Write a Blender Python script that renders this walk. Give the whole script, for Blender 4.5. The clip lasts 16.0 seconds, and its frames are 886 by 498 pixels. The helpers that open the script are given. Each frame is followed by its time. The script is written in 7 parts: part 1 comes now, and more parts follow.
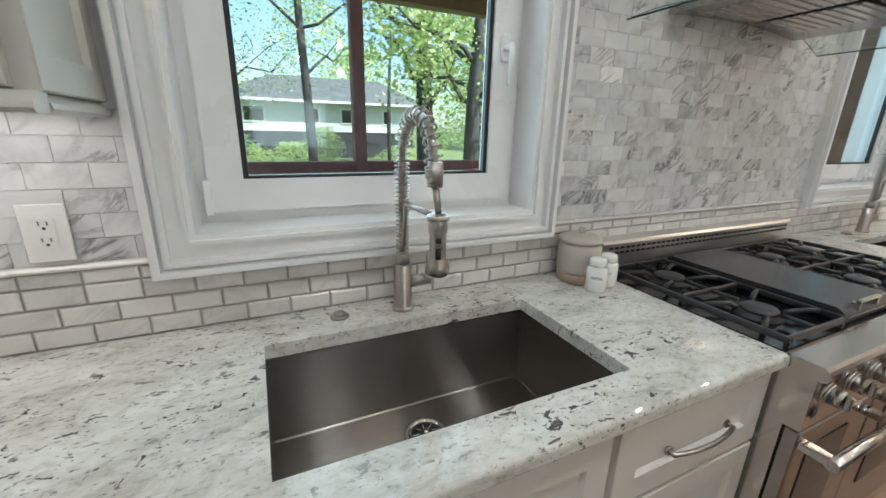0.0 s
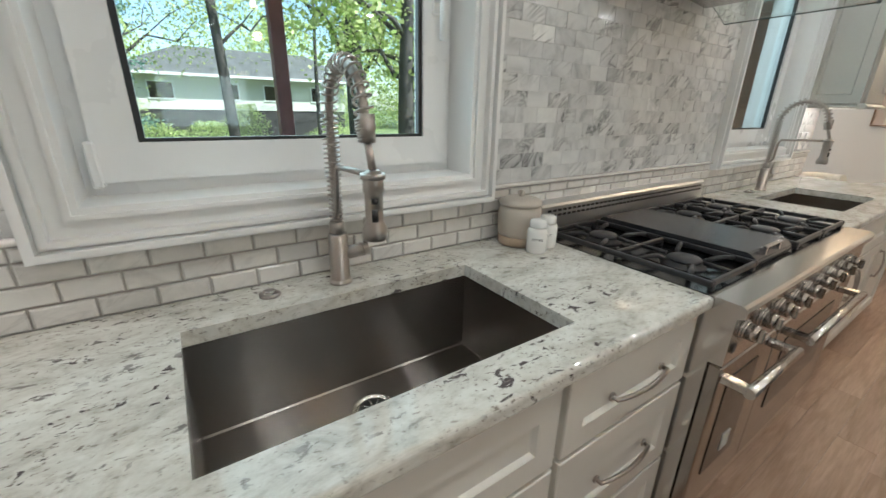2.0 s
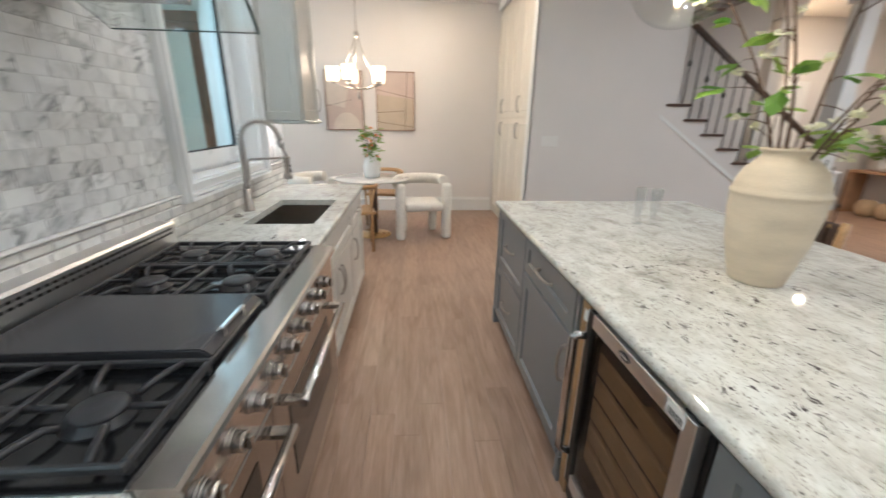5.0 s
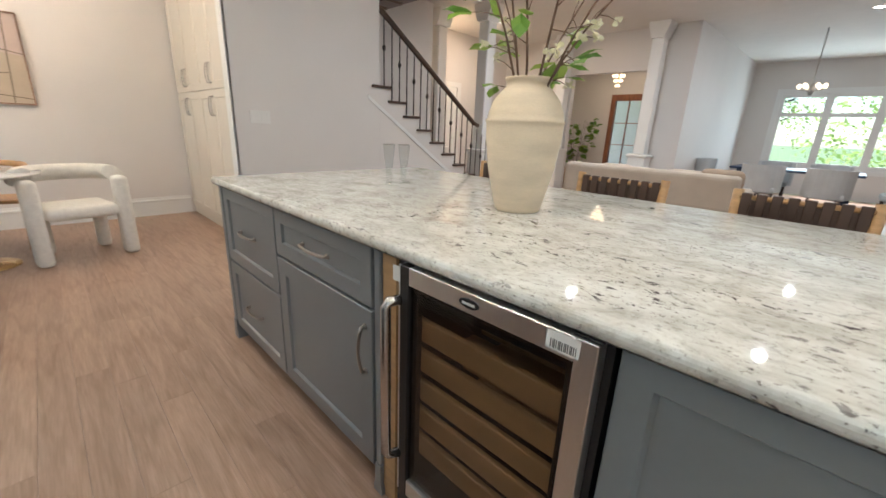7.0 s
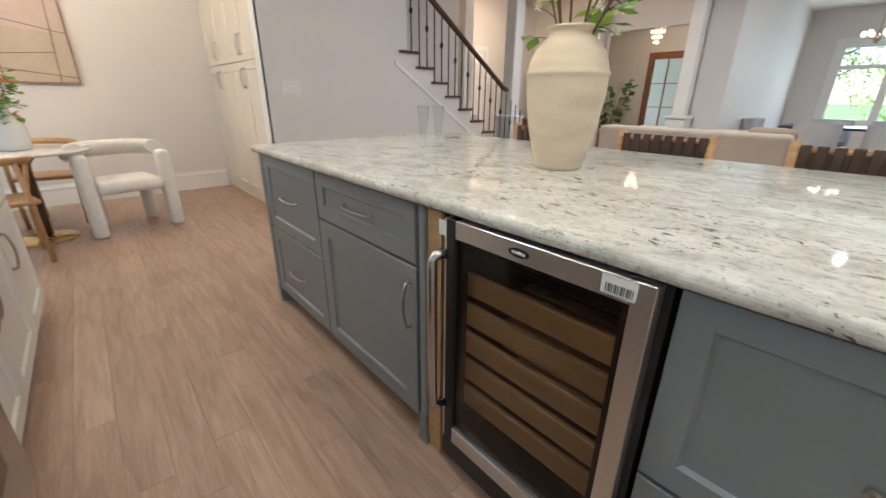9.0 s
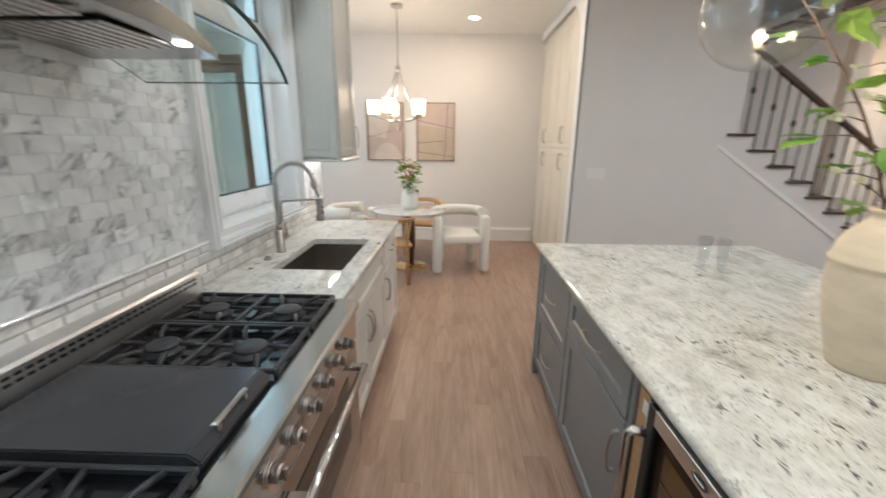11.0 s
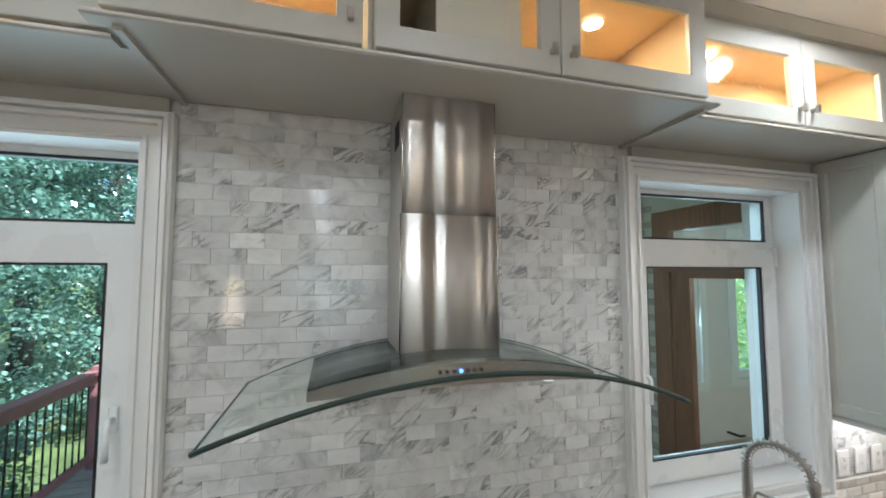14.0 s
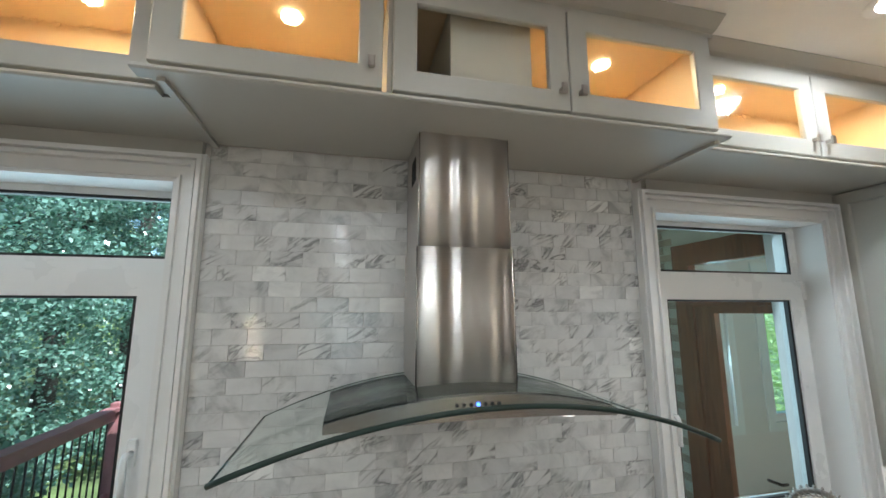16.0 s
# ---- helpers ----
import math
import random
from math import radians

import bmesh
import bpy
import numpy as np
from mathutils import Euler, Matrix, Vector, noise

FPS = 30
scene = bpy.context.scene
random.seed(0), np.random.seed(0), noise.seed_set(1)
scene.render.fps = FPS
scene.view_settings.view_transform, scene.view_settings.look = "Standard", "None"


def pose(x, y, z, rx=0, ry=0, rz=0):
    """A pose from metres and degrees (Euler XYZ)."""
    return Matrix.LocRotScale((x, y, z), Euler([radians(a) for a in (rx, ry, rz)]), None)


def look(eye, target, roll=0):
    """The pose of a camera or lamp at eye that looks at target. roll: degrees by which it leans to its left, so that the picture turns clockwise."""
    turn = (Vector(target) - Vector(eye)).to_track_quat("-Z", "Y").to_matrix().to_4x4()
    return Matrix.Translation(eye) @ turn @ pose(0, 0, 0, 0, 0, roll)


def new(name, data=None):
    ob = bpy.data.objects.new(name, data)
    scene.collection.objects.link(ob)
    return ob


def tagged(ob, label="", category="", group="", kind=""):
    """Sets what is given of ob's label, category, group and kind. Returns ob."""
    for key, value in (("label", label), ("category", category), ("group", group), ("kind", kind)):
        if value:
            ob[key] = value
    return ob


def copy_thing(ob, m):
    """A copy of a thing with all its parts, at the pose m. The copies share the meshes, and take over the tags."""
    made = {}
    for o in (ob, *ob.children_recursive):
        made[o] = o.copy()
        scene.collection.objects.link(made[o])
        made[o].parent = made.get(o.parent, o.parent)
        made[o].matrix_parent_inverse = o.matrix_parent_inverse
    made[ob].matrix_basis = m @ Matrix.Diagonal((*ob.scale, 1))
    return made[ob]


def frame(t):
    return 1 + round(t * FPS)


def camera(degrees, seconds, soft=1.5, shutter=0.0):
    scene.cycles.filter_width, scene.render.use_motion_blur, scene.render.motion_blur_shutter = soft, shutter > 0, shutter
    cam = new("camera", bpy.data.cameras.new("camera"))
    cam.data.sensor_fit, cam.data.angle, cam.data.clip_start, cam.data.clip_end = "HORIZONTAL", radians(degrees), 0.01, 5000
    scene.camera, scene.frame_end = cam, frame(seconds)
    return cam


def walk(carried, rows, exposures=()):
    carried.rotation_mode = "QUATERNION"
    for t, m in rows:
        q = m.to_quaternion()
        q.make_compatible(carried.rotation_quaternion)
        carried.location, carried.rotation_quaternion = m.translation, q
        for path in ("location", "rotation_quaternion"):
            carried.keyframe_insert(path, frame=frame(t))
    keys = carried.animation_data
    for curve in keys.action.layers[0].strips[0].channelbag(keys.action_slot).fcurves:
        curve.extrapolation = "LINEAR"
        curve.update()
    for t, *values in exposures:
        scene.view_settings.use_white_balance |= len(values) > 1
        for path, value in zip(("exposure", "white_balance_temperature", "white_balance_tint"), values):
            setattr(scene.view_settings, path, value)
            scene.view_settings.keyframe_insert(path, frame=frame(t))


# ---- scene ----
cam = camera(96.8, 16.0, shutter=0.4)
PATH = [
    (0, (-0.01, -0.011, 1.393), (0.808, 1.721, 0.819), 1.4),
    (0.5, (-0.046, 0.047, 1.365), (0.893, 1.711, 0.774), 1.5),
    (1, (-0.056, 0.074, 1.33), (0.946, 1.691, 0.712), 1.4),
    (1.5, (-0.043, 0.065, 1.319), (0.987, 1.656, 0.681), 1.2),
    (2, (0.011, 0.022, 1.34), (1.075, 1.58, 0.678), 1.1),
    (2.5, (0.081, -0.042, 1.374), (1.22, 1.458, 0.702), 0.9),
    (3, (0.179, -0.091, 1.386), (1.446, 1.302, 0.712), 0.7),
    (3.5, (0.32, -0.1, 1.4), (1.773, 1.101, 0.73), 0.4),
    (4, (0.451, -0.087, 1.432), (2.138, 0.756, 0.768), 0.5),
    (4.5, (0.54, -0.067, 1.449), (2.396, 0.303, 0.801), 0.9),
    (5, (0.591, -0.058, 1.459), (2.483, -0.204, 0.829), 1.0),
    (5.2, (0.618, -0.067, 1.452), (2.49, -0.397, 0.831), 1.0),
    (7.3, (1.023, -0.041, 1.162), (2.304, -1.455, 0.564), 2.1),
    (7.5, (1.04, -0.039, 1.141), (2.292, -1.47, 0.522), 1.7),
    (8, (1.05, 0.001, 1.115), (2.276, -1.435, 0.456), 1.4),
    (8.2, (1.047, 0.011, 1.114), (2.287, -1.4, 0.426), 1.0),
    (10.3, (0.808, -0.009, 1.39), (2.622, -0.588, 0.78), 0.6),
    (10.5, (0.78, -0.018, 1.44), (2.647, -0.432, 0.854), 0.4),
    (11, (0.778, -0.091, 1.55), (2.707, -0.037, 1.023), 0.5),
    (11.5, (0.851, -0.152, 1.633), (2.713, 0.414, 1.169), 0.2),
    (12, (0.984, -0.164, 1.711), (2.645, 0.882, 1.328), -0.2),
    (12.5, (1.148, -0.189, 1.842), (2.496, 1.262, 1.558), -0.6),
    (13, (1.267, -0.246, 1.967), (2.286, 1.469, 1.819), -0.7),
    (13.5, (1.339, -0.313, 2.016), (2.057, 1.554, 2.051), -0.3),
    (14, (1.354, -0.341, 2.081), (1.885, 1.583, 2.21), -0.0),
    (14.5, (1.346, -0.369, 2.112), (1.794, 1.569, 2.322), 0.0),
    (15, (1.339, -0.384, 2.117), (1.77, 1.55, 2.383), 0.0),
    (15.5, (1.344, -0.375, 2.097), (1.78, 1.552, 2.406), -0.1),
    (16, (1.352, -0.356, 2.065), (1.797, 1.568, 2.38), -0.1),
]
# brightness and white balance of the camera along the way
TONES = [(0.0, 1.12, 5880, 8), (1.5, 1.08, 6060, 8), (3.0, 1.09, 6120, 8), (4.5, 1.38, 5800, 9), (5.0, 1.38, 5740, 9), (7.5, 1.41, 5950, 10), (8.0, 1.43, 5950, 10),
         (10.5, 1.36, 5780, 9), (12.0, 1.33, 5680, 8), (13.0, 1.20, 5700, 8), (16.0, 0.90, 5800, 7)]
walk(cam, [(t, look(eye, target, roll)) for t, eye, target, roll in PATH], TONES)

# ---- world, sun and lamps ----
CEIL = 3.05
world = bpy.data.worlds.new("sky")
scene.world = world
world.use_nodes = True
sky = world.node_tree.nodes.new("ShaderNodeTexSky")
sky.sky_type, sky.sun_disc = "NISHITA", False
sky.sun_elevation, sky.sun_rotation = radians(50), radians(140)
background = world.node_tree.nodes["Background"]
background.inputs["Strength"].default_value = 0.15
world.node_tree.links.new(sky.outputs["Color"], background.inputs["Color"])

sun_data = bpy.data.lights.new("sun", "SUN")
sun_data.energy, sun_data.angle, sun_data.color = 5.0, radians(0.6), (1.0, 0.94, 0.85)
sun = new("sun", sun_data)
sun.matrix_basis = look((13, -15, 25), (0, 0, 0))


LEVEL = 0.31


def lamp(name, kind, place, energy, colour, size=0.1, target=None, size_y=None):
    data = bpy.data.lights.new(name, kind)
    data.energy, data.color = energy * LEVEL, colour
    if kind == "AREA":
        data.size = size
        data.shape = "DISK" if size_y is None else "RECTANGLE"
        if size_y is not None:
            data.size_y = size_y
    else:
        data.shadow_soft_size = size
    ob = new(name, data)
    ob.matrix_basis = look(place, target) if target else pose(*place)
    return ob


WARM, NEUTRAL, AMBER, DAY = (1.0, 0.76, 0.52), (0.97, 0.985, 0.95), (1.0, 0.76, 0.43), (0.82, 0.95, 1.0)
# recessed lamps in the ceiling: place and power
DOWNLIGHTS = [
    (-1.0, -0.2, 12, NEUTRAL), (0.35, -0.25, 12, NEUTRAL), (3.03, 0.40, 13, NEUTRAL), (1.7, -0.32, 9, NEUTRAL),
    (-0.6, -2.6, 15, NEUTRAL), (1.2, -2.6, 15, NEUTRAL), (3.0, -2.6, 15, NEUTRAL),
    (6.3, -0.3, 9, WARM), (5.0, -0.6, 14, WARM), (1.2, -5.6, 32, NEUTRAL), (3.6, -5.6, 38, NEUTRAL),
    (1.2, -8.6, 40, NEUTRAL), (5.9, -6.2, 34, WARM), (5.0, -9.3, 26, WARM),
]
for dx, dy, power, tone in DOWNLIGHTS:
    lamp("downlight_lamp", "AREA", (dx, dy, CEIL - 0.03), power, tone, 0.11)
# daylight at the openings
lamp("window_daylight", "AREA", (0.32, 1.35, 1.8), 14, DAY, 0.9, (0.32, 0, 1.5), 1.3)
lamp("window_daylight", "AREA", (3.05, 1.35, 1.8), 8, DAY, 0.9, (3.05, 0, 1.5), 1.3)
lamp("window_daylight", "AREA", (5.04, 3.55, 1.7), 45, DAY, 1.5, (5.2, 0, 1.2), 1.8)
lamp("window_daylight", "AREA", (1.2, -12.8, 1.5), 62, DAY, 2.4, (1.2, 0, 1.0), 1.5)

# ---- materials ----
def shader(name):
    m = bpy.data.materials.new(name)
    m.use_nodes = True
    nt = m.node_tree
    return m, nt, nt.nodes["Principled BSDF"]


def node(nt, kind, **values):
    n = nt.nodes.new(kind)
    for key, value in values.items():
        n.inputs[key.replace("_", " ")].default_value = value
    return n


def ramp(nt, source, stops):
    r = nt.nodes.new("ShaderNodeValToRGB")
    while len(r.color_ramp.elements) < len(stops):
        r.color_ramp.elements.new(0.5)
    for e, (p, c) in zip(r.color_ramp.elements, stops):
        e.position, e.color = p, (*c, 1)
    nt.links.new(source, r.inputs[0])
    return r


def coords(nt, scale=(1, 1, 1), turn=(0, 0, 0), random_shift=False):
    g = nt.nodes.new("ShaderNodeNewGeometry")
    mp = nt.nodes.new("ShaderNodeMapping")
    mp.inputs["Scale"].default_value = scale
    mp.inputs["Rotation"].default_value = [radians(a) for a in turn]
    nt.links.new(g.outputs["Position"], mp.inputs["Vector"])
    if random_shift:
        info = nt.nodes.new("ShaderNodeObjectInfo")
        add = nt.nodes.new("ShaderNodeVectorMath")
        add.operation = "ADD"
        mul = nt.nodes.new("ShaderNodeMath")
        mul.operation = "MULTIPLY"
        mul.inputs[1].default_value = 40
        isl = nt.nodes.new("ShaderNodeMath")
        isl.operation = "ADD"
        nt.links.new(info.outputs["Random"], isl.inputs[0])
        nt.links.new(g.outputs["Random Per Island"], isl.inputs[1])
        nt.links.new(isl.outputs[0], mul.inputs[0])
        nt.links.new(mp.outputs[0], add.inputs[0])
        nt.links.new(mul.outputs[0], add.inputs[1])
        return add.outputs[0], isl.outputs[0]
    return mp.outputs[0]


def mix(nt, a, b, fac, blend="MIX"):
    m = nt.nodes.new("ShaderNodeMix")
    m.data_type, m.blend_type = "RGBA", blend
    for socket, v in ((m.inputs[0], fac), (m.inputs[6], a), (m.inputs[7], b)):
        if hasattr(v, "links"):
            nt.links.new(v, socket)
        elif isinstance(v, (int, float)):
            socket.default_value = v
        else:
            socket.default_value = (*v, 1)
    return m.outputs[2]


def bumped(nt, b, height, strength, distance=0.002):
    bp = node(nt, "ShaderNodeBump", Strength=strength, Distance=distance)
    nt.links.new(height, bp.inputs["Height"])
    nt.links.new(bp.outputs[0], b.inputs["Normal"])


def plain(name, colour, rough=0.5, metal=0.0, vary=0.08, scale=6.0, grain=60.0, bump=0.05, stretch=(1, 1, 1), coat=0.0):
    """A surface of one colour with soft stains, fine grain and slight relief."""
    m, nt, b = shader(name)
    v = coords(nt, stretch)
    n1 = node(nt, "ShaderNodeTexNoise", Scale=scale, Detail=4.0)
    n2 = node(nt, "ShaderNodeTexNoise", Scale=grain, Detail=3.0)
    for n in (n1, n2):
        nt.links.new(v, n.inputs["Vector"])
    lo, hi = [c * (1 - vary) for c in colour], [min(1, c * (1 + vary)) for c in colour]
    r1 = ramp(nt, n1.outputs[0], ((0.3, lo), (0.7, hi)))
    r2 = ramp(nt, n2.outputs[0], ((0.3, (1 - vary * 0.6,) * 3), (0.7, (1, 1, 1))))
    nt.links.new(mix(nt, r1.outputs[0], r2.outputs[0], 1.0, "MULTIPLY"), b.inputs["Base Color"])
    rr = node(nt, "ShaderNodeMapRange")
    nt.links.new(n1.outputs[0], rr.inputs[0])
    rr.inputs[3].default_value, rr.inputs[4].default_value = max(0.02, rough * 0.85), min(1, rough * 1.15)
    nt.links.new(rr.outputs[0], b.inputs["Roughness"])
    b.inputs["Metallic"].default_value = metal
    b.inputs["Coat Weight"].default_value = coat
    if bump:
        bumped(nt, b, n2.outputs[0], bump)
    return m


def marble(name, light, dark, rough, vein=1.0):
    m, nt, b = shader(name)
    v, rnd = coords(nt, (1, 1, 1), (0, 35, 0), True)
    n1 = node(nt, "ShaderNodeTexNoise", Scale=4.6, Detail=7.0, Roughness=0.62, Distortion=1.6)
    n2 = node(nt, "ShaderNodeTexNoise", Scale=7.5, Detail=8.0, Roughness=0.62, Distortion=1.3)
    st = nt.nodes.new("ShaderNodeMapping")
    st.inputs["Scale"].default_value = (0.45, 1, 1.5)
    nt.links.new(v, st.inputs["Vector"])
    nt.links.new(v, n1.inputs["Vector"])
    nt.links.new(st.outputs[0], n2.inputs["Vector"])
    clouds = ramp(nt, n1.outputs[0], ((0.32, dark), (0.46, [0.3 * a + 0.7 * c for c, a in zip(light, dark)]), (0.62, light)))
    dif = nt.nodes.new("ShaderNodeMath")
    dif.operation = "SUBTRACT"
    dif.inputs[1].default_value = 0.5
    nt.links.new(n2.outputs[0], dif.inputs[0])
    ab = nt.nodes.new("ShaderNodeMath")
    ab.operation = "ABSOLUTE"
    nt.links.new(dif.outputs[0], ab.inputs[0])
    w = 1 - 0.70 * vein
    veins = ramp(nt, ab.outputs[0], ((0.0, (w, w, w * 1.01)), (0.018, (0.5 + 0.5 * w,) * 3), (0.055, (1, 1, 1))))
    # veins come and go from piece to piece
    n3 = node(nt, "ShaderNodeTexNoise", Scale=4.0, Detail=2.0)
    nt.links.new(v, n3.inputs["Vector"])
    where = ramp(nt, n3.outputs[0], ((0.49, (0, 0, 0)), (0.61, (1, 1, 1))))
    c = mix(nt, clouds.outputs[0], veins.outputs[0], where.outputs[0], "MULTIPLY")
    tone = nt.nodes.new("ShaderNodeMath")
    tone.operation = "FRACT"
    nt.links.new(rnd, tone.inputs[0])
    tones = ramp(nt, tone.outputs[0], ((0.0, (0.85, 0.853, 0.857)), (0.5, (0.94, 0.94, 0.94)), (0.93, (1.0, 1.0, 0.99)), (1.0, (1.20, 1.20, 1.19))))
    nt.links.new(mix(nt, c, tones.outputs[0], 1.0, "MULTIPLY"), b.inputs["Base Color"])
    b.inputs["Roughness"].default_value = rough
    bumped(nt, b, n2.outputs[0], 0.06)
    return m


def granite():
    m, nt, b = shader("white_granite")
    v = coords(nt, (0.75, 1.25, 1.0))
    n1 = node(nt, "ShaderNodeTexNoise", Scale=9.0, Detail=9.0, Roughness=0.7, Distortion=0.6)
    n2 = node(nt, "ShaderNodeTexNoise", Scale=55.0, Detail=6.0, Roughness=0.7)
    n3 = node(nt, "ShaderNodeTexNoise", Scale=38.0, Detail=6.0, Roughness=0.6, Distortion=0.6)
    n4 = node(nt, "ShaderNodeTexNoise", Scale=5.0, Detail=4.0)
    n5 = node(nt, "ShaderNodeTexNoise", Scale=110.0, Detail=4.0, Roughness=0.6)
    for n in (n1, n2, n3, n4, n5):
        nt.links.new(v, n.inputs["Vector"])
    base = ramp(nt, n1.outputs[0], ((0.30, (0.40, 0.38, 0.335)), (0.45, (0.58, 0.57, 0.52)), (0.60, (0.70, 0.70, 0.655))))
    fine = ramp(nt, n2.outputs[0], ((0.32, (0.72, 0.70, 0.66)), (0.5, (1, 1, 1)), (0.72, (1.05, 1.05, 1.05))))
    c = mix(nt, base.outputs[0], fine.outputs[0], 0.8, "MULTIPLY")
    spots = ramp(nt, n3.outputs[0], ((0.375, (1, 1, 1)), (0.40, (0, 0, 0))))
    where = ramp(nt, n4.outputs[0], ((0.44, (0.06, 0.06, 0.06)), (0.58, (1, 1, 1))))
    c = mix(nt, c, (0.10, 0.085, 0.085), mix(nt, spots.outputs[0], where.outputs[0], 1.0, "MULTIPLY"))
    tiny = ramp(nt, n5.outputs[0], ((0.35, (1, 1, 1)), (0.38, (0, 0, 0))))
    c = mix(nt, c, (0.22, 0.19, 0.17), mix(nt, tiny.outputs[0], where.outputs[0], 0.6, "MULTIPLY"))
    nt.links.new(c, b.inputs["Base Color"])
    b.inputs["Roughness"].default_value = 0.035
    return m


def oak_floor():
    m, nt, b = shader("oak_boards")
    v, rnd = coords(nt, (0.42, 7.0, 1.0), (0, 0, 0), True)
    n1 = node(nt, "ShaderNodeTexNoise", Scale=3.2, Detail=6.0, Roughness=0.6, Distortion=1.6)
    w = node(nt, "ShaderNodeTexWave", Scale=1.1, Distortion=9.0, Detail=3.0, Detail_Scale=1.2)
    n3 = node(nt, "ShaderNodeTexNoise", Scale=26.0, Detail=4.0)
    for n in (n1, w, n3):
        nt.links.new(v, n.inputs["Vector"])
    c1 = ramp(nt, n1.outputs[0], ((0.3, (0.345, 0.226, 0.158)), (0.7, (0.48, 0.332, 0.247))))
    c2 = ramp(nt, w.outputs["Fac"], ((0.0, (0.80, 0.76, 0.72)), (0.25, (1, 1, 1))))
    c3 = ramp(nt, n3.outputs[0], ((0.35, (0.86, 0.85, 0.84)), (0.6, (1, 1, 1))))
    c = mix(nt, mix(nt, c1.outputs[0], c2.outputs[0], 0.6, "MULTIPLY"), c3.outputs[0], 1.0, "MULTIPLY")
    fr = nt.nodes.new("ShaderNodeMath")
    fr.operation = "FRACT"
    nt.links.new(rnd, fr.inputs[0])
    tone = ramp(nt, fr.outputs[0], ((0.0, (0.91, 0.90, 0.90)), (1.0, (1.06, 1.06, 1.06))))
    nt.links.new(mix(nt, c, tone.outputs[0], 1.0, "MULTIPLY"), b.inputs["Base Color"])
    b.inputs["Roughness"].default_value = 0.34
    bumped(nt, b, n3.outputs[0], 0.12)
    return m


def brushed(name, colour, rough, stretch, aniso=0.0, groove=0.012, streak=(0, 0, 1)):
    m, nt, b = shader(name)
    v = coords(nt, stretch)
    n = node(nt, "ShaderNodeTexNoise", Scale=30.0, Detail=5.0, Roughness=0.7)
    nt.links.new(v, n.inputs["Vector"])
    r = ramp(nt, n.outputs[0], ((0.3, [c * 0.95 for c in colour]), (0.7, colour)))
    nt.links.new(r.outputs[0], b.inputs["Base Color"])
    rr = node(nt, "ShaderNodeMapRange")
    nt.links.new(n.outputs[0], rr.inputs[0])
    rr.inputs[3].default_value, rr.inputs[4].default_value = rough * (0.8 if groove else 0.97), rough * (1.25 if groove else 1.03)
    nt.links.new(rr.outputs[0], b.inputs["Roughness"])
    b.inputs["Metallic"].default_value = 1.0
    if aniso:
        upright = node(nt, "ShaderNodeCombineXYZ", X=float(streak[0]), Y=float(streak[1]), Z=float(streak[2]))
        nt.links.new(upright.outputs[0], b.inputs["Tangent"])
        b.inputs["Anisotropic"].default_value = aniso
    if groove:
        bumped(nt, b, n.outputs[0], groove, 0.001)
    return m


def glass(name, tint=(1, 1, 1), rough=0.0, thin=True, texture=0.0):
    m, nt, b = shader(name)
    b.inputs["Base Color"].default_value = (*tint, 1)
    b.inputs["Transmission Weight"].default_value = 1.0
    b.inputs["Roughness"].default_value = rough
    b.inputs["IOR"].default_value = 1.08 if thin else 1.45
    if texture:
        n = node(nt, "ShaderNodeTexNoise", Scale=45.0, Detail=2.0)
        nt.links.new(coords(nt), n.inputs["Vector"])
        bumped(nt, b, n.outputs[0], texture, 0.004)
        b.inputs["IOR"].default_value = 1.25
    return m


def glow(name, colour, strength):
    m, nt, b = shader(name)
    b.inputs["Base Color"].default_value = (*colour, 1)
    b.inputs["Emission Color"].default_value = (*colour, 1)
    b.inputs["Emission Strength"].default_value = strength
    return m


def pane_glass(name="window_glass", tint=(0.91, 0.98, 0.99), sheen=0.03, edge=0.6):
    """Clear flat glass: mostly see-through, with a mirror-like sheen."""
    m, nt, b = shader(name)
    out = nt.nodes["Material Output"]
    tr = nt.nodes.new("ShaderNodeBsdfTransparent")
    tr.inputs[0].default_value = (*tint, 1)
    gl = nt.nodes.new("ShaderNodeBsdfGlossy")
    gl.inputs["Roughness"].default_value = 0.0
    lw = node(nt, "ShaderNodeLayerWeight", Blend=0.5)
    pw = nt.nodes.new("ShaderNodeMath")
    pw.operation = "POWER"
    pw.inputs[1].default_value = 4.0
    nt.links.new(lw.outputs["Facing"], pw.inputs[0])
    fres = nt.nodes.new("ShaderNodeMath")
    fres.operation = "MULTIPLY_ADD"
    fres.inputs[1].default_value, fres.inputs[2].default_value = edge, sheen
    nt.links.new(pw.outputs[0], fres.inputs[0])
    mx = nt.nodes.new("ShaderNodeMixShader")
    nt.links.new(fres.outputs[0], mx.inputs[0])
    nt.links.new(tr.outputs[0], mx.inputs[1])
    nt.links.new(gl.outputs[0], mx.inputs[2])
    nt.links.new(mx.outputs[0], out.inputs[0])
    return m


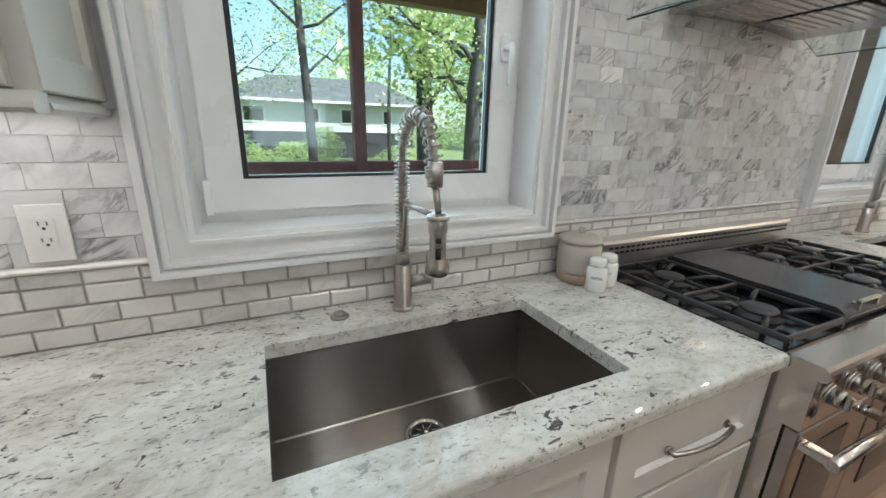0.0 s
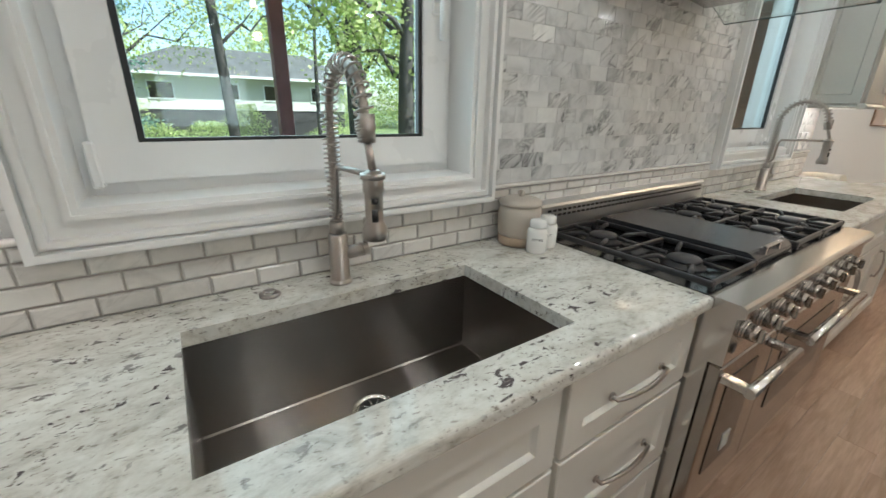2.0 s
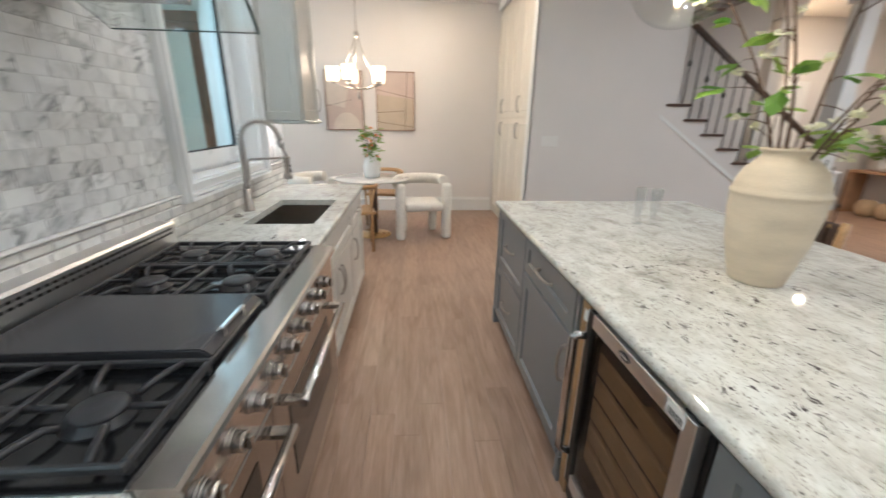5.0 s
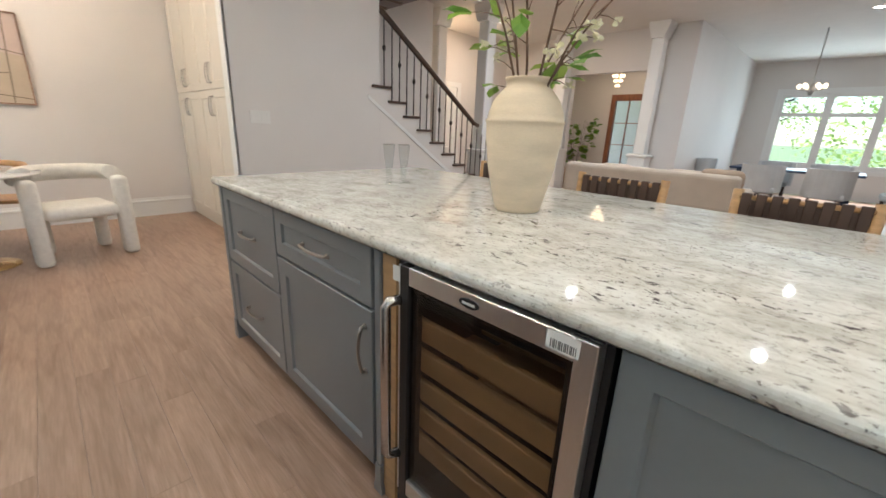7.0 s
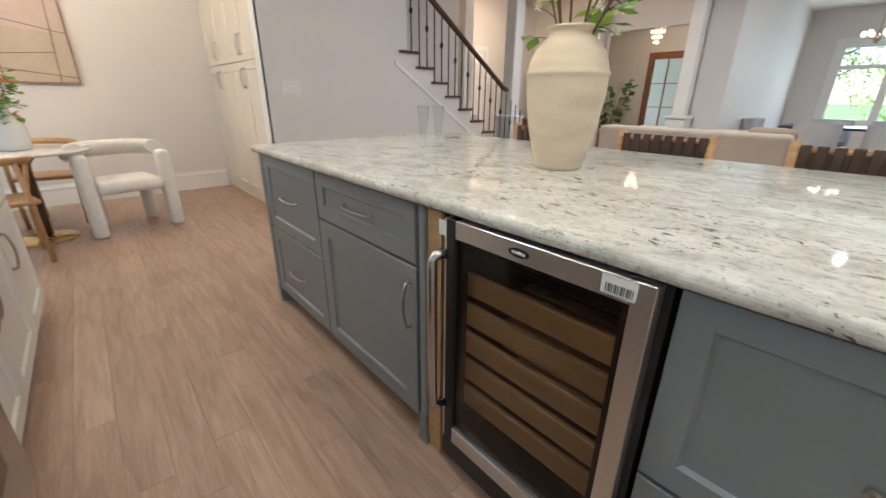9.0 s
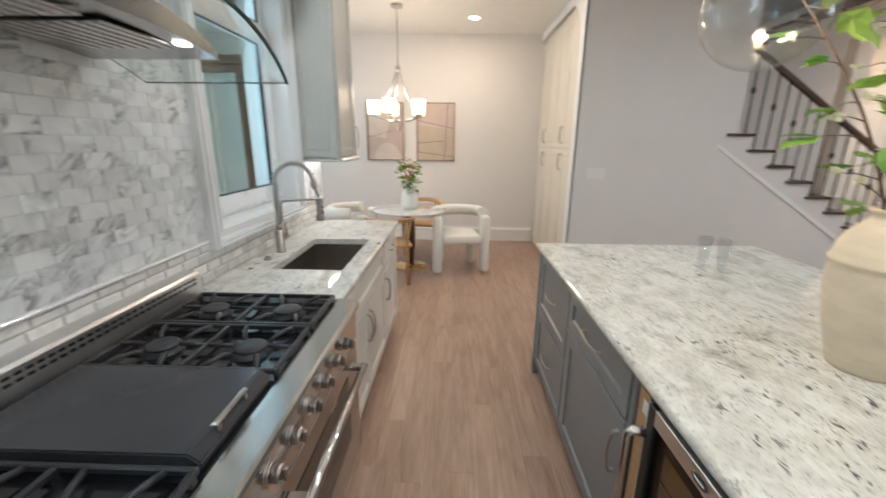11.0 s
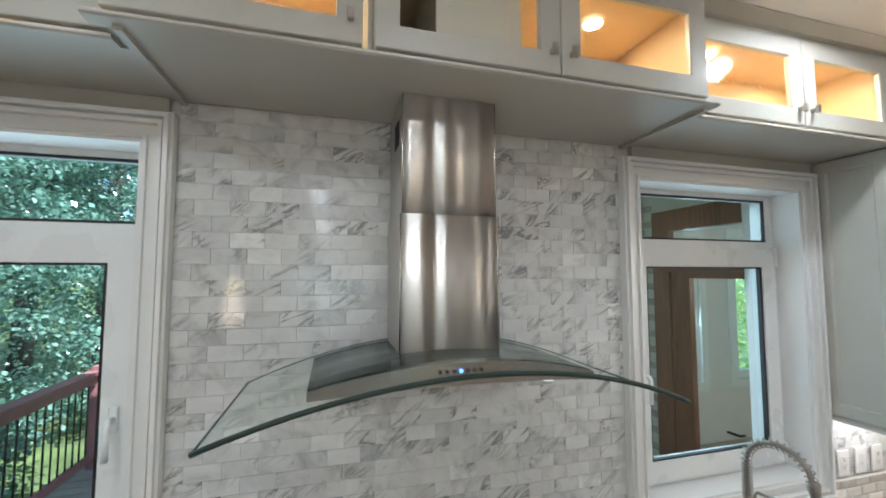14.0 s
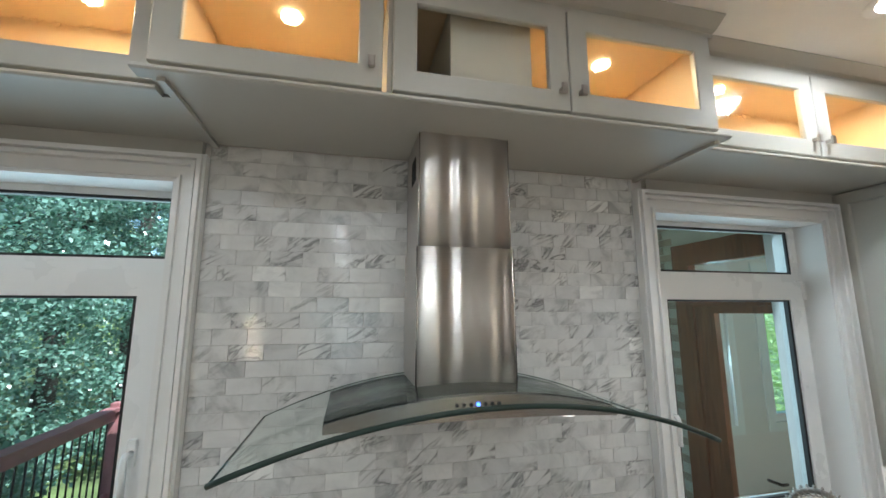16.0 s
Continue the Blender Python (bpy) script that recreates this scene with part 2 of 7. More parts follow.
def leafy(name, a, b_, rough=0.5):
    m, nt, b = shader(name)
    g = nt.nodes.new("ShaderNodeNewGeometry")
    r = ramp(nt, g.outputs["Random Per Island"], ((0.0, a), (1.0, b_)))
    nt.links.new(r.outputs[0], b.inputs["Base Color"])
    b.inputs["Roughness"].default_value = rough
    lit = nt.nodes.new("ShaderNodeBsdfTranslucent")
    nt.links.new(r.outputs[0], lit.inputs["Color"])
    both = nt.nodes.new("ShaderNodeMixShader")
    both.inputs[0].default_value = 0.4
    nt.links.new(b.outputs[0], both.inputs[1])
    nt.links.new(lit.outputs[0], both.inputs[2])
    nt.links.new(both.outputs[0], nt.nodes["Material Output"].inputs[0])
    return m


WHITE_WALL = plain("wall_paint", (0.72, 0.69, 0.67), 0.7, vary=0.02, scale=1.5, bump=0.04)
CEIL_PAINT = plain("ceiling_paint", (0.78, 0.76, 0.73), 0.8, vary=0.02, bump=0.03)
TRIM = plain("white_trim_paint", (0.80, 0.80, 0.79), 0.32, vary=0.02, scale=3, bump=0.02)
VINYL = plain("white_vinyl", (0.82, 0.83, 0.83), 0.28, vary=0.015, bump=0.01)
CREAM = plain("cream_cabinet_paint", (0.70, 0.68, 0.63), 0.35, vary=0.03, scale=3, bump=0.02)
SAGE = plain("greige_cabinet_paint", (0.465, 0.452, 0.41), 0.35, vary=0.03, scale=3, bump=0.02)
PANTRY = plain("pantry_paint", (0.70, 0.65, 0.57), 0.4, vary=0.03, scale=3, bump=0.02)
GREY = plain("blue_grey_cabinet_paint", (0.215, 0.234, 0.247), 0.33, vary=0.04, scale=3, bump=0.02)
INNER = plain("cabinet_inside_maple", (0.62, 0.47, 0.30), 0.5, vary=0.05, bump=0.02)
MARBLE = marble("grey_marble", (0.75, 0.75, 0.74), (0.46, 0.465, 0.47), 0.13)
MARBLE_PALE = marble("pale_marble", (0.76, 0.735, 0.70), (0.62, 0.60, 0.57), 0.2, 0.22)
MARBLE_TABLE = marble("table_marble", (0.82, 0.80, 0.78), (0.66, 0.64, 0.62), 0.15, 0.5)
GROUT = plain("grout", (0.68, 0.675, 0.66), 0.85, vary=0.06, bump=0.1)
GROUT_TAUPE = plain("taupe_grout", (0.40, 0.375, 0.345), 0.9, vary=0.08, bump=0.1)
GRANITE = granite()
OAK = oak_floor()
STEEL = brushed("brushed_steel", (0.60, 0.585, 0.57), 0.24, (1, 1, 14))
STEEL_V = brushed("brushed_chimney_steel", (0.68, 0.645, 0.61), 0.36, (0.5, 0.5, 16), 1.0, 0.0)
STEEL_H = brushed("brushed_range_steel", (0.66, 0.64, 0.62), 0.16, (0.6, 10, 14))
SINK_STEEL = brushed("sink_steel", (0.35, 0.325, 0.305), 0.27, (1, 12, 12), 0.9, 0.0, (0, 0.7, 0.7))
NICKEL = brushed("brushed_nickel", (0.46, 0.425, 0.395), 0.29, (6, 6, 6))
COOLER_STEEL = brushed("cooler_door_steel", (0.74, 0.73, 0.72), 0.34, (8, 8, 1))
HOOD_STEEL = brushed("hood_body_steel", (0.42, 0.41, 0.40), 0.25, (0.6, 10, 14))
KNOB_STEEL = brushed("dark_polished_steel", (0.52, 0.50, 0.48), 0.16, (3, 3, 3))
CHROME = brushed("polished_steel", (0.72, 0.71, 0.70), 0.12, (3, 3, 3))
BLACK_IRON = plain("cast_iron", (0.026, 0.026, 0.029), 0.36, vary=0.2, grain=180, bump=0.25)
BLACK_ENAMEL = plain("black_enamel", (0.012, 0.012, 0.013), 0.14, vary=0.1, bump=0.0)
GRIDDLE = plain("griddle_cover", (0.036, 0.037, 0.042), 0.24, vary=0.1, grain=200, bump=0.05)
BLACK = plain("black_plastic", (0.015, 0.015, 0.016), 0.4, vary=0.1, bump=0.02)
# range steel darkened and browned: the floor's reflection is put into the colour
DOOR_STEEL_FLOOR_TINT = brushed("range_steel_floor_tint", (0.44, 0.415, 0.395), 0.20, (0.6, 10, 14))
OVEN_GLASS = plain("dark_oven_glass", (0.03, 0.024, 0.02), 0.06, vary=0.1, bump=0.0)
CERAMIC = plain("white_ceramic", (0.82, 0.81, 0.79), 0.2, vary=0.02, bump=0.02)
STONEWARE = plain("beige_stoneware", (0.50, 0.45, 0.39), 0.55, vary=0.05, grain=120, bump=0.1)
STONEWARE_LOW = plain("unglazed_stoneware", (0.40, 0.31, 0.23), 0.7, vary=0.08, grain=120, bump=0.15)
CLAY = plain("sand_clay", (0.62, 0.535, 0.415), 0.85, vary=0.10, scale=5, grain=90, bump=0.5, stretch=(1, 1, 4))
INK = plain("grey_ink", (0.12, 0.12, 0.12), 0.6, vary=0.05, bump=0)
BOUCLE = plain("white_boucle", (0.78, 0.76, 0.71), 0.95, vary=0.06, scale=30, grain=220, bump=0.9)
WOOD = plain("honey_oak", (0.46, 0.27, 0.12), 0.4, vary=0.2, scale=8, grain=40, bump=0.1, stretch=(1, 6, 6))
WOOD_SHELF = plain("beech_shelf", (0.50, 0.32, 0.16), 0.45, vary=0.12, scale=8, grain=40, bump=0.08, stretch=(1, 6, 6))
DARKWOOD = plain("dark_stained_oak", (0.075, 0.042, 0.028), 0.32, vary=0.25, scale=8, bump=0.08, stretch=(6, 1, 6))
LEATHER = plain("brown_leather", (0.085, 0.05, 0.036), 0.5, vary=0.15, grain=150, bump=0.3)
BRASS = plain("satin_brass", (0.78, 0.56, 0.27), 0.28, 1.0, vary=0.06, bump=0.02)
IRON = plain("dark_iron", (0.03, 0.025, 0.022), 0.45, 0.3, vary=0.15, bump=0.05)
MAHOGANY = plain("mahogany", (0.30, 0.115, 0.06), 0.35, vary=0.3, scale=6, bump=0.06, stretch=(8, 8, 0.6))
DECK_RED = plain("red_brown_deck_stain", (0.44, 0.18, 0.19), 0.55, vary=0.2, scale=8, bump=0.2)
DECK_FLOOR = plain("deck_boards", (0.46, 0.38, 0.34), 0.7, vary=0.2, scale=5, bump=0.2)
BRICK = plain("grey_brown_brick", (0.56, 0.47, 0.42), 0.85, vary=0.25, scale=9, grain=120, bump=0.5)
MORTAR = plain("mortar", (0.74, 0.71, 0.67), 0.9, vary=0.06, bump=0.2)
BARK = plain("bark", (0.085, 0.075, 0.068), 0.9, vary=0.35, scale=7, grain=50, bump=0.8, stretch=(1, 1, 0.3))
TWIG = plain("twig", (0.12, 0.075, 0.05), 0.8, vary=0.2, bump=0.2)
LEAF_SPRING = leafy("spring_leaves", (0.30, 0.42, 0.10), (0.66, 0.70, 0.32))
LEAF_DARK = leafy("evergreen_leaves", (0.05, 0.13, 0.085), (0.36, 0.55, 0.46), 0.22)
LEAF_STEM = leafy("stem_leaves", (0.10, 0.25, 0.035), (0.30, 0.42, 0.08))
BLOSSOM = leafy("cream_blossom", (0.72, 0.72, 0.50), (0.85, 0.84, 0.70))
FLOWER = leafy("orange_flower", (0.7, 0.16, 0.04), (0.75, 0.30, 0.06))
GRASS = plain("lawn", (0.17, 0.22, 0.08), 0.95, vary=0.45, scale=1.2, grain=25, bump=0.4)
SIDING = plain("cream_siding", (0.60, 0.60, 0.54), 0.8, vary=0.05, bump=0.05)
SHINGLE = plain("grey_shingles", (0.22, 0.22, 0.23), 0.9, vary=0.2, scale=3, grain=30, bump=0.3)
HOUSE_DARK = plain("dark_foundation", (0.05, 0.045, 0.045), 0.85, vary=0.2)
GLASS_PANE = pane_glass()
CANOPY_GLASS = pane_glass("canopy_glass", (0.955, 0.985, 0.975), 0.02, 0.28)
TINTED = pane_glass("tinted_glass", (0.70, 0.66, 0.62))
GLASS_EDGE = plain("green_glass_edge", (0.006, 0.024, 0.019), 0.5, vary=0.05, bump=0)
SEEDED = glass("seeded_glass", (1.0, 0.97, 0.9), 0.02, True, 0.35)
GLOBE_GLASS = pane_glass("globe_glass", (0.95, 0.965, 0.96), 0.10)
FLUTE_GLASS = pane_glass("drinking_glass", (0.96, 0.97, 0.97), 0.07)
LAMP_GLOW = glow("lamp_disc", (1.0, 0.93, 0.82), 8.0)
HOOD_GLOW = glow("hood_lamp_disc", (1.0, 0.93, 0.82), 1.5)
PUCK_GLOW = glow("puck_lamp", (1.0, 0.82, 0.5), 10.0)
BULB_GLOW = glow("lit_filament_bulb", (1.0, 0.80, 0.52), 45.0)
SHADE_GLOW = glow("lit_frosted_shade", (1.0, 0.80, 0.54), 1.0)
BLUE_LED = glow("blue_led", (0.05, 0.12, 1.0), 5.0)
FABRIC = plain("beige_upholstery", (0.55, 0.47, 0.39), 0.9, vary=0.06, grain=180, bump=0.4)
PILLOW = plain("tan_cushion", (0.40, 0.30, 0.22), 0.9, vary=0.08, grain=180, bump=0.4)
PALE_FABRIC = plain("pale_grey_upholstery", (0.55, 0.56, 0.57), 0.9, vary=0.05, grain=180, bump=0.3)
NAVY = plain("navy_table_paint", (0.03, 0.05, 0.10), 0.3, vary=0.1)
ART_PINK = plain("dusty_pink_canvas", (0.56, 0.45, 0.40), 0.85, vary=0.05, bump=0.2)
ART_PALE = plain("pale_canvas", (0.66, 0.58, 0.51), 0.85, vary=0.05, bump=0.2)
ART_TAN = plain("tan_canvas", (0.50, 0.42, 0.33), 0.85, vary=0.05, bump=0.2)
ART_LINE = plain("brown_paint_line", (0.16, 0.12, 0.09), 0.8, vary=0.1, bump=0)
FRAME_WOOD = plain("bronze_frame", (0.26, 0.16, 0.11), 0.4, 0.3, vary=0.1)
CARDBOARD = plain("tan_wood_box", (0.42, 0.24, 0.13), 0.6, vary=0.15, scale=7)
RATTAN = plain("woven_rattan", (0.50, 0.36, 0.22), 0.8, vary=0.2, grain=70, bump=0.8)
LINEN = plain("linen_shade", (0.72, 0.66, 0.57), 0.9, vary=0.04, grain=150, bump=0.3)
PORCH_WOOD = plain("porch_ceiling_wood", (0.36, 0.20, 0.09), 0.5, vary=0.2, scale=5, stretch=(8, 1, 1))
LABEL = plain("paper_label", (0.78, 0.78, 0.76), 0.6, vary=0.02)

# ---- mesh helpers ----
def box(bm, x0, x1, y0, y1, z0, z1, bevel=0.0, seg=1):
    vs = [bm.verts.new((x, y, z)) for x in (x0, x1) for y in (y0, y1) for z in (z0, z1)]
    fs = [bm.faces.new([vs[i] for i in f]) for f in ((0, 1, 3, 2), (4, 6, 7, 5), (0, 4, 5, 1), (2, 3, 7, 6), (0, 2, 6, 4), (1, 5, 7, 3))]
    if bevel:
        es = list({e for f in fs for e in f.edges})
        bmesh.ops.bevel(bm, geom=es, offset=bevel, segments=seg, affect="EDGES", profile=0.5)
    return bm


def boxes(*dims, bevel=0.0, seg=1):
    bm = bmesh.new()
    for d in dims:
        box(bm, *d, bevel=bevel, seg=seg)
    return bm


def lathe(profile, centre=(0, 0, 0), seg=32, bm=None, caps=True):
    """A turned shape from (radius, height) pairs."""
    bm = bm or bmesh.new()
    rings = []
    for r, h in profile:
        rings.append([bm.verts.new((centre[0] + r * math.cos(a), centre[1] + r * math.sin(a), centre[2] + h))
                      for a in (2 * math.pi * k / seg for k in range(seg))])
    for a, b in zip(rings, rings[1:]):
        for k in range(seg):
            f = bm.faces.new((a[k], a[(k + 1) % seg], b[(k + 1) % seg], b[k]))
            f.smooth = True
    if caps:
        bm.faces.new(rings[0][::-1])
        bm.faces.new(rings[-1])
    return bm


def tube(points, r, seg=10, bm=None, taper=None, flat=1.0):
    """A round bar along points; taper: end radius."""
    bm = bm or bmesh.new()
    pts = [Vector(p) for p in points]
    n = len(pts)
    rings, ref = [], None
    for i, p in enumerate(pts):
        d = (pts[min(i + 1, n - 1)] - pts[max(i - 1, 0)]).normalized()
        if ref is None:
            ref = d.orthogonal().normalized()
        ref = (ref - d * ref.dot(d)).normalized()
        side = d.cross(ref)
        rad = r if taper is None else r + (taper - r) * i / max(1, n - 1)
        rings.append([bm.verts.new(p + rad * (math.cos(a) * ref + flat * math.sin(a) * side)) for a in (2 * math.pi * k / seg for k in range(seg))])
    for a, b in zip(rings, rings[1:]):
        for k in range(seg):
            f = bm.faces.new((a[k], a[(k + 1) % seg], b[(k + 1) % seg], b[k]))
            f.smooth = True
    bm.faces.new(rings[0][::-1])
    bm.faces.new(rings[-1])
    return bm


def rod(a, b, r, seg=12, bm=None):
    return tube((a, b), r, seg, bm)


def prism(outline, axis, lo, hi, bm=None, smooth=False):
    """An outline of (u, v) pairs pushed along an axis: 'x' (u=y, v=z), 'y' (u=x, v=z) or 'z' (u=x, v=y)."""
    bm = bm or bmesh.new()

    def at(u, v, w):
        return {"x": (w, u, v), "y": (u, w, v), "z": (u, v, w)}[axis]
    a = [bm.verts.new(at(u, v, lo)) for u, v in outline]
    b = [bm.verts.new(at(u, v, hi)) for u, v in outline]
    n = len(a)
    bm.faces.new(a)
    bm.faces.new(b[::-1])
    for k in range(n):
        f = bm.faces.new((a[k], b[k], b[(k + 1) % n], a[(k + 1) % n]))
        f.smooth = smooth
    bmesh.ops.recalc_face_normals(bm, faces=bm.faces)
    return bm


def ring_frame(x0, x1, z0, z1, w, y0, y1, bm=None, axis="y"):
    """Four butted bars round an opening; w is the bar's width inwards from the outer edge."""
    bm = bm or bmesh.new()
    for a, b, c, d in ((x0, x0 + w, z0, z1), (x1 - w, x1, z0, z1), (x0 + w, x1 - w, z0, z0 + w), (x0 + w, x1 - w, z1 - w, z1)):
        if axis == "y":
            box(bm, a, b, y0, y1, c, d)
        else:
            box(bm, y0, y1, a, b, c, d)
    return bm


def thing(name, place, label="", category="", group="", kind=""):
    ob = new(name)
    ob.location = place
    ob.empty_display_size = 0.05
    return tagged(ob, label, category, group, kind)


def base_of(ob):
    p = Vector((0, 0, 0))
    while ob:
        p += ob.location
        ob = ob.parent
    return p


def part(name, bm, material, parent=None, label=""):
    """Links a bmesh, given in world coordinates, as one mesh object under a thing or part."""
    me = bpy.data.meshes.new(name)
    bmesh.ops.recalc_face_normals(bm, faces=bm.faces)
    if parent:
        bmesh.ops.translate(bm, verts=bm.verts, vec=-base_of(parent))
    bm.to_mesh(me)
    bm.free()
    me.materials.append(material)
    ob = new(name, me)
    if parent:
        ob.parent = parent
    return tagged(ob, label)


def structure(name, bm, material, label="", category=""):
    return tagged(part(name, bm, material, None, label), "", category, "", "structure")


def wall_with_holes(axis, span, z, holes, t0, t1):
    """A wall along x ('x') or y ('y'): butted boxes round its openings (a0, a1, z0, z1)."""
    bm = bmesh.new()

    def add(a0, a1, c0, c1):
        if a1 - a0 > 1e-6 and c1 - c0 > 1e-6:
            box(bm, a0, a1, t0, t1, c0, c1) if axis == "x" else box(bm, t0, t1, a0, a1, c0, c1)
    at = span[0]
    for a0, a1, z0, z1 in sorted(holes):
        add(at, a0, *z)
        add(a0, a1, z[0], z0)
        add(a0, a1, z1, z[1])
        at = a1
    add(at, span[1], *z)
    return bm


# ---- large structure ----
WALL_Y = 1.042
OPEN1, OPEN2 = (-0.165, 0.797), (2.577, 3.52)
SILL, HEAD = 1.14, 2.489
structure("wall_north", wall_with_holes("x", (-2.5, 4.12), (0, CEIL), [(*OPEN1, SILL, HEAD), (*OPEN2, SILL, HEAD)], WALL_Y, 1.30), WHITE_WALL, "white painted kitchen wall with two windows", "wall")
structure("wall_west", wall_with_holes("y", (-13.0, WALL_Y), (0, CEIL), [], -2.62, -2.5), WHITE_WALL, "plain white painted wall", "wall")
structure("wall_dining", wall_with_holes("y", (-10.6, 3.72), (0, CEIL), [], 7.05, 7.2), WHITE_WALL, "cream white wall behind the round table", "wall")
structure("wall_dining_north", wall_with_holes("x", (4.0, 7.05), (0, CEIL), [(4.3, 5.78, 0.75, 2.55), (6.34, 6.95, 0.75, 2.55)], 3.6, 3.72), WHITE_WALL, "white dining nook wall with a wide window", "wall")
structure("wall_pantry_back", boxes((5.152, 7.05, -2.05, -1.95, 0, CEIL)), WHITE_WALL, "plain white wall behind the pantry", "wall")
structure("wall_stair", boxes((5.03, 5.15, -2.96, -1.33, 0, CEIL)), WHITE_WALL, "pale grey white wall beside the stairs", "wall")
structure("wall_far", wall_with_holes("x", (-2.5, 7.2), (0, CEIL), [(-0.12, 2.52, 0.68, 2.32)], -13.12, -13.0), WHITE_WALL, "white wall with a row of three tall windows", "wall")
structure("wall_foyer_front", wall_with_holes("x", (3.3, 7.05), (0, CEIL), [(4.72, 5.62, 0, 2.2)], -10.72, -10.6), WHITE_WALL, "white foyer wall round the front door", "wall")
structure("wall_foyer_side", boxes((3.18, 3.3, -13.0, -8.0, 0, CEIL)), WHITE_WALL, "white wall between foyer and dining room", "wall")
structure("wall_partition", wall_with_holes("x", (3.3, 7.05), (0, CEIL), [(3.85, 5.35, 0, 2.35)], -8.12, -8.0), WHITE_WALL, "white partition with a wide cased opening", "wall")
structure("ceiling", boxes((-2.5, 7.05, -13.0, 3.6, CEIL, CEIL + 0.12)), CEIL_PAINT, "white painted ceiling", "ceiling")
structure("floor_bed", boxes((-2.5, 7.05, -13.0, 3.6, -0.12, -0.006)), OAK, "wooden bed under the floorboards", "floor")


# baseboards
structure("baseboard", prism([(7.05, 0), (7.032, 0), (7.032, 0.17), (7.024, 0.175), (7.024, 0.19), (7.038, 0.20), (7.042, 0.225), (7.05, 0.225)], "y", -1.33, 3.6), TRIM, "tall white moulded baseboard", "trim")
structure("baseboard", prism([(5.03, 0), (5.012, 0), (5.012, 0.17), (5.004, 0.175), (5.004, 0.19), (5.018, 0.20), (5.022, 0.225), (5.03, 0.225)], "y", -5.2, -1.34), TRIM, "tall white moulded baseboard", "trim")
structure("baseboard", prism([(-8.0, 0), (-7.982, 0), (-7.982, 0.17), (-7.974, 0.19), (-7.99, 0.225), (-8.0, 0.225)], "x", 5.45, 7.03), TRIM, "tall white moulded baseboard", "trim")
structure("baseboard", prism([(7.05, 0), (7.032, 0), (7.032, 0.17), (7.024, 0.19), (7.042, 0.225), (7.05, 0.225)], "y", -7.97, -5.4), TRIM, "tall white moulded baseboard", "trim")

# ---- windows of the kitchen ----
def kitchen_window(name, o0, o1, casing0, casing1, handle_right, label):
    w = thing(name, (0.5 * (o0 + o1), WALL_Y, SILL), label, "window", "", "structure")
    c0, c1, z0, z1 = casing0, casing1, 1.057, 2.572
    bm = ring_frame(c0, c1, z0, z1, 0.008, 1.000, WALL_Y - 0.001)
    ring_frame(c0 + 0.0081, c1 - 0.0081, z0 + 0.0081, z1 - 0.0081, 0.013, 0.982, WALL_Y - 0.001, bm)
    ring_frame(c0 + 0.0212, c1 - 0.0212, z0 + 0.0212, z1 - 0.0212, 0.007, 1.006, WALL_Y - 0.001, bm)
    ring_frame(c0 + 0.0283, c1 - 0.0283, z0 + 0.0283, z1 - 0.0283, 0.012, 0.993, WALL_Y - 0.001, bm)
    ring_frame(c0 + 0.0404, c1 - 0.0404, z0 + 0.0404, z1 - 0.0404, o0 - c0 - 0.0404 - 0.010, 1.016, WALL_Y - 0.001, bm)
    ring_frame(o0 - 0.010, o1 + 0.010, SILL - 0.010, HEAD + 0.010, 0.010, 1.003, WALL_Y - 0.001, bm)
    part("casing", bm, TRIM, w, "white stepped wooden casing")
    part("jamb", ring_frame(o0, o1, SILL, HEAD, 0.012, 1.014, 1.14, None), TRIM, w)
    f0, f1, g0, g1 = o0 + 0.012, o1 - 0.012, SILL + 0.012, HEAD - 0.012
    bm = boxes((f0, f0 + 0.045, 1.14, 1.215, g0, g1), (f1 - 0.045, f1, 1.14, 1.215, g0, g1), (f0 + 0.045, f1 - 0.045, 1.14, 1.215, g0, g0 + 0.045),
               (f0 + 0.045, f1 - 0.045, 1.14, 1.215, g1 - 0.022, g1), (f0 + 0.045, f1 - 0.045, 1.14, 1.215, 2.182, 2.243))
    part("window_frame", bm, VINYL, w)
    s0, s1, t0, t1 = f0 + 0.03, f1 - 0.03, g0 + 0.03, 2.202
    bm = bmesh.new()
    for a, b, c, d in ((s0, s0 + 0.080, t0, t1), (s1 - 0.080, s1, t0, t1), (s0 + 0.080, s1 - 0.080, t0, t0 + 0.082), (s0 + 0.080, s1 - 0.080, t1 - 0.085, t1)):
        box(bm, a, b, 1.115, 1.138, c, d)
        box(bm, a + 0.004, b - 0.004, 1.138, 1.175, c + 0.004, d - 0.004)
    part("sash", bm, VINYL, w, "white vinyl tilt sash")
    part("gasket", ring_frame(s0 + 0.080, s1 - 0.080, t0 + 0.077, t1 - 0.080, 0.013, 1.124, 1.1415), BLACK, w, "black rubber gasket")
    part("gasket", ring_frame(f0 + 0.044, f1 - 0.044, 2.241, g1 - 0.021, 0.011, 1.145, 1.1555), BLACK, w, "black rubber gasket")
    for a, b, c, d, y in ((s0 + 0.081, s1 - 0.081, t0 + 0.081, t1 - 0.084, 1.142), (f0 + 0.047, f1 - 0.047, 2.245, g1 - 0.024, 1.156)):
        pane = part("pane", boxes((a, b, y, y + 0.006, c, d)), GLASS_PANE, w, "clear glass pane")
        pane.visible_shadow = False
    hx = s1 - 0.042 if handle_right else s0 + 0.042
    bm = boxes((hx - 0.014, hx + 0.014, 1.105, 1.115, 1.60, 1.68), bevel=0.004)
    tube([(hx, 1.105, 1.64), (hx, 1.075, 1.64), (hx, 1.068, 1.625), (hx, 1.07, 1.53)], 0.010, 8, bm)
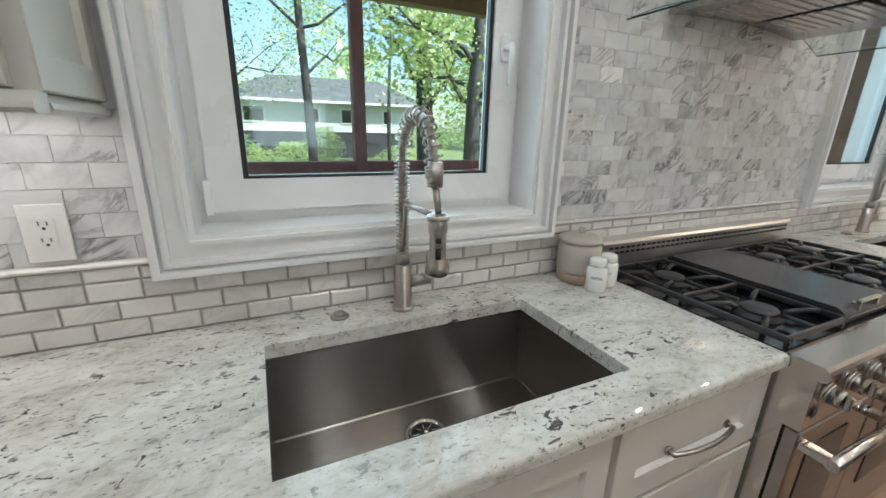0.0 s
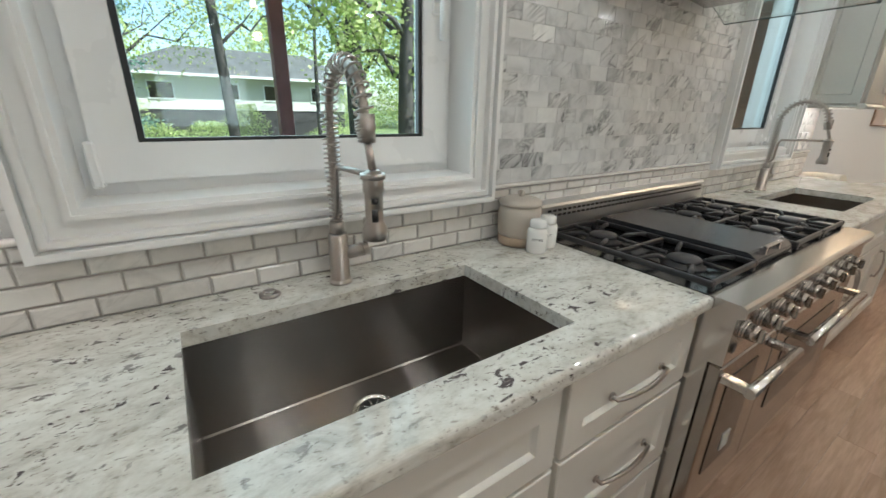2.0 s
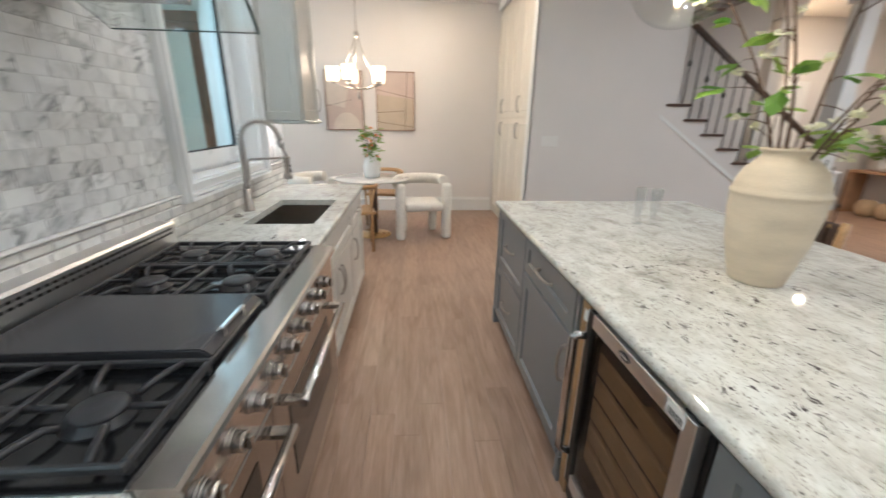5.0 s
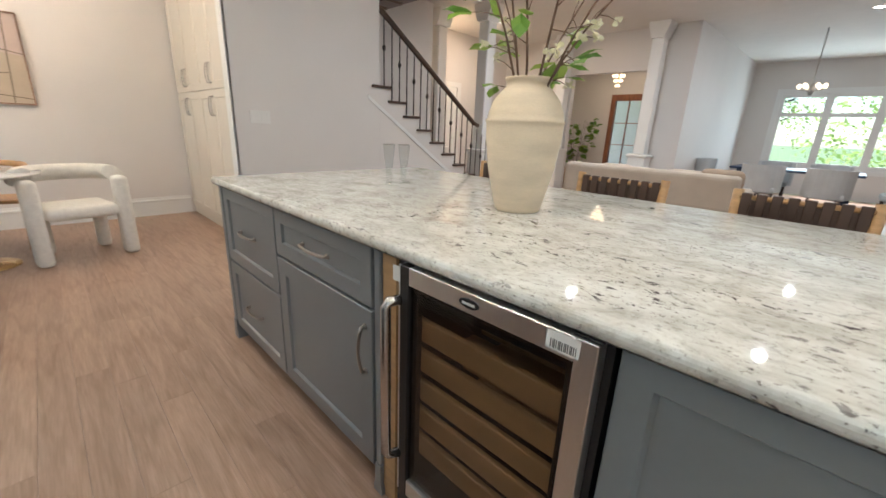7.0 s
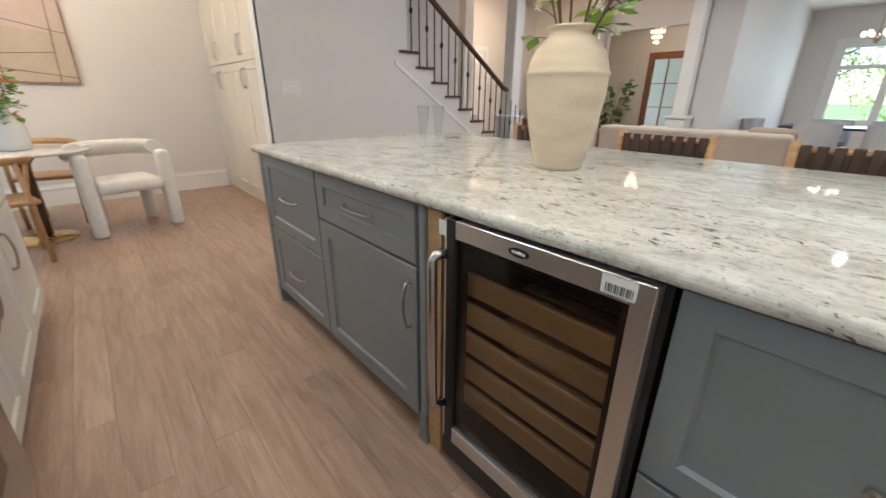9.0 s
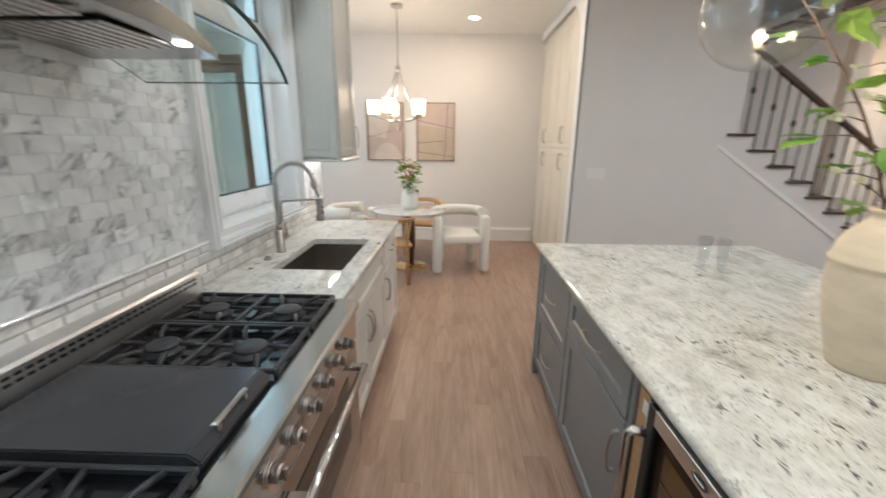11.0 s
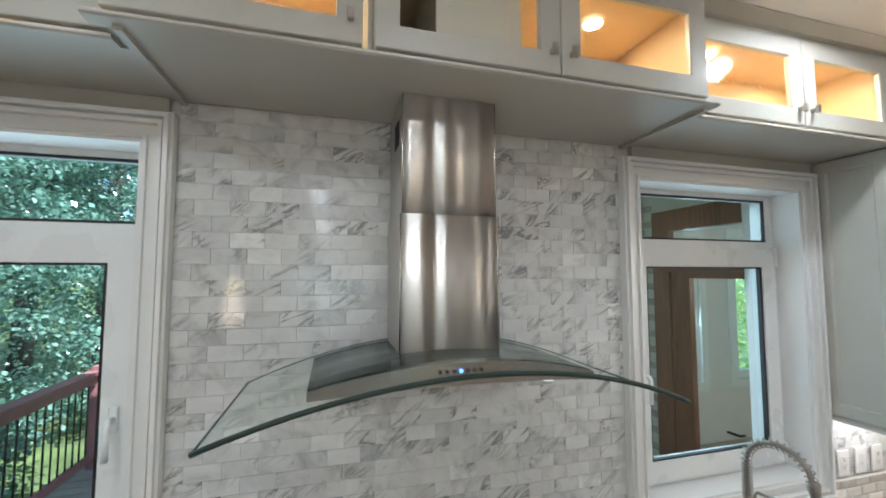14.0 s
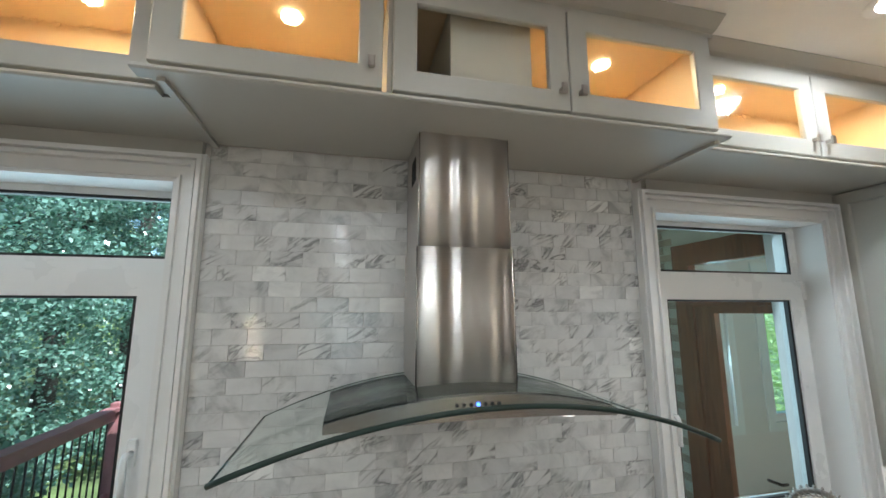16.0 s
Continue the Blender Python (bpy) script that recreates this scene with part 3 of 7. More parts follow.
    part("handle", bm, VINYL, w, "white lever handle")
    hy = s0 - 0.004 if handle_right else s1 + 0.004
    part("hinge", boxes((hy - 0.010, hy + 0.010, 1.108, 1.136, t0 - 0.01, t0 + 0.085), bevel=0.004), VINYL, w)
    part("hinge", boxes((hy - 0.010, hy + 0.010, 1.108, 1.136, t1 - 0.085, t1 + 0.01), bevel=0.004), VINYL, w)
    return w


kitchen_window("window_1", *OPEN1, -0.246, 0.877, True, "white vinyl window with transom above the sink")
kitchen_window("window_2", *OPEN2, 2.496, 3.601, False, "white vinyl window with transom facing the porch")


# ---- cabinets ----
def shaker(x0, x1, z0, z1, yf, s=-1, rail=0.058, th=0.02, glazed=False, axis="y", bm=None):
    """A framed door or drawer front with a recessed panel; yf is its front plane, s the way it faces."""
    bm = bm or bmesh.new()
    steps = [(0, th), (0, 0.0025), (0.0025, 0), (rail, 0), (rail + 0.003, 0.004), (rail + 0.007, 0.010)]
    if glazed:
        steps = steps[:5] + [(rail + 0.003, th), (0, th)]
    rings = []
    for inset, depth in steps:
        y = yf - s * depth
        c = ((x0 + inset, z0 + inset), (x1 - inset, z0 + inset), (x1 - inset, z1 - inset), (x0 + inset, z1 - inset))
        rings.append([bm.verts.new((u, y, v) if axis == "y" else (y, u, v)) for u, v in c])
    for a, b in zip(rings, rings[1:]):
        for k in range(4):
            bm.faces.new((a[k], a[(k + 1) % 4], b[(k + 1) % 4], b[k]))
    if not glazed:
        bm.faces.new(rings[-1])
        bm.faces.new(rings[0][::-1])
    return bm


def pull(a, b, out, rise=0.03, r=0.0055):
    """An arched bar pull from a to b that stands out along a direction."""
    a, b, out = Vector(a), Vector(b), Vector(out)
    pts = [a, a + out * rise * 0.55]
    for k in range(1, 8):
        f = k / 8
        pts.append(a.lerp(b, f) + out * rise * (0.62 + 0.38 * math.sin(math.pi * f)))
    pts += [b + out * rise * 0.55, b]
    bm = tube(pts, r, 8)
    for p in (a, b):
        q = [p + out * 0.001, p + out * 0.006]
        tube(q, r * 1.9, 8, bm)
    return bm


def front_with_pull(cab, name, x0, x1, z0, z1, yf, s, material, handle="h", rail=0.058, length=0.2):
    d = part(name, shaker(x0, x1, z0, z1, yf, s, rail), material, cab)
    cx, cz = 0.5 * (x0 + x1), 0.5 * (z0 + z1)
    y = yf
    if handle == "h":
        bm = pull((cx - length / 2, y, cz), (cx + length / 2, y, cz), (0, s, 0))
    elif handle == "l":
        bm = pull((x0 + rail * 0.5, y, z1 - 0.06), (x0 + rail * 0.5, y, z1 - 0.06 - length), (0, s, 0))
    elif handle == "r":
        bm = pull((x1 - rail * 0.5, y, z1 - 0.06), (x1 - rail * 0.5, y, z1 - 0.06 - length), (0, s, 0))
    elif handle == "lb":
        bm = pull((x0 + rail * 0.5, y, z0 + 0.06), (x0 + rail * 0.5, y, z0 + 0.06 + length), (0, s, 0))
    elif handle == "rb":
        bm = pull((x1 - rail * 0.5, y, z0 + 0.06), (x1 - rail * 0.5, y, z0 + 0.06 + length), (0, s, 0))
    else:
        return d
    part("handle", bm, NICKEL, d, "brushed nickel bar pull")
    return d


FRONT = 0.392


def base_cabinet(x0, x1, label):
    cab = thing("base_cabinet", (0.5 * (x0 + x1), 0.7, 0), label, "cabinet", "base cabinets under the granite worktop")
    for a, b in ((x0, x0 + 0.018), (x1 - 0.018, x1)):
        side = [(FRONT + 0.021, 0.10), (1.019, 0.10), (1.019, 0.60), (0.455, 0.60), (0.455, 0.878), (FRONT + 0.021, 0.878)]
        part("side_panel", prism(side, "x", a, b), CREAM, cab)
    part("back_panel", boxes((x0, x1, 1.02, 1.03, 0.10, 0.60)), CREAM, cab)
    part("bottom_panel", boxes((x0 + 0.018, x1 - 0.018, FRONT + 0.041, 1.019, 0.10, 0.118)), CREAM, cab)
    part("face_frame", boxes((x0 + 0.018, x1 - 0.018, FRONT + 0.021, FRONT + 0.04, 0.10, 0.878)), CREAM, cab)
    part("toe_kick", boxes((x0, x1, FRONT + 0.075, FRONT + 0.09, 0.0, 0.10)), CREAM, cab)
    return cab


cab = base_cabinet(0.552, 1.066, "cream shaker cabinet with three drawers beside the range")
for z0, z1 in ((0.668, 0.862), (0.400, 0.655), (0.115, 0.388)):
    front_with_pull(cab, "drawer", 0.564, 1.058, z0, z1, FRONT, -1, CREAM)
cab = base_cabinet(-0.20, 0.550, "cream shaker sink cabinet with two doors")
front_with_pull(cab, "false_front", -0.19, 0.542, 0.668, 0.862, FRONT, -1, CREAM, "")
front_with_pull(cab, "door", -0.19, 0.173, 0.115, 0.655, FRONT, -1, CREAM, "r", length=0.16)
front_with_pull(cab, "door", 0.177, 0.542, 0.115, 0.655, FRONT, -1, CREAM, "l", length=0.16)
cab = base_cabinet(-1.20, -0.202, "cream shaker cabinet with a drawer over two doors")
front_with_pull(cab, "drawer", -1.19, -0.212, 0.668, 0.862, FRONT, -1, CREAM)
front_with_pull(cab, "door", -1.19, -0.703, 0.115, 0.655, FRONT, -1, CREAM, "r", length=0.16)
front_with_pull(cab, "door", -0.699, -0.212, 0.115, 0.655, FRONT, -1, CREAM, "l", length=0.16)
cab = base_cabinet(2.30, 3.398, "cream shaker prep sink cabinet with paired doors")
front_with_pull(cab, "false_front", 2.312, 3.388, 0.668, 0.862, FRONT, -1, CREAM, "")
front_with_pull(cab, "door", 2.312, 2.848, 0.115, 0.655, FRONT, -1, CREAM, "r", length=0.16)
front_with_pull(cab, "door", 2.852, 3.388, 0.115, 0.655, FRONT, -1, CREAM, "l", length=0.16)
cab = base_cabinet(3.40, 3.955, "cream shaker end cabinet with drawer and door")
front_with_pull(cab, "drawer", 3.412, 3.945, 0.668, 0.862, FRONT, -1, CREAM, length=0.15)
front_with_pull(cab, "door", 3.412, 3.945, 0.115, 0.655, FRONT, -1, CREAM, "l", length=0.16)
part("end_panel", shaker(0.42, 1.03, 0.10, 0.876, 3.972, 1, 0.06, 0.016, axis="x"), CREAM, cab)


# ---- worktops ----
def nose(y_front, y_back, s):
    """Section of a slab with a softly rounded front edge."""
    z0, z1, r = 0.880, 0.915, 0.010
    pts = [(y_back, z0), (y_back, z1)]
    for k in range(5):
        a = math.pi / 2 * k / 4
        pts.append((y_front - s * (r - r * math.sin(a)), z1 - r + r * math.cos(a)))
    for k in range(4):
        a = math.pi / 2 * k / 3
        pts.append((y_front - s * (r * 0.7 - r * 0.7 * math.cos(a)), z0 + r * 0.7 - r * 0.7 * math.sin(a)))
    return pts


def worktop(x0, x1, hole, label):
    hx0, hx1, hy0, hy1 = hole
    bm = prism(nose(0.372, hy0, -1), "x", x0, x1)
    for d in ((x0, hx0, hy0, hy1), (hx1, x1, hy0, hy1), (x0, x1, hy1, 1.034)):
        box(bm, *d, 0.880, 0.915)
    for f in bm.faces:
        f.smooth = False
    ob = part("worktop", bm, GRANITE)
    return tagged(ob, label, "worktop")


SINK1, SINK2 = (-0.035, 0.673, 0.480, 0.876), (2.662, 3.312, 0.474, 0.838)
worktop(-1.20, 1.069, SINK1, "speckled white granite worktop round the main sink")
worktop(2.293, 3.978, SINK2, "speckled white granite worktop round the prep sink")


def sink(hole, z0, drain, label):
    x0, x1, y0, y1 = hole
    x0, x1, y0, y1 = x0 - 0.006, x1 + 0.006, y0 - 0.006, y1 + 0.006
    s = thing("sink", (0.5 * (x0 + x1), 0.5 * (y0 + y1), z0), label, "sink")
    t = 0.003
    bm = bmesh.new()
    rings = []
    for e, z in ((-0.004, z0), (0.0, z0 + 0.004), (0.0, 0.8795), (t, 0.8795), (t, z0 - t)):
        rings.append([bm.verts.new((x, y, z)) for x, y in ((x0 - e, y0 - e), (x1 + e, y0 - e), (x1 + e, y1 + e), (x0 - e, y1 + e))])
    bm.faces.new(rings[0])
    bm.faces.new(rings[-1][::-1])
    for p, q in zip(rings, rings[1:]):
        for k in range(4):
            bm.faces.new((p[k], p[(k + 1) % 4], q[(k + 1) % 4], q[k]))
    part("basin", bm, SINK_STEEL, s)
    dx, dy = drain
    d = part("drain", lathe([(0.058, 0.0), (0.058, 0.003), (0.050, 0.005), (0.044, 0.003), (0.040, -0.002)], (dx, dy, z0), 32, caps=False), CHROME, s, "polished drain ring")
    bm = lathe([(0.040, 0.001), (0.036, 0.0015), (0.02, 0.0012)], (dx, dy, z0), 24)
    part("strainer", bm, BLACK, d, "dark drain strainer")
    bm = lathe([(0.012, 0.001), (0.010, 0.008), (0.004, 0.012)], (dx, dy, z0), 12)
    for k in range(8):
        a = math.pi * k / 4
        rod((dx + 0.012 * math.cos(a), dy + 0.012 * math.sin(a), z0 + 0.003), (dx + 0.038 * math.cos(a), dy + 0.038 * math.sin(a), z0 + 0.003), 0.002, 6, bm)
    part("basket", bm, CHROME, d)
    return s


sink(SINK1, 0.642, (0.320, 0.762), "deep square stainless undermount sink in granite")
sink(SINK2, 0.665, (2.99, 0.66), "smaller stainless undermount prep sink in granite")


# ---- spring faucets ----
def faucet(x, y, turn, label):
    f = thing("faucet", (x, y, 0.915), label, "faucet", "spring faucets")
    z = 0.915
    part("body", lathe([(0.030, 0), (0.030, 0.006), (0.0255, 0.010), (0.0245, 0.012), (0.0245, 0.128), (0.020, 0.133)], (x, y, z), 24), NICKEL, f)
    bm = rod((x, y, z + 0.075), (x + 0.075, y - 0.01, z + 0.083), 0.017, 16)
    rod((x + 0.058, y - 0.008, z + 0.081), (x + 0.0605, y - 0.008, z + 0.0815), 0.0185, 16, bm)
    valve = part("valve", bm, NICKEL, f)
    part("lever", tube([(x + 0.068, y - 0.009, z + 0.09), (x + 0.07, y - 0.009, z + 0.13), (x + 0.072, y - 0.009, z + 0.165)], 0.006, 8), NICKEL, valve)
    part("collar", lathe([(0.015, 0.133), (0.019, 0.136), (0.019, 0.160), (0.014, 0.165)], (x, y, z), 20), NICKEL, f)

    reach, top, r = 0.232, 0.512, 0.104

    def spine(k):
        """Hose line: up, over the bend and down to the spray head."""
        if k < 0.5:
            return Vector((0, 0, 0.16 + (top - r - 0.16) * k / 0.5))
        if k < 0.85:
            a = math.pi * (k - 0.5) / 0.35
            return Vector((r - r * math.cos(a), 0, top - r + r * math.sin(a)))
        g = (k - 0.85) / 0.15
        return Vector((2 * r + 0.008 * g, 0, top - r - 0.04 * g))
    rot = Matrix.Rotation(turn, 3, "Z")
    o = Vector((x, y, z))
    part("hose", tube([o + rot @ spine(k / 60) for k in range(61)], 0.0095, 10), NICKEL, f)
    pts, turns, n = [], 46, 46 * 12
    for i in range(n + 1):
        k = i / n
        p = spine(k)
        d = (spine(min(1, k + 0.004)) - spine(max(0, k - 0.004))).normalized()
        side = Vector((0, 1, 0))
        other = d.cross(side).normalized()
        tight = 1 if 0.22 < k < 0.93 else 0.85
        a = 2 * math.pi * turns * k
        pts.append(o + rot @ (p + 0.0175 * tight * (math.cos(a) * side + math.sin(a) * other)))
    part("spring", tube(pts, 0.0027, 6), NICKEL, f, "coiled steel spring")
    a0 = o + rot @ Vector((2 * r + 0.008, 0, top - r - 0.04))
    part("ferrule", rod(a0, a0 + Vector((0, 0, 0.05)), 0.016, 16), NICKEL, f)
    h0 = o + rot @ Vector((reach + 0.004, 0, 0.298))
    part("spray_hose", tube([a0, a0.lerp(h0, 0.3) + Vector((0, 0, 0.01)), h0 + Vector((0, 0, 0.02))], 0.0075, 10), NICKEL, f)
    head = part("spray_head", lathe([(0.013, 0.02), (0.020, 0.012), (0.020, -0.02), (0.0175, -0.024), (0.0175, -0.078), (0.025, -0.092), (0.025, -0.112), (0.021, -0.116)], h0, 24), NICKEL, f)
    face = rot @ Vector((0.95, -0.3, 0)).normalized()
    side = Vector((-face.y, face.x, 0))
    for dz, tall in ((-0.036, 0.005), (-0.064, 0.012)):
        c = h0 + face * 0.0155 + Vector((0, 0, dz))
        part("button", tube([c - Vector((0, 0, tall)), c + Vector((0, 0, tall))], 0.0065, 10), BLACK, head, "black rubber button")
    bm = tube([o + rot @ Vector((0.0, -0.004, 0.165)), o + rot @ Vector((0.022, -0.004, 0.19)), o + rot @ Vector((0.022, 0, 0.275)), o + rot @ Vector((0.034, 0, 0.300)), o + rot @ Vector((reach - 0.018, 0, 0.307))], 0.0065, 10)
    tube([h0 + Vector((0, 0, 0.004)), h0 + Vector((0, 0, 0.014))], 0.024, 18, bm)
    part("holder_arm", bm, NICKEL, f)
    return f


faucet(0.323, 0.948, radians(-91), "brushed nickel spring faucet standing behind the sink")
faucet(2.985, 0.925, radians(-78), "brushed nickel spring faucet at the prep sink")
for bx, by in ((0.150, 0.958), (2.83, 0.93)):
    b = thing("air_switch", (bx, by, 0.915), "round nickel push button set in the granite", "button")
    part("rim", lathe([(0.024, 0), (0.024, 0.006), (0.020, 0.009), (0.016, 0.009)], (bx, by, 0.915), 24), NICKEL, b)
    part("cap", lathe([(0.0155, 0.004), (0.0155, 0.012), (0.012, 0.014)], (bx, by, 0.915), 20), CHROME, b)

# ---- jar and shakers ----
jx, jy = 0.955, 0.948
jar = thing("canister", (jx, jy, 0.915), "beige stoneware canister with an unglazed foot on granite", "canister")
part("body", lathe([(0.067, 0.033), (0.071, 0.046), (0.072, 0.101), (0.070, 0.124), (0.062, 0.136)], (jx, jy, 0.915), 40), STONEWARE, jar)
part("foot", lathe([(0.062, 0.000), (0.068, 0.004), (0.070, 0.033)], (jx, jy, 0.915), 40), STONEWARE_LOW, jar, "unglazed tan clay foot")
lid = part("lid", lathe([(0.071, 0.137), (0.072, 0.141), (0.071, 0.149), (0.052, 0.158), (0.010, 0.163)], (jx, jy, 0.915), 40), STONEWARE, jar)
part("knob", lathe([(0.009, 0.162), (0.009, 0.167), (0.012, 0.175), (0.009, 0.181), (0.002, 0.183)], (jx, jy, 0.915), 20), STONEWARE, lid)


def text_mesh(body, size, m, material, name, parent, label=""):
    curve = bpy.data.curves.new(name, "FONT")
    curve.body, curve.size, curve.align_x, curve.align_y, curve.extrude = body, size, "CENTER", "CENTER", 0.0003
    tmp = new(name + "_curve", curve)
    me = bpy.data.meshes.new_from_object(tmp.evaluated_get(bpy.context.evaluated_depsgraph_get()))
    bpy.data.objects.remove(tmp)
    me.transform(Matrix.Translation(-base_of(parent)) @ m)
    me.materials.append(material)
    ob = new(name, me)
    ob.parent = parent
    return tagged(ob, label)


for sx, sy, word in ((0.940, 0.848, "PEPPER"), (1.008, 0.868, "SALT")):
    s = thing("shaker", (sx, sy, 0.915), "white ceramic %s shaker with small lettering" % word.lower(), "shaker", "pair of shakers")
    part("body", lathe([(0.029, 0), (0.0325, 0.004), (0.0325, 0.070), (0.029, 0.078), (0.022, 0.081)], (sx, sy, 0.915), 28), CERAMIC, s)
    part("cap", lathe([(0.025, 0.082), (0.027, 0.085), (0.027, 0.100), (0.022, 0.107), (0.008, 0.109)], (sx, sy, 0.915), 28), CERAMIC, s)
    ang = math.atan2(-0.9, -0.9)
    n = Vector((math.cos(ang), math.sin(ang), 0))
    m = Matrix.Translation(Vector((sx, sy, 0.963)) + n * 0.0335) @ Matrix.Rotation(ang + math.pi / 2, 4, "Z") @ Matrix.Rotation(math.pi / 2, 4, "X")
    text_mesh(word, 0.011, m, INK, "lettering", s, "grey %s lettering" % word)

# ---- range ----
R0, R1 = 1.074, 2.288
rng = thing("range", (0.5 * (R0 + R1), 0.68, 0), "wide stainless steel gas range with griddle and two ovens", "range")
part("body", boxes((R0, R1, 0.352, 1.03, 0.075, 0.905)), STEEL_H, rng)
part("control_panel", prism([(0.352, 0.740), (0.318, 0.742), (0.316, 0.878), (0.300, 0.884), (0.298, 0.902), (0.302, 0.910), (0.310, 0.915), (0.384, 0.917), (0.384, 0.9055), (0.352, 0.9055)], "x", R0 - 0.001, R1 + 0.001), STEEL_H, rng)
part("cooktop", boxes((R0 + 0.006, R1 - 0.006, 0.383, 0.955, 0.9055, 0.914)), BLACK_ENAMEL, rng, "black enamel cooktop")
part("kick_plate", boxes((R0 + 0.01, R1 - 0.01, 0.345, 0.3515, 0.08, 0.185), bevel=0.002), STEEL_H, rng)
for fx in (R0 + 0.05, R1 - 0.05):
    for fy in (0.42, 0.98):
        part("leg", lathe([(0.022, 0), (0.022, 0.02), (0.016, 0.022), (0.016, 0.075)], (fx, fy, 0), 16), STEEL, rng)
bm = prism([(0.957, 0.9055), (0.957, 1.018), (0.965, 1.028), (1.03, 1.028), (1.03, 0.9055)], "x", R0, R1)
guard = part("backguard", bm, COOLER_STEEL, rng)
slot_bm = boxes((-0.009, 0.009, -0.0012, 0.0012, -0.004, 0.004))
slot_me = bpy.data.meshes.new("vent_slot")
slot_bm.to_mesh(slot_me)
slot_bm.free()
slot_me.materials.append(BLACK)
for zz in (0.985, 1.003):
    for k in range(42):
        slot = new("vent_slot", slot_me)
        slot.parent = guard
        slot.location = Vector((R0 + 0.04 + k * (R1 - R0 - 0.08) / 41, 0.9557, zz)) - base_of(guard)
for k in range(9):
    kx = 1.132 + k * 0.1165
    c = Vector((kx, 0.3165, 0.836))
    d = Vector((0, -1, -0.08)).normalized()
    bm = tube([c + d * 0.0, c + d * 0.006], 0.028, 20)
    tube([c + d * 0.006, c + d * 0.012], 0.025, 20, bm)
    kn = part("knob", tube([c + d * 0.012, c + d * 0.030, c + d * 0.035], 0.0225, 20, None, 0.0205), KNOB_STEEL, rng, "polished steel knob")
    part("bezel", bm, STEEL, kn, "brushed steel bezel")
    part("grip", boxes((kx - 0.006, kx + 0.006, 0.268, 0.2815, 0.815, 0.851), bevel=0.003), KNOB_STEEL, kn)


def oven(x0, x1, z0, z1, glass_x, glass_z, bar):
    d = part("oven_door", boxes((x0, x1, 0.318, 0.3515, z0, z1), bevel=0.004), DOOR_STEEL_FLOOR_TINT, rng)
    part("oven_window", boxes((*glass_x, 0.3155, 0.3178, *glass_z)), OVEN_GLASS, d, "dark oven glass")
    hz, hy = 0.700, 0.252
    h = part("handle", rod((bar[0], hy, hz), (bar[1], hy, hz), 0.0140, 16), CHROME, d, "polished steel bar handle")
    for hx in (bar[0] + 0.016, bar[1] - 0.016):
        part("bracket", boxes((hx - 0.0165, hx + 0.0165, hy + 0.004, 0.3178, hz - 0.009, hz + 0.011), bevel=0.003), CHROME, h)
    return d


d1 = oven(R0 + 0.008, 1.468, 0.215, 0.732, (1.150, 1.350), (0.335, 0.675), (1.081, 1.428))
part("paper_label", boxes((1.245, 1.295, 0.3130, 0.3152, 0.375, 0.435)), LABEL, d1, "small white paper label")
oven(1.476, R1 - 0.008, 0.215, 0.732, (1.590, 2.130), (0.370, 0.650), (1.520, 2.140))
part("badge", boxes((R0 + 0.022, R0 + 0.042, 0.3135, 0.3158, 0.775, 0.800), bevel=0.0006), BLACK, rng, "small black badge")


def iron_grate(x0, x1):
    y0, y1, z0, z1, w = 0.392, 0.946, 0.926, 0.943, 0.013
    bm = boxes((x0, x0 + w, y0, y1, z0, z1), (x1 - w, x1, y0, y1, z0, z1), (x0 + w, x1 - w, y0, y0 + w, z0, z1), (x0 + w, x1 - w, y1 - w, y1, z0, z1), bevel=0.003)
    ym = 0.5 * (y0 + y1)
    box(bm, x0 + w, x1 - w, ym - w / 2, ym + w / 2, z0, z1, 0.003)
    xc = 0.5 * (x0 + x1)
    for a, b in ((y0, ym), (ym, y1)):
        yc = 0.5 * (a + b)
        for sx in (-1, 1):
            for sy in (-1, 1):
                p = Vector((xc + sx * ((x1 - x0) / 2 - w), yc + sy * (b - a) * 0.28, z1 - 0.007))
                q = Vector((xc + sx * 0.058, yc + sy * 0.050, z1 - 0.005))
                tube([p, p.lerp(q, 0.45) + Vector((0, 0, 0.003)), q, q + Vector((-sx * 0.014, -sy * 0.012, -0.010))], 0.0075, 8, bm)
        tube([(xc, a + 0.005, z1 - 0.007), (xc, yc - 0.055, z1 - 0.006)], 0.0070, 8, bm)
        tube([(xc, b - 0.005, z1 - 0.007), (xc, yc + 0.055, z1 - 0.006)], 0.0070, 8, bm)
    for fx in (x0 + 0.02, x1 - 0.02):
        for fy in (y0 + 0.007, ym, y1 - 0.007):
            box(bm, fx - 0.008, fx + 0.008, fy - 0.006, fy + 0.006, 0.914, z0 + 0.002)
    part("grate", bm, BLACK_IRON, rng, "black cast iron grate")
    for a, b in ((y0, ym), (ym, y1)):
        yc = 0.5 * (a + b)
        bn = part("burner", lathe([(0.062, 0.914), (0.060, 0.919), (0.048, 0.922), (0.046, 0.930), (0.040, 0.932)], (xc, yc, 0), 28), BLACK_IRON, rng)
        part("burner_cap", lathe([(0.047, 0.9305), (0.048, 0.935), (0.042, 0.9405), (0.012, 0.942)], (xc, yc, 0), 28), BLACK_IRON, bn, "black burner cap")


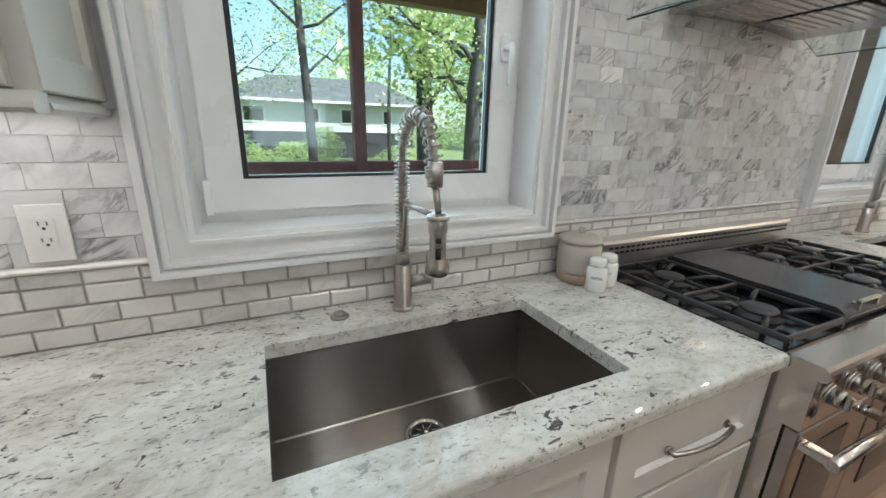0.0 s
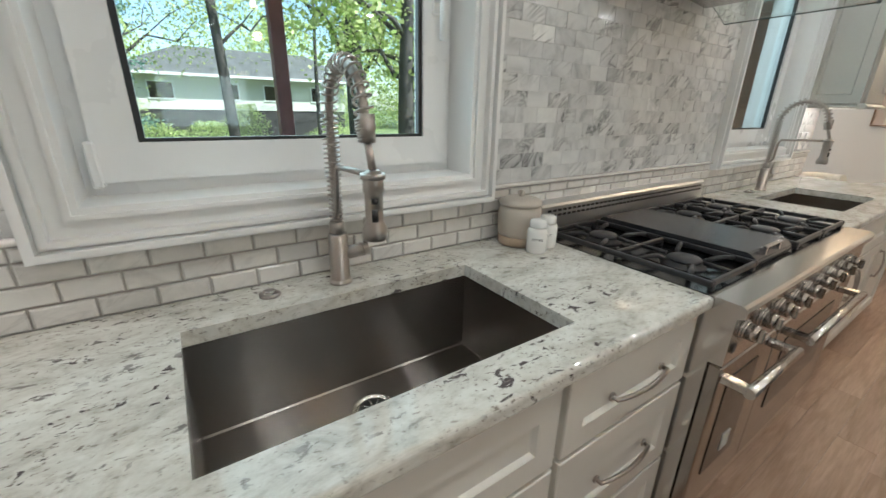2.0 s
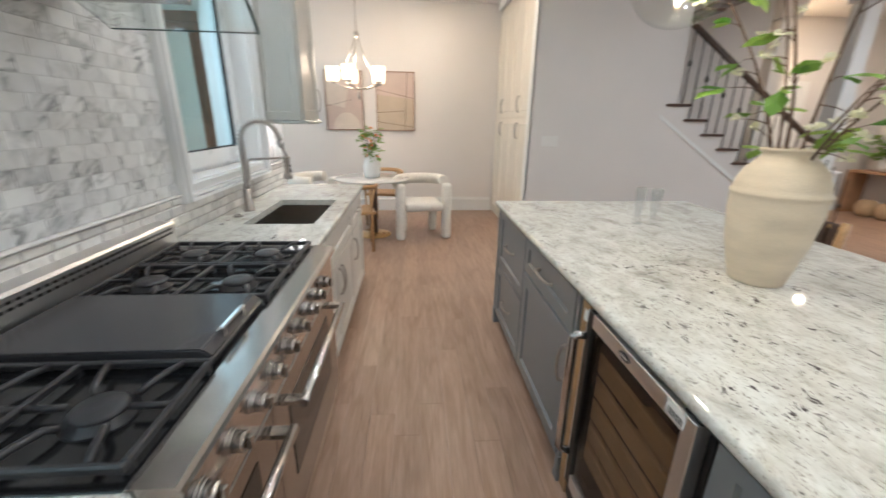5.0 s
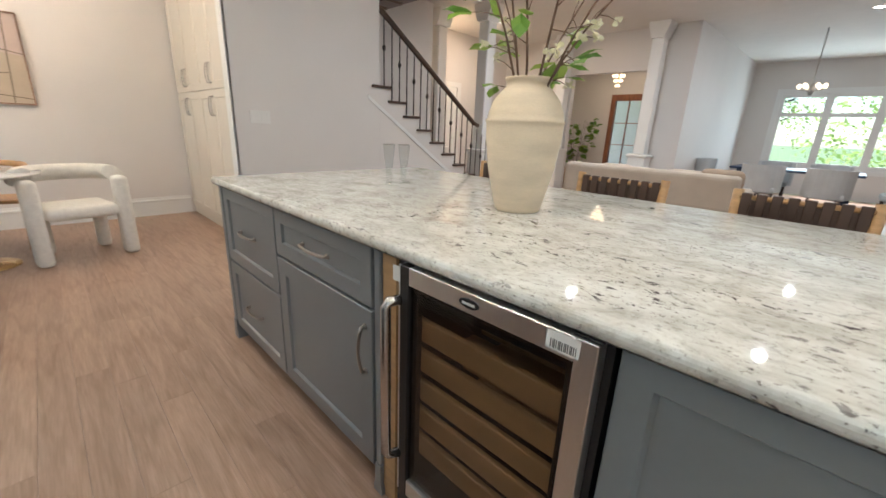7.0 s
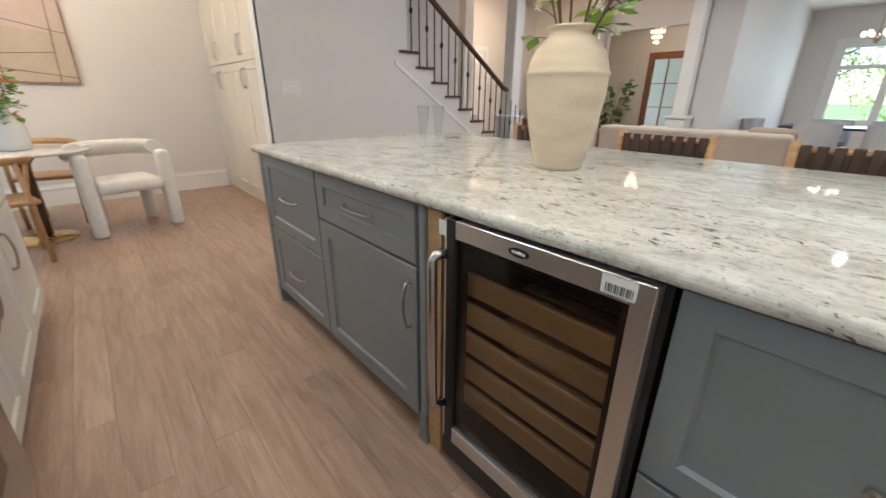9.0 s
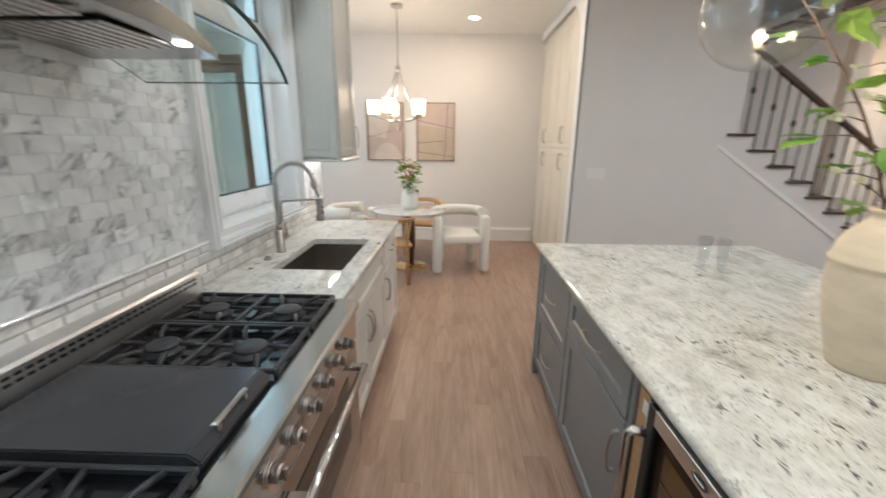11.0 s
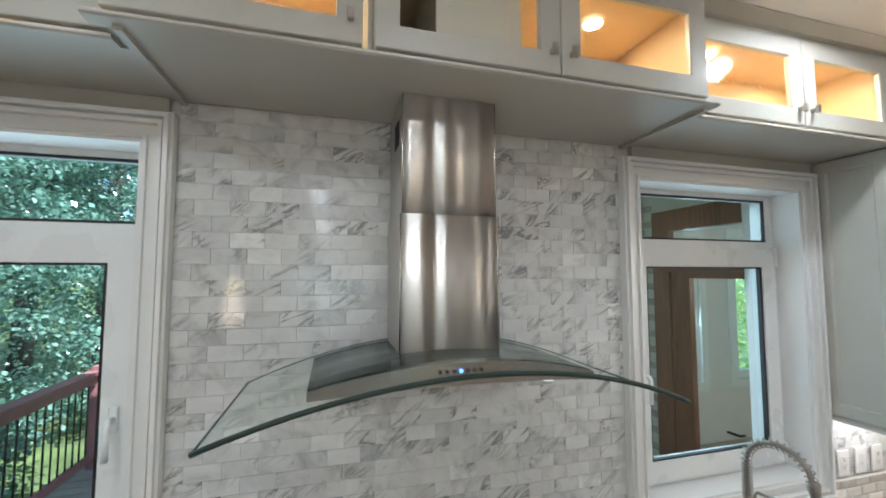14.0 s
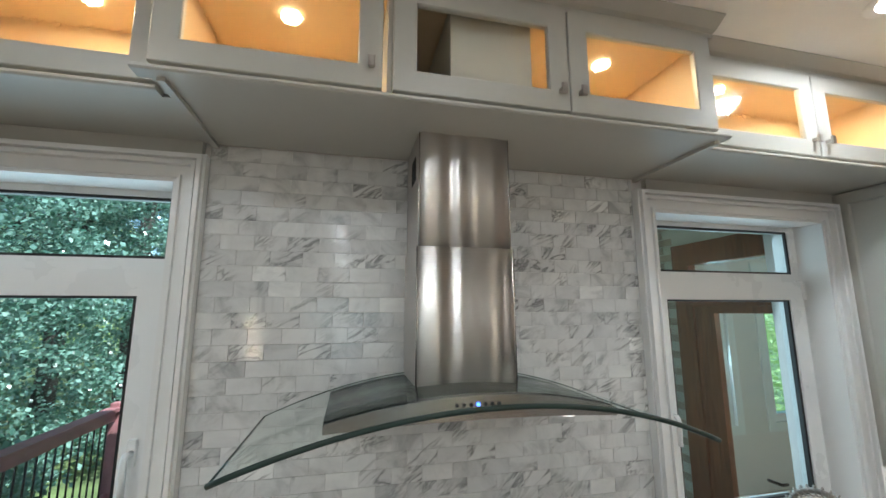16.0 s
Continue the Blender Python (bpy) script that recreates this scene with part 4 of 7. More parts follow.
iron_grate(R0 + 0.018, 1.386)
iron_grate(1.716, 1.990)
iron_grate(1.996, R1 - 0.018)
gc = prism([(0.40, 0.916), (0.40, 0.934), (0.425, 0.954), (0.925, 0.954), (0.94, 0.945), (0.94, 0.916)], "x", 1.398, 1.704)
bmesh.ops.bevel(gc, geom=list(gc.edges), offset=0.004, segments=2, affect="EDGES")
gcover = part("griddle_cover", gc, GRIDDLE, rng, "matte black griddle cover")
bm = boxes((1.47, 1.60, 0.404, 0.418, 0.960, 0.969), bevel=0.003)
for hx in (1.48, 1.59):
    box(bm, hx - 0.006, hx + 0.006, 0.406, 0.424, 0.937, 0.960)
part("handle", bm, CHROME, gcover, "polished steel handle")

# ---- hood ----
HX, HALF = 1.682, 0.580
hood = thing("range_hood", (HX, 0.8, 1.80), "stainless chimney hood with a curved glass canopy", "hood")


def arch(x):
    return 1.874 - 0.37 * (x - HX) ** 2


def lip(x):
    """Front edge of the glass."""
    return 0.446 + 0.065 * ((x - HX) / HALF) ** 2


for name, x0, x1, yf, z0, z1 in (("lower_duct", 1.534, 1.840, 0.776, 1.852, 2.258), ("upper_duct", 1.540, 1.834, 0.782, 2.258, 2.629)):
    n = 48
    front = [(x0 + (x1 - x0) * k / n, yf - 0.004 * math.sin(math.pi * k / n) - 0.0022 * math.sin(3 * math.pi * k / n + 0.6) - 0.0016 * math.sin(6 * math.pi * k / n + 1 + 2 * z0) - 0.0010 * math.sin(10 * math.pi * k / n + 0.4) + 0.0015) for k in range(n + 1)]
    bm = prism(front + [(x1, 1.029), (x0, 1.029)], "z", z0, z1)
    for fc in bm.faces:
        if abs(fc.normal.y) > 0.5:
            fc.smooth = True
    duct = part(name, bm, STEEL_V, hood, "brushed stainless chimney duct")
    for xe in (x0 + 0.0015, x1 - 0.0015):
        part("folded_edge", rod((xe, yf + 0.0005, z0), (xe, yf + 0.0005, z1 - 0.001), 0.0022, 8), CHROME, duct)
bm = bmesh.new()
for k in range(7):
    box(bm, 1.5380, 1.5398, 0.84 + 0.012 * k, 0.846 + 0.012 * k, 2.48, 2.56)
part("vent", bm, BLACK, hood, "dark side vent slots")
n = 36
bm = bmesh.new()
rows = []
for k in range(n + 1):
    x = HX - HALF + 2 * HALF * k / n
    rows.append([bm.verts.new((x, y, arch(x) + dz)) for y, dz in ((lip(x), 0), (1.02, 0), (1.02, -0.008), (lip(x), -0.008))])
for a, b in zip(rows, rows[1:]):
    for j in range(4):
        f = bm.faces.new((a[j], a[(j + 1) % 4], b[(j + 1) % 4], b[j]))
        f.smooth = j in (0, 2)
bm.faces.new(rows[0])
bm.faces.new(rows[-1][::-1])
canopy = part("glass_canopy", bm, CANOPY_GLASS, hood, "curved clear glass canopy")
canopy.visible_shadow = False
xs = [HX - HALF + 2 * HALF * k / 40 for k in range(41)]
part("glass_edge", tube([(x, lip(x) - 0.001, arch(x) - 0.004) for x in xs], 0.0060, 8), GLASS_EDGE, canopy, "dark green glass edge")
for sx in (-1, 1):
    x = HX + sx * HALF
    part("glass_edge", tube([(x, lip(x), arch(x) - 0.004), (x, 1.02, arch(x) - 0.004)], 0.0026, 6), GLASS_EDGE, canopy, "dark green glass edge")
part("glass_edge", tube([(x, 1.02, arch(x) - 0.004) for x in xs], 0.0016, 6), GLASS_EDGE, canopy, "dark green glass edge")


def slab(x0, x1, y_front, y_back, top, bottom, steps=20):
    """A slab whose front follows the glass and whose top follows the arch."""
    bm = bmesh.new()
    rows = []
    for k in range(steps + 1):
        x = x0 + (x1 - x0) * k / steps
        yf = y_front + 0.03 * ((x - HX) / 0.38) ** 2
        rows.append([bm.verts.new(c) for c in ((x, yf, top(x)), (x, y_back, top(x)), (x, y_back, bottom(x)), (x, yf, bottom(x)))])
    for a, b in zip(rows, rows[1:]):
        for j in range(4):
            f = bm.faces.new((a[j], a[(j + 1) % 4], b[(j + 1) % 4], b[j]))
    bm.faces.new(rows[0])
    bm.faces.new(rows[-1][::-1])
    return bm


part("body", slab(HX - 0.385, HX + 0.385, 0.606, 1.028, lambda x: arch(x) - 0.0115, lambda x: 1.806 - 0.02 * ((x - HX) / 0.385) ** 2), HOOD_STEEL, hood)
for name, x0, x1, m, words in (("top_plate", HX - 0.385, 1.533, BLACK_ENAMEL, "smoked black top plate under the glass"), ("top_plate", 1.841, HX + 0.385, BLACK_ENAMEL, "smoked black top plate under the glass"), ("middle_plate", 1.5335, 1.8405, HOOD_STEEL, "brushed middle plate under the duct")):
    part(name, slab(x0, x1, 0.622, 1.02, lambda x: arch(x) - 0.009, lambda x: arch(x) - 0.0112), m, hood, words)
for sx in (-1, 1):
    bm = boxes((HX + sx * 0.15 - 0.13, HX + sx * 0.15 + 0.13, 0.68, 0.98, 1.7945, 1.7985))
    filt = part("filter", bm, STEEL, hood, "stainless baffle filter")
    for k in range(8):
        part("baffle", boxes((HX + sx * 0.15 - 0.12, HX + sx * 0.15 + 0.12, 0.695 + 0.034 * k, 0.707 + 0.034 * k, 1.791, 1.7943)), STEEL, filt)
    part("lamp", lathe([(0.022, 0), (0.022, 0.004), (0.016, 0.0045)], (HX + sx * 0.24, 0.648, 1.7940), 20), HOOD_GLOW, hood, "round lit hood lamp")
    lamp("hood_lamp", "AREA", (HX + sx * 0.24, 0.648, 1.789), 0.35, NEUTRAL, 0.03)
for k in range(7):
    bx = HX - 0.074 + 0.018 * k
    part("button", rod((bx, 0.6025, 1.842), (bx, 0.6058, 1.842), 0.0046, 10), BLUE_LED if k == 3 else BLACK, hood, "blue lit button" if k == 3 else "small dark button")


# ---- upper cabinets ----
def glass_cabinet(x0, x1, yf, doors, label, knob_sides, duct=False):
    z0, z1 = 2.645, 2.985
    c = thing("glass_cabinet", (0.5 * (x0 + x1), 0.9, z0), label, "cabinet", "lit glass-door cabinets above the wall")
    yb, t = WALL_Y - 0.003, 0.018
    part("body", boxes((x0, x1, yf + 0.021, yb, z0 - 0.014, z0), (x0, x1, yf + 0.021, yb, z1, z1 + 0.015), (x0, x0 + t, yf + 0.021, yb, z0, z1), (x1 - t, x1, yf + 0.021, yb, z0, z1)), SAGE, c)
    bm = boxes((x0 + t, x1 - t, yb - 0.012, yb, z0, z1), (x0 + t, x0 + t + 0.004, yf + 0.03, yb - 0.012, z0, z1), (x1 - t - 0.004, x1 - t, yf + 0.03, yb - 0.012, z0, z1),
               (x0 + t + 0.004, x1 - t - 0.004, yf + 0.03, yb - 0.012, z0, z0 + 0.004), (x0 + t + 0.004, x1 - t - 0.004, yf + 0.03, yb - 0.012, z1 - 0.004, z1))
    part("lining", bm, INNER, c, "warm lit maple lining")
    if duct:
        part("duct_box", boxes((1.614, 1.872, yf + 0.06, yb - 0.013, z0 + 0.0045, z1 - 0.0045)), SAGE, c)
        part("divider", boxes((1.425, 1.443, yf + 0.021, yb - 0.013, z0 + 0.0045, z1 - 0.0045)), SAGE, c)
    for k, ((a, b), side) in enumerate(zip(doors, knob_sides)):
        d = part("door", shaker(a, b, z0 + 0.002, z1 - 0.004, yf, -1, 0.062, 0.02, True), SAGE, c)
        g = part("pane", boxes((a + 0.062, b - 0.062, yf + 0.009, yf + 0.013, z0 + 0.064, z1 - 0.066)), SEEDED, d, "seeded glass pane")
        g.visible_shadow = False
        kx = b - 0.030 if side == "r" else a + 0.030
        kz = z0 + 0.062
        bm = boxes((kx - 0.009, kx + 0.009, yf - 0.028, yf - 0.018, kz - 0.016, kz + 0.016), bevel=0.002)
        box(bm, kx - 0.006, kx + 0.006, yf - 0.018, yf, kz - 0.006, kz + 0.006)
        part("knob", bm, NICKEL, d, "square nickel knob")
        px, py = 0.5 * (a + b), 0.5 * (yf + yb)
        if not (duct and k == 1):
            part("puck_lamp", lathe([(0.03, 0), (0.03, 0.006), (0.02, 0.007)], (px, py, z1 - 0.012), 20), PUCK_GLOW, c, "small lit puck lamp")
            lamp("puck_lamp_light", "AREA", (px, py, z1 - 0.014), 4.0, AMBER, 0.05)
    return c


glass_cabinet(0.856, 2.512, 0.612, [(0.866, 1.412), (1.440, 1.965), (1.969, 2.498)], "greige cabinet with three seeded glass doors over the hood", "rrl", True)
glass_cabinet(-0.262, 0.854, 0.705, [(-0.252, 0.298), (0.302, 0.844)], "greige cabinet with lit seeded glass doors over a window", "rl")
glass_cabinet(-1.20, -0.264, 0.705, [(-1.19, -0.734), (-0.730, -0.274)], "greige cabinet with lit seeded glass doors over cabinets", "rl")
glass_cabinet(2.514, 3.604, 0.705, [(2.545, 3.078), (3.084, 3.592)], "greige cabinet with lit seeded glass doors over a window", "rl")
glass_cabinet(3.606, 4.07, 0.705, [(3.620, 4.060)], "greige cabinet with one lit glass door", "l")


def rail_run(x0, x1, yf, name, z0, outline):
    structure(name, prism([(yf + a, z0 + b) for a, b in outline], "x", x0, x1), SAGE, "moulded greige cabinet trim", "trim")


LIGHT_RAIL = [(0.03, 0), (-0.010, 0), (-0.016, 0.004), (-0.016, 0.010), (-0.010, 0.014), (0.03, 0.014)]
CROWN = [(0.045, 0), (0.022, 0), (0.022, 0.014), (0.005, 0.020), (-0.035, 0.046), (-0.035, 0.0495), (0.045, 0.0495)]
for x0, x1, yf in ((-1.20, 0.8555, 0.705), (0.856, 2.5125, 0.612), (2.513, 4.07, 0.705)):
    rail_run(x0 - (0.016 if yf < 0.7 else 0), x1 + (0.016 if yf < 0.7 else 0), yf, "light_rail", 2.6168, LIGHT_RAIL)
    rail_run(x0 - (0.03 if yf < 0.7 else 0), x1 + (0.03 if yf < 0.7 else 0), yf, "crown", CEIL - 0.0497, CROWN)
for dims in ((-1.2, 0.90, 0.74, 1.028, 2.622, 2.6305), (0.903, 2.497, 0.644, 1.028, 2.6185, 2.6305), (2.50, 4.07, 0.74, 1.028, 2.622, 2.6305)):
    structure("soffit_panel", boxes(dims), SAGE, "greige cabinet underside", "trim")
structure("frieze", boxes((-1.2, 0.858, 1.015, 1.0415, 2.5745, 2.6215), (2.553, 3.604, 1.015, 1.0415, 2.5745, 2.6215)), SAGE, "greige filler strip above the window", "trim")
structure("soffit_cleat", boxes((0.885, 0.903, 0.63, 1.028, 2.606, 2.6182), (2.497, 2.515, 0.63, 1.028, 2.606, 2.6182)), SAGE, "greige cleat under the cabinets", "trim")


def wall_cabinet(x0, x1, label, doors, sides, panel_x, panel_s):
    yf, z0, z1 = 0.715, 1.432, 2.6165
    c = thing("wall_cabinet", (0.5 * (x0 + x1), 0.9, z0), label, "cabinet")
    part("body", boxes((x0, x1, yf + 0.021, WALL_Y - 0.004, z0, z1)), SAGE, c)
    for (a, b), s in zip(doors, sides):
        front_with_pull(c, "door", a, b, z0 + 0.004, z1 - 0.006, yf, -1, SAGE, s, length=0.16)
    part("side_panel", shaker(yf + 0.021, 1.012, z0, z1, panel_x, panel_s, 0.05, 0.014, axis="x"), SAGE, c)
    o = [(0.03, 0), (-0.012, 0), (-0.018, 0.006), (-0.016, 0.014), (-0.006, 0.022), (0.0, 0.028), (0.03, 0.028)]
    bm = prism([(yf + a, z0 - 0.0285 + b) for a, b in o], "x", x0 - 0.014, x1 + 0.014)
    for xs, s in ((x0, 1), (x1, -1)):
        prism([(xs + s * a, z0 - 0.0285 + b) for a, b in o], "y", yf + 0.0305, 1.014, bm)
    part("light_rail", bm, SAGE, c)
    lamp("under_cabinet_lamp", "AREA", (0.5 * (x0 + x1), 0.93, z0 - 0.012), 2.2, (1.0, 0.90, 0.82), x1 - x0 - 0.1, None, 0.05)
    return c


wall_cabinet(-1.20, -0.276, "greige shaker wall cabinet beside the window", [(-1.19, -0.74), (-0.736, -0.29)], ("rb", "lb"), -0.262, 1)
wall_cabinet(3.620, 4.07, "greige shaker wall cabinet at the wall's end", [(3.63, 4.06)], ("rb",), 3.606, -1)

# ---- outlets ----
def outlet(x, z, label):
    o = thing("outlet", (x, 1.028, z), label, "outlet")
    part("plate", boxes((x - 0.038, x + 0.038, 1.0215, 1.0285, z - 0.060, z + 0.060), bevel=0.002), CERAMIC, o)
    r = part("receptacle", boxes((x - 0.017, x + 0.017, 1.0195, 1.0213, z - 0.034, z + 0.034)), CERAMIC, o)
    for dz in (-0.017, 0.017):
        bm = boxes((x - 0.008, x - 0.006, 1.0190, 1.0194, z + dz, z + dz + 0.009), (x + 0.005, x + 0.0075, 1.0190, 1.0194, z + dz, z + dz + 0.008))
        rod((x, 1.0190, z + dz - 0.006), (x, 1.0194, z + dz - 0.006), 0.003, 8, bm)
        part("slots", bm, BLACK, r, "dark socket slots")
    return o


outlet(-0.409, 1.176, "white duplex outlet on marble tile")
for k in range(3):
    x = 3.72 + 0.12 * k
    outlet(x, 1.18, "white outlet on marble tile under the cabinet")

# ---- island ----
IX0, IX1, IY0, IY1 = -0.40, 3.288, -2.03, -0.632
FI = -0.660


def island_cabinet(x0, x1, label):
    c = thing("island_cabinet", (0.5 * (x0 + x1), -1.0, 0), label, "cabinet", "blue-grey cabinets of the island")
    part("body", boxes((x0, x1, -1.62, FI - 0.021, 0.10, 0.879)), GREY, c)
    part("toe_kick", boxes((x0, x1, -1.6, FI - 0.08, 0.0, 0.10)), GREY, c)
    return c


c = island_cabinet(2.575, 3.180, "blue-grey island cabinet with two deep drawers")
front_with_pull(c, "drawer", 2.580, 3.215, 0.486, 0.876, FI, 1, GREY, length=0.17)
front_with_pull(c, "drawer", 2.580, 3.215, 0.086, 0.476, FI, 1, GREY, length=0.17)
c = island_cabinet(1.872, 2.573, "blue-grey island cabinet with drawer above a door")
front_with_pull(c, "drawer", 1.888, 2.570, 0.676, 0.876, FI, 1, GREY, length=0.18)
front_with_pull(c, "door", 1.888, 2.570, 0.086, 0.664, FI, 1, GREY, "l", 0.066, 0.16)
c = island_cabinet(0.44, 1.176, "blue-grey island cabinet with two deep drawers")
front_with_pull(c, "drawer", 0.455, 1.172, 0.472, 0.876, FI, 1, GREY, length=0.17)
front_with_pull(c, "drawer", 0.455, 1.172, 0.086, 0.462, FI, 1, GREY, length=0.17)
c = island_cabinet(-0.36, 0.438, "blue-grey island cabinet with paired doors")
front_with_pull(c, "door", -0.35, 0.042, 0.086, 0.876, FI, 1, GREY, "r", length=0.16)
front_with_pull(c, "door", 0.046, 0.435, 0.086, 0.876, FI, 1, GREY, "l", length=0.16)
for name, x0, x1 in (("island_post", 3.220, 3.262), ("island_post", 1.838, 1.868)):
    p = thing(name, (0.5 * (x0 + x1), FI, 0), "blue-grey corner post with a flared foot", "post")
    part("shaft", boxes((x0, x1, FI - 0.07, FI + 0.004, 0.12, 0.8795), bevel=0.004), GREY, p)
    part("foot", prism([(x0 - 0.008, 0), (x1 + 0.008, 0), (x1 + 0.008, 0.02), (x1, 0.05), (x1, 0.119), (x0, 0.119), (x0, 0.05), (x0 - 0.008, 0.02)], "y", FI - 0.072, FI + 0.008), GREY, p)
e = thing("island_end", (3.2, -1.2, 0), "blue-grey framed end panel of the island", "panel")
part("panel", shaker(-1.62, FI - 0.075, 0.10, 0.8795, 3.212, 1, 0.07, 0.03, axis="x"), GREY, e)
part("back_panel", boxes((-0.36, 3.18, -1.645, -1.6205, 0.0, 0.8795)), GREY, e)

fs = thing("filler_strip", (1.806, FI - 0.04, 0), "unpainted tan wood strip beside the wine cooler", "filler strip")
part("strip", boxes((1.776, 1.8365, FI - 0.07, FI - 0.006, 0.0, 0.8795)), WOOD_SHELF, fs)

r = 0.012
top = [(IY0, 0.880), (IY1 - 0.006, 0.880)] + [(IY1 - r + r * math.sin(a), 0.8975 + 0.0175 * math.cos(a)) for a in (math.pi * (1 - k / 8) for k in range(9))] + [(IY0, 0.915)]
ob = part("worktop", prism(top, "x", IX0, IX1), GRANITE)
tagged(ob, "polished speckled white granite island top", "worktop")

# wine cooler
C0, C1 = 1.178, 1.772
w = thing("wine_cooler", (0.5 * (C0 + C1), -0.95, 0), "stainless wine cooler with wooden shelves under the island top", "wine cooler")
part("case", boxes((C0 + 0.006, C0 + 0.026, -1.25, FI - 0.008, 0.02, 0.876), (C1 - 0.026, C1 - 0.006, -1.25, FI - 0.008, 0.02, 0.876), (C0 + 0.026, C1 - 0.026, -1.25, -1.235, 0.02, 0.876),
                   (C0 + 0.026, C1 - 0.026, -1.235, FI - 0.008, 0.02, 0.045), (C0 + 0.026, C1 - 0.026, -1.235, FI - 0.008, 0.835, 0.876)), BLACK, w, "black inner case")
d0, d1, dz0, dz1 = 1.198, 1.722, 0.150, 0.872
door = part("door", ring_frame(d0 + 0.040, d1 - 0.040, dz0 + 0.055, dz1 - 0.048, 0.018, FI - 0.004, FI + 0.012), BLACK, w, "stainless framed glass door")
for sx0, sx1, m in ((d0, d0 + 0.040, COOLER_STEEL), (d1 - 0.040, d1 - 0.0065, BLACK), (d1 - 0.006, d1, COOLER_STEEL)):
    part("stile", boxes((sx0, sx1, FI - 0.006, FI + 0.030, dz0, dz1), bevel=0.002), m, door, "black door stile" if m is BLACK else "brushed stainless door stile")
for sz0, sz1 in ((dz0, dz0 + 0.055), (dz1 - 0.048, dz1)):
    part("rail", boxes((d0 + 0.0402, d1 - 0.0402, FI - 0.006, FI + 0.030, sz0, sz1), bevel=0.002), COOLER_STEEL, door, "brushed stainless door rail")
gp = part("pane", boxes((d0 + 0.040, d1 - 0.040, FI + 0.016, FI + 0.021, dz0 + 0.055, dz1 - 0.048)), TINTED, door, "dark tinted door glass")
gp.visible_shadow = False
hx = d1 + 0.006
part("handle", tube([(hx - 0.012, FI + 0.026, 0.285), (hx, FI + 0.056, 0.288), (hx, FI + 0.066, 0.30), (hx, FI + 0.066, 0.76), (hx, FI + 0.056, 0.772), (hx - 0.012, FI + 0.026, 0.775)], 0.0145, 12), STEEL, door, "brushed steel bar handle")
cx = 0.5 * (d0 + d1) + 0.02
b = part("badge", prism([(cx + 0.028 * math.cos(a), 0.848 + 0.0105 * math.sin(a)) for a in (2 * math.pi * k / 24 for k in range(24))], "y", FI + 0.0302, FI + 0.033), BLACK, door, "black oval badge with pale rim")
part("badge_bar", boxes((cx - 0.018, cx + 0.018, FI + 0.0332, FI + 0.0338, 0.845, 0.851)), LABEL, b)
s = part("paper_sticker", boxes((d0 + 0.03, d0 + 0.095, FI + 0.0303, FI + 0.0309, 0.832, 0.868)), LABEL, door, "white barcode sticker")
bm = bmesh.new()
for k in range(14):
    box(bm, d0 + 0.036 + 0.0037 * k, d0 + 0.0375 + 0.0037 * k + 0.0008 * (k % 3), FI + 0.0310, FI + 0.0313, 0.836, 0.853)
part("barcode", bm, INK, s, "dark barcode stripes")
hz = part("hang_tag", boxes((d1 - 0.010, d1 + 0.018, FI + 0.032, FI + 0.033, 0.825, 0.866)), LABEL, door, "small clear hang tag")
part("hinge", boxes((d0 - 0.004, d0 + 0.05, FI - 0.01, FI + 0.024, dz1 + 0.0005, dz1 + 0.0065), bevel=0.002), BLACK, w)
for k in range(5):
    z = 0.294 + 0.0915 * k
    sh = part("shelf", boxes((d0 + 0.03, d1 - 0.03, FI - 0.024, FI - 0.007, z, z + 0.064), bevel=0.003), WOOD_SHELF, w, "beech shelf front")
    bm = bmesh.new()
    for j in range(5):
        box(bm, d0 + 0.04, d1 - 0.04, FI - 0.24 - 0.08 * j, FI - 0.20 - 0.08 * j, z + 0.01, z + 0.022)
    tagged(part("slats", bm, WOOD_SHELF, sh), "", "", "", "stuff")
part("control_strip", boxes((d0 + 0.03, d1 - 0.03, FI - 0.05, FI - 0.02, 0.770, 0.815)), BLACK_ENAMEL, w)
part("kick_grille", boxes((C0 + 0.02, C1 - 0.02, FI - 0.03, FI - 0.006, 0.02, 0.145)), BLACK, w)

# vase with branches
vx, vy, vz = 1.845, -1.305, 0.915
v = thing("clay_vase", (vx, vy, vz), "large sand-coloured clay vase on the island", "vase")
prof = [(0.094, 0.0), (0.100, 0.004), (0.112, 0.05), (0.135, 0.13), (0.152, 0.22), (0.161, 0.30), (0.162, 0.338), (0.167, 0.343), (0.167, 0.350), (0.161, 0.356), (0.154, 0.385), (0.136, 0.425), (0.108, 0.456), (0.090, 0.472), (0.087, 0.482), (0.091, 0.492), (0.098, 0.497), (0.097, 0.504), (0.086, 0.505), (0.078, 0.49), (0.078, 0.46)]
scale_v, scale_h = 0.85, 0.93
fine = []
for (r0, h0), (r1, h1) in zip(prof, prof[1:]):
    k = max(1, int(abs(h1 - h0) / 0.012))
    for j in range(k):
        f = j / k
        h = h0 + (h1 - h0) * f
        rib = 0.0012 * math.sin(h * 420) if 0.04 < h < 0.32 else 0
        fine.append(((r0 + (r1 - r0) * f + rib) * scale_v, h * scale_h))
fine.append((prof[-1][0] * scale_v, prof[-1][1] * scale_h))
part("body", lathe(fine, (vx, vy, vz), 48, caps=True), CLAY, v)


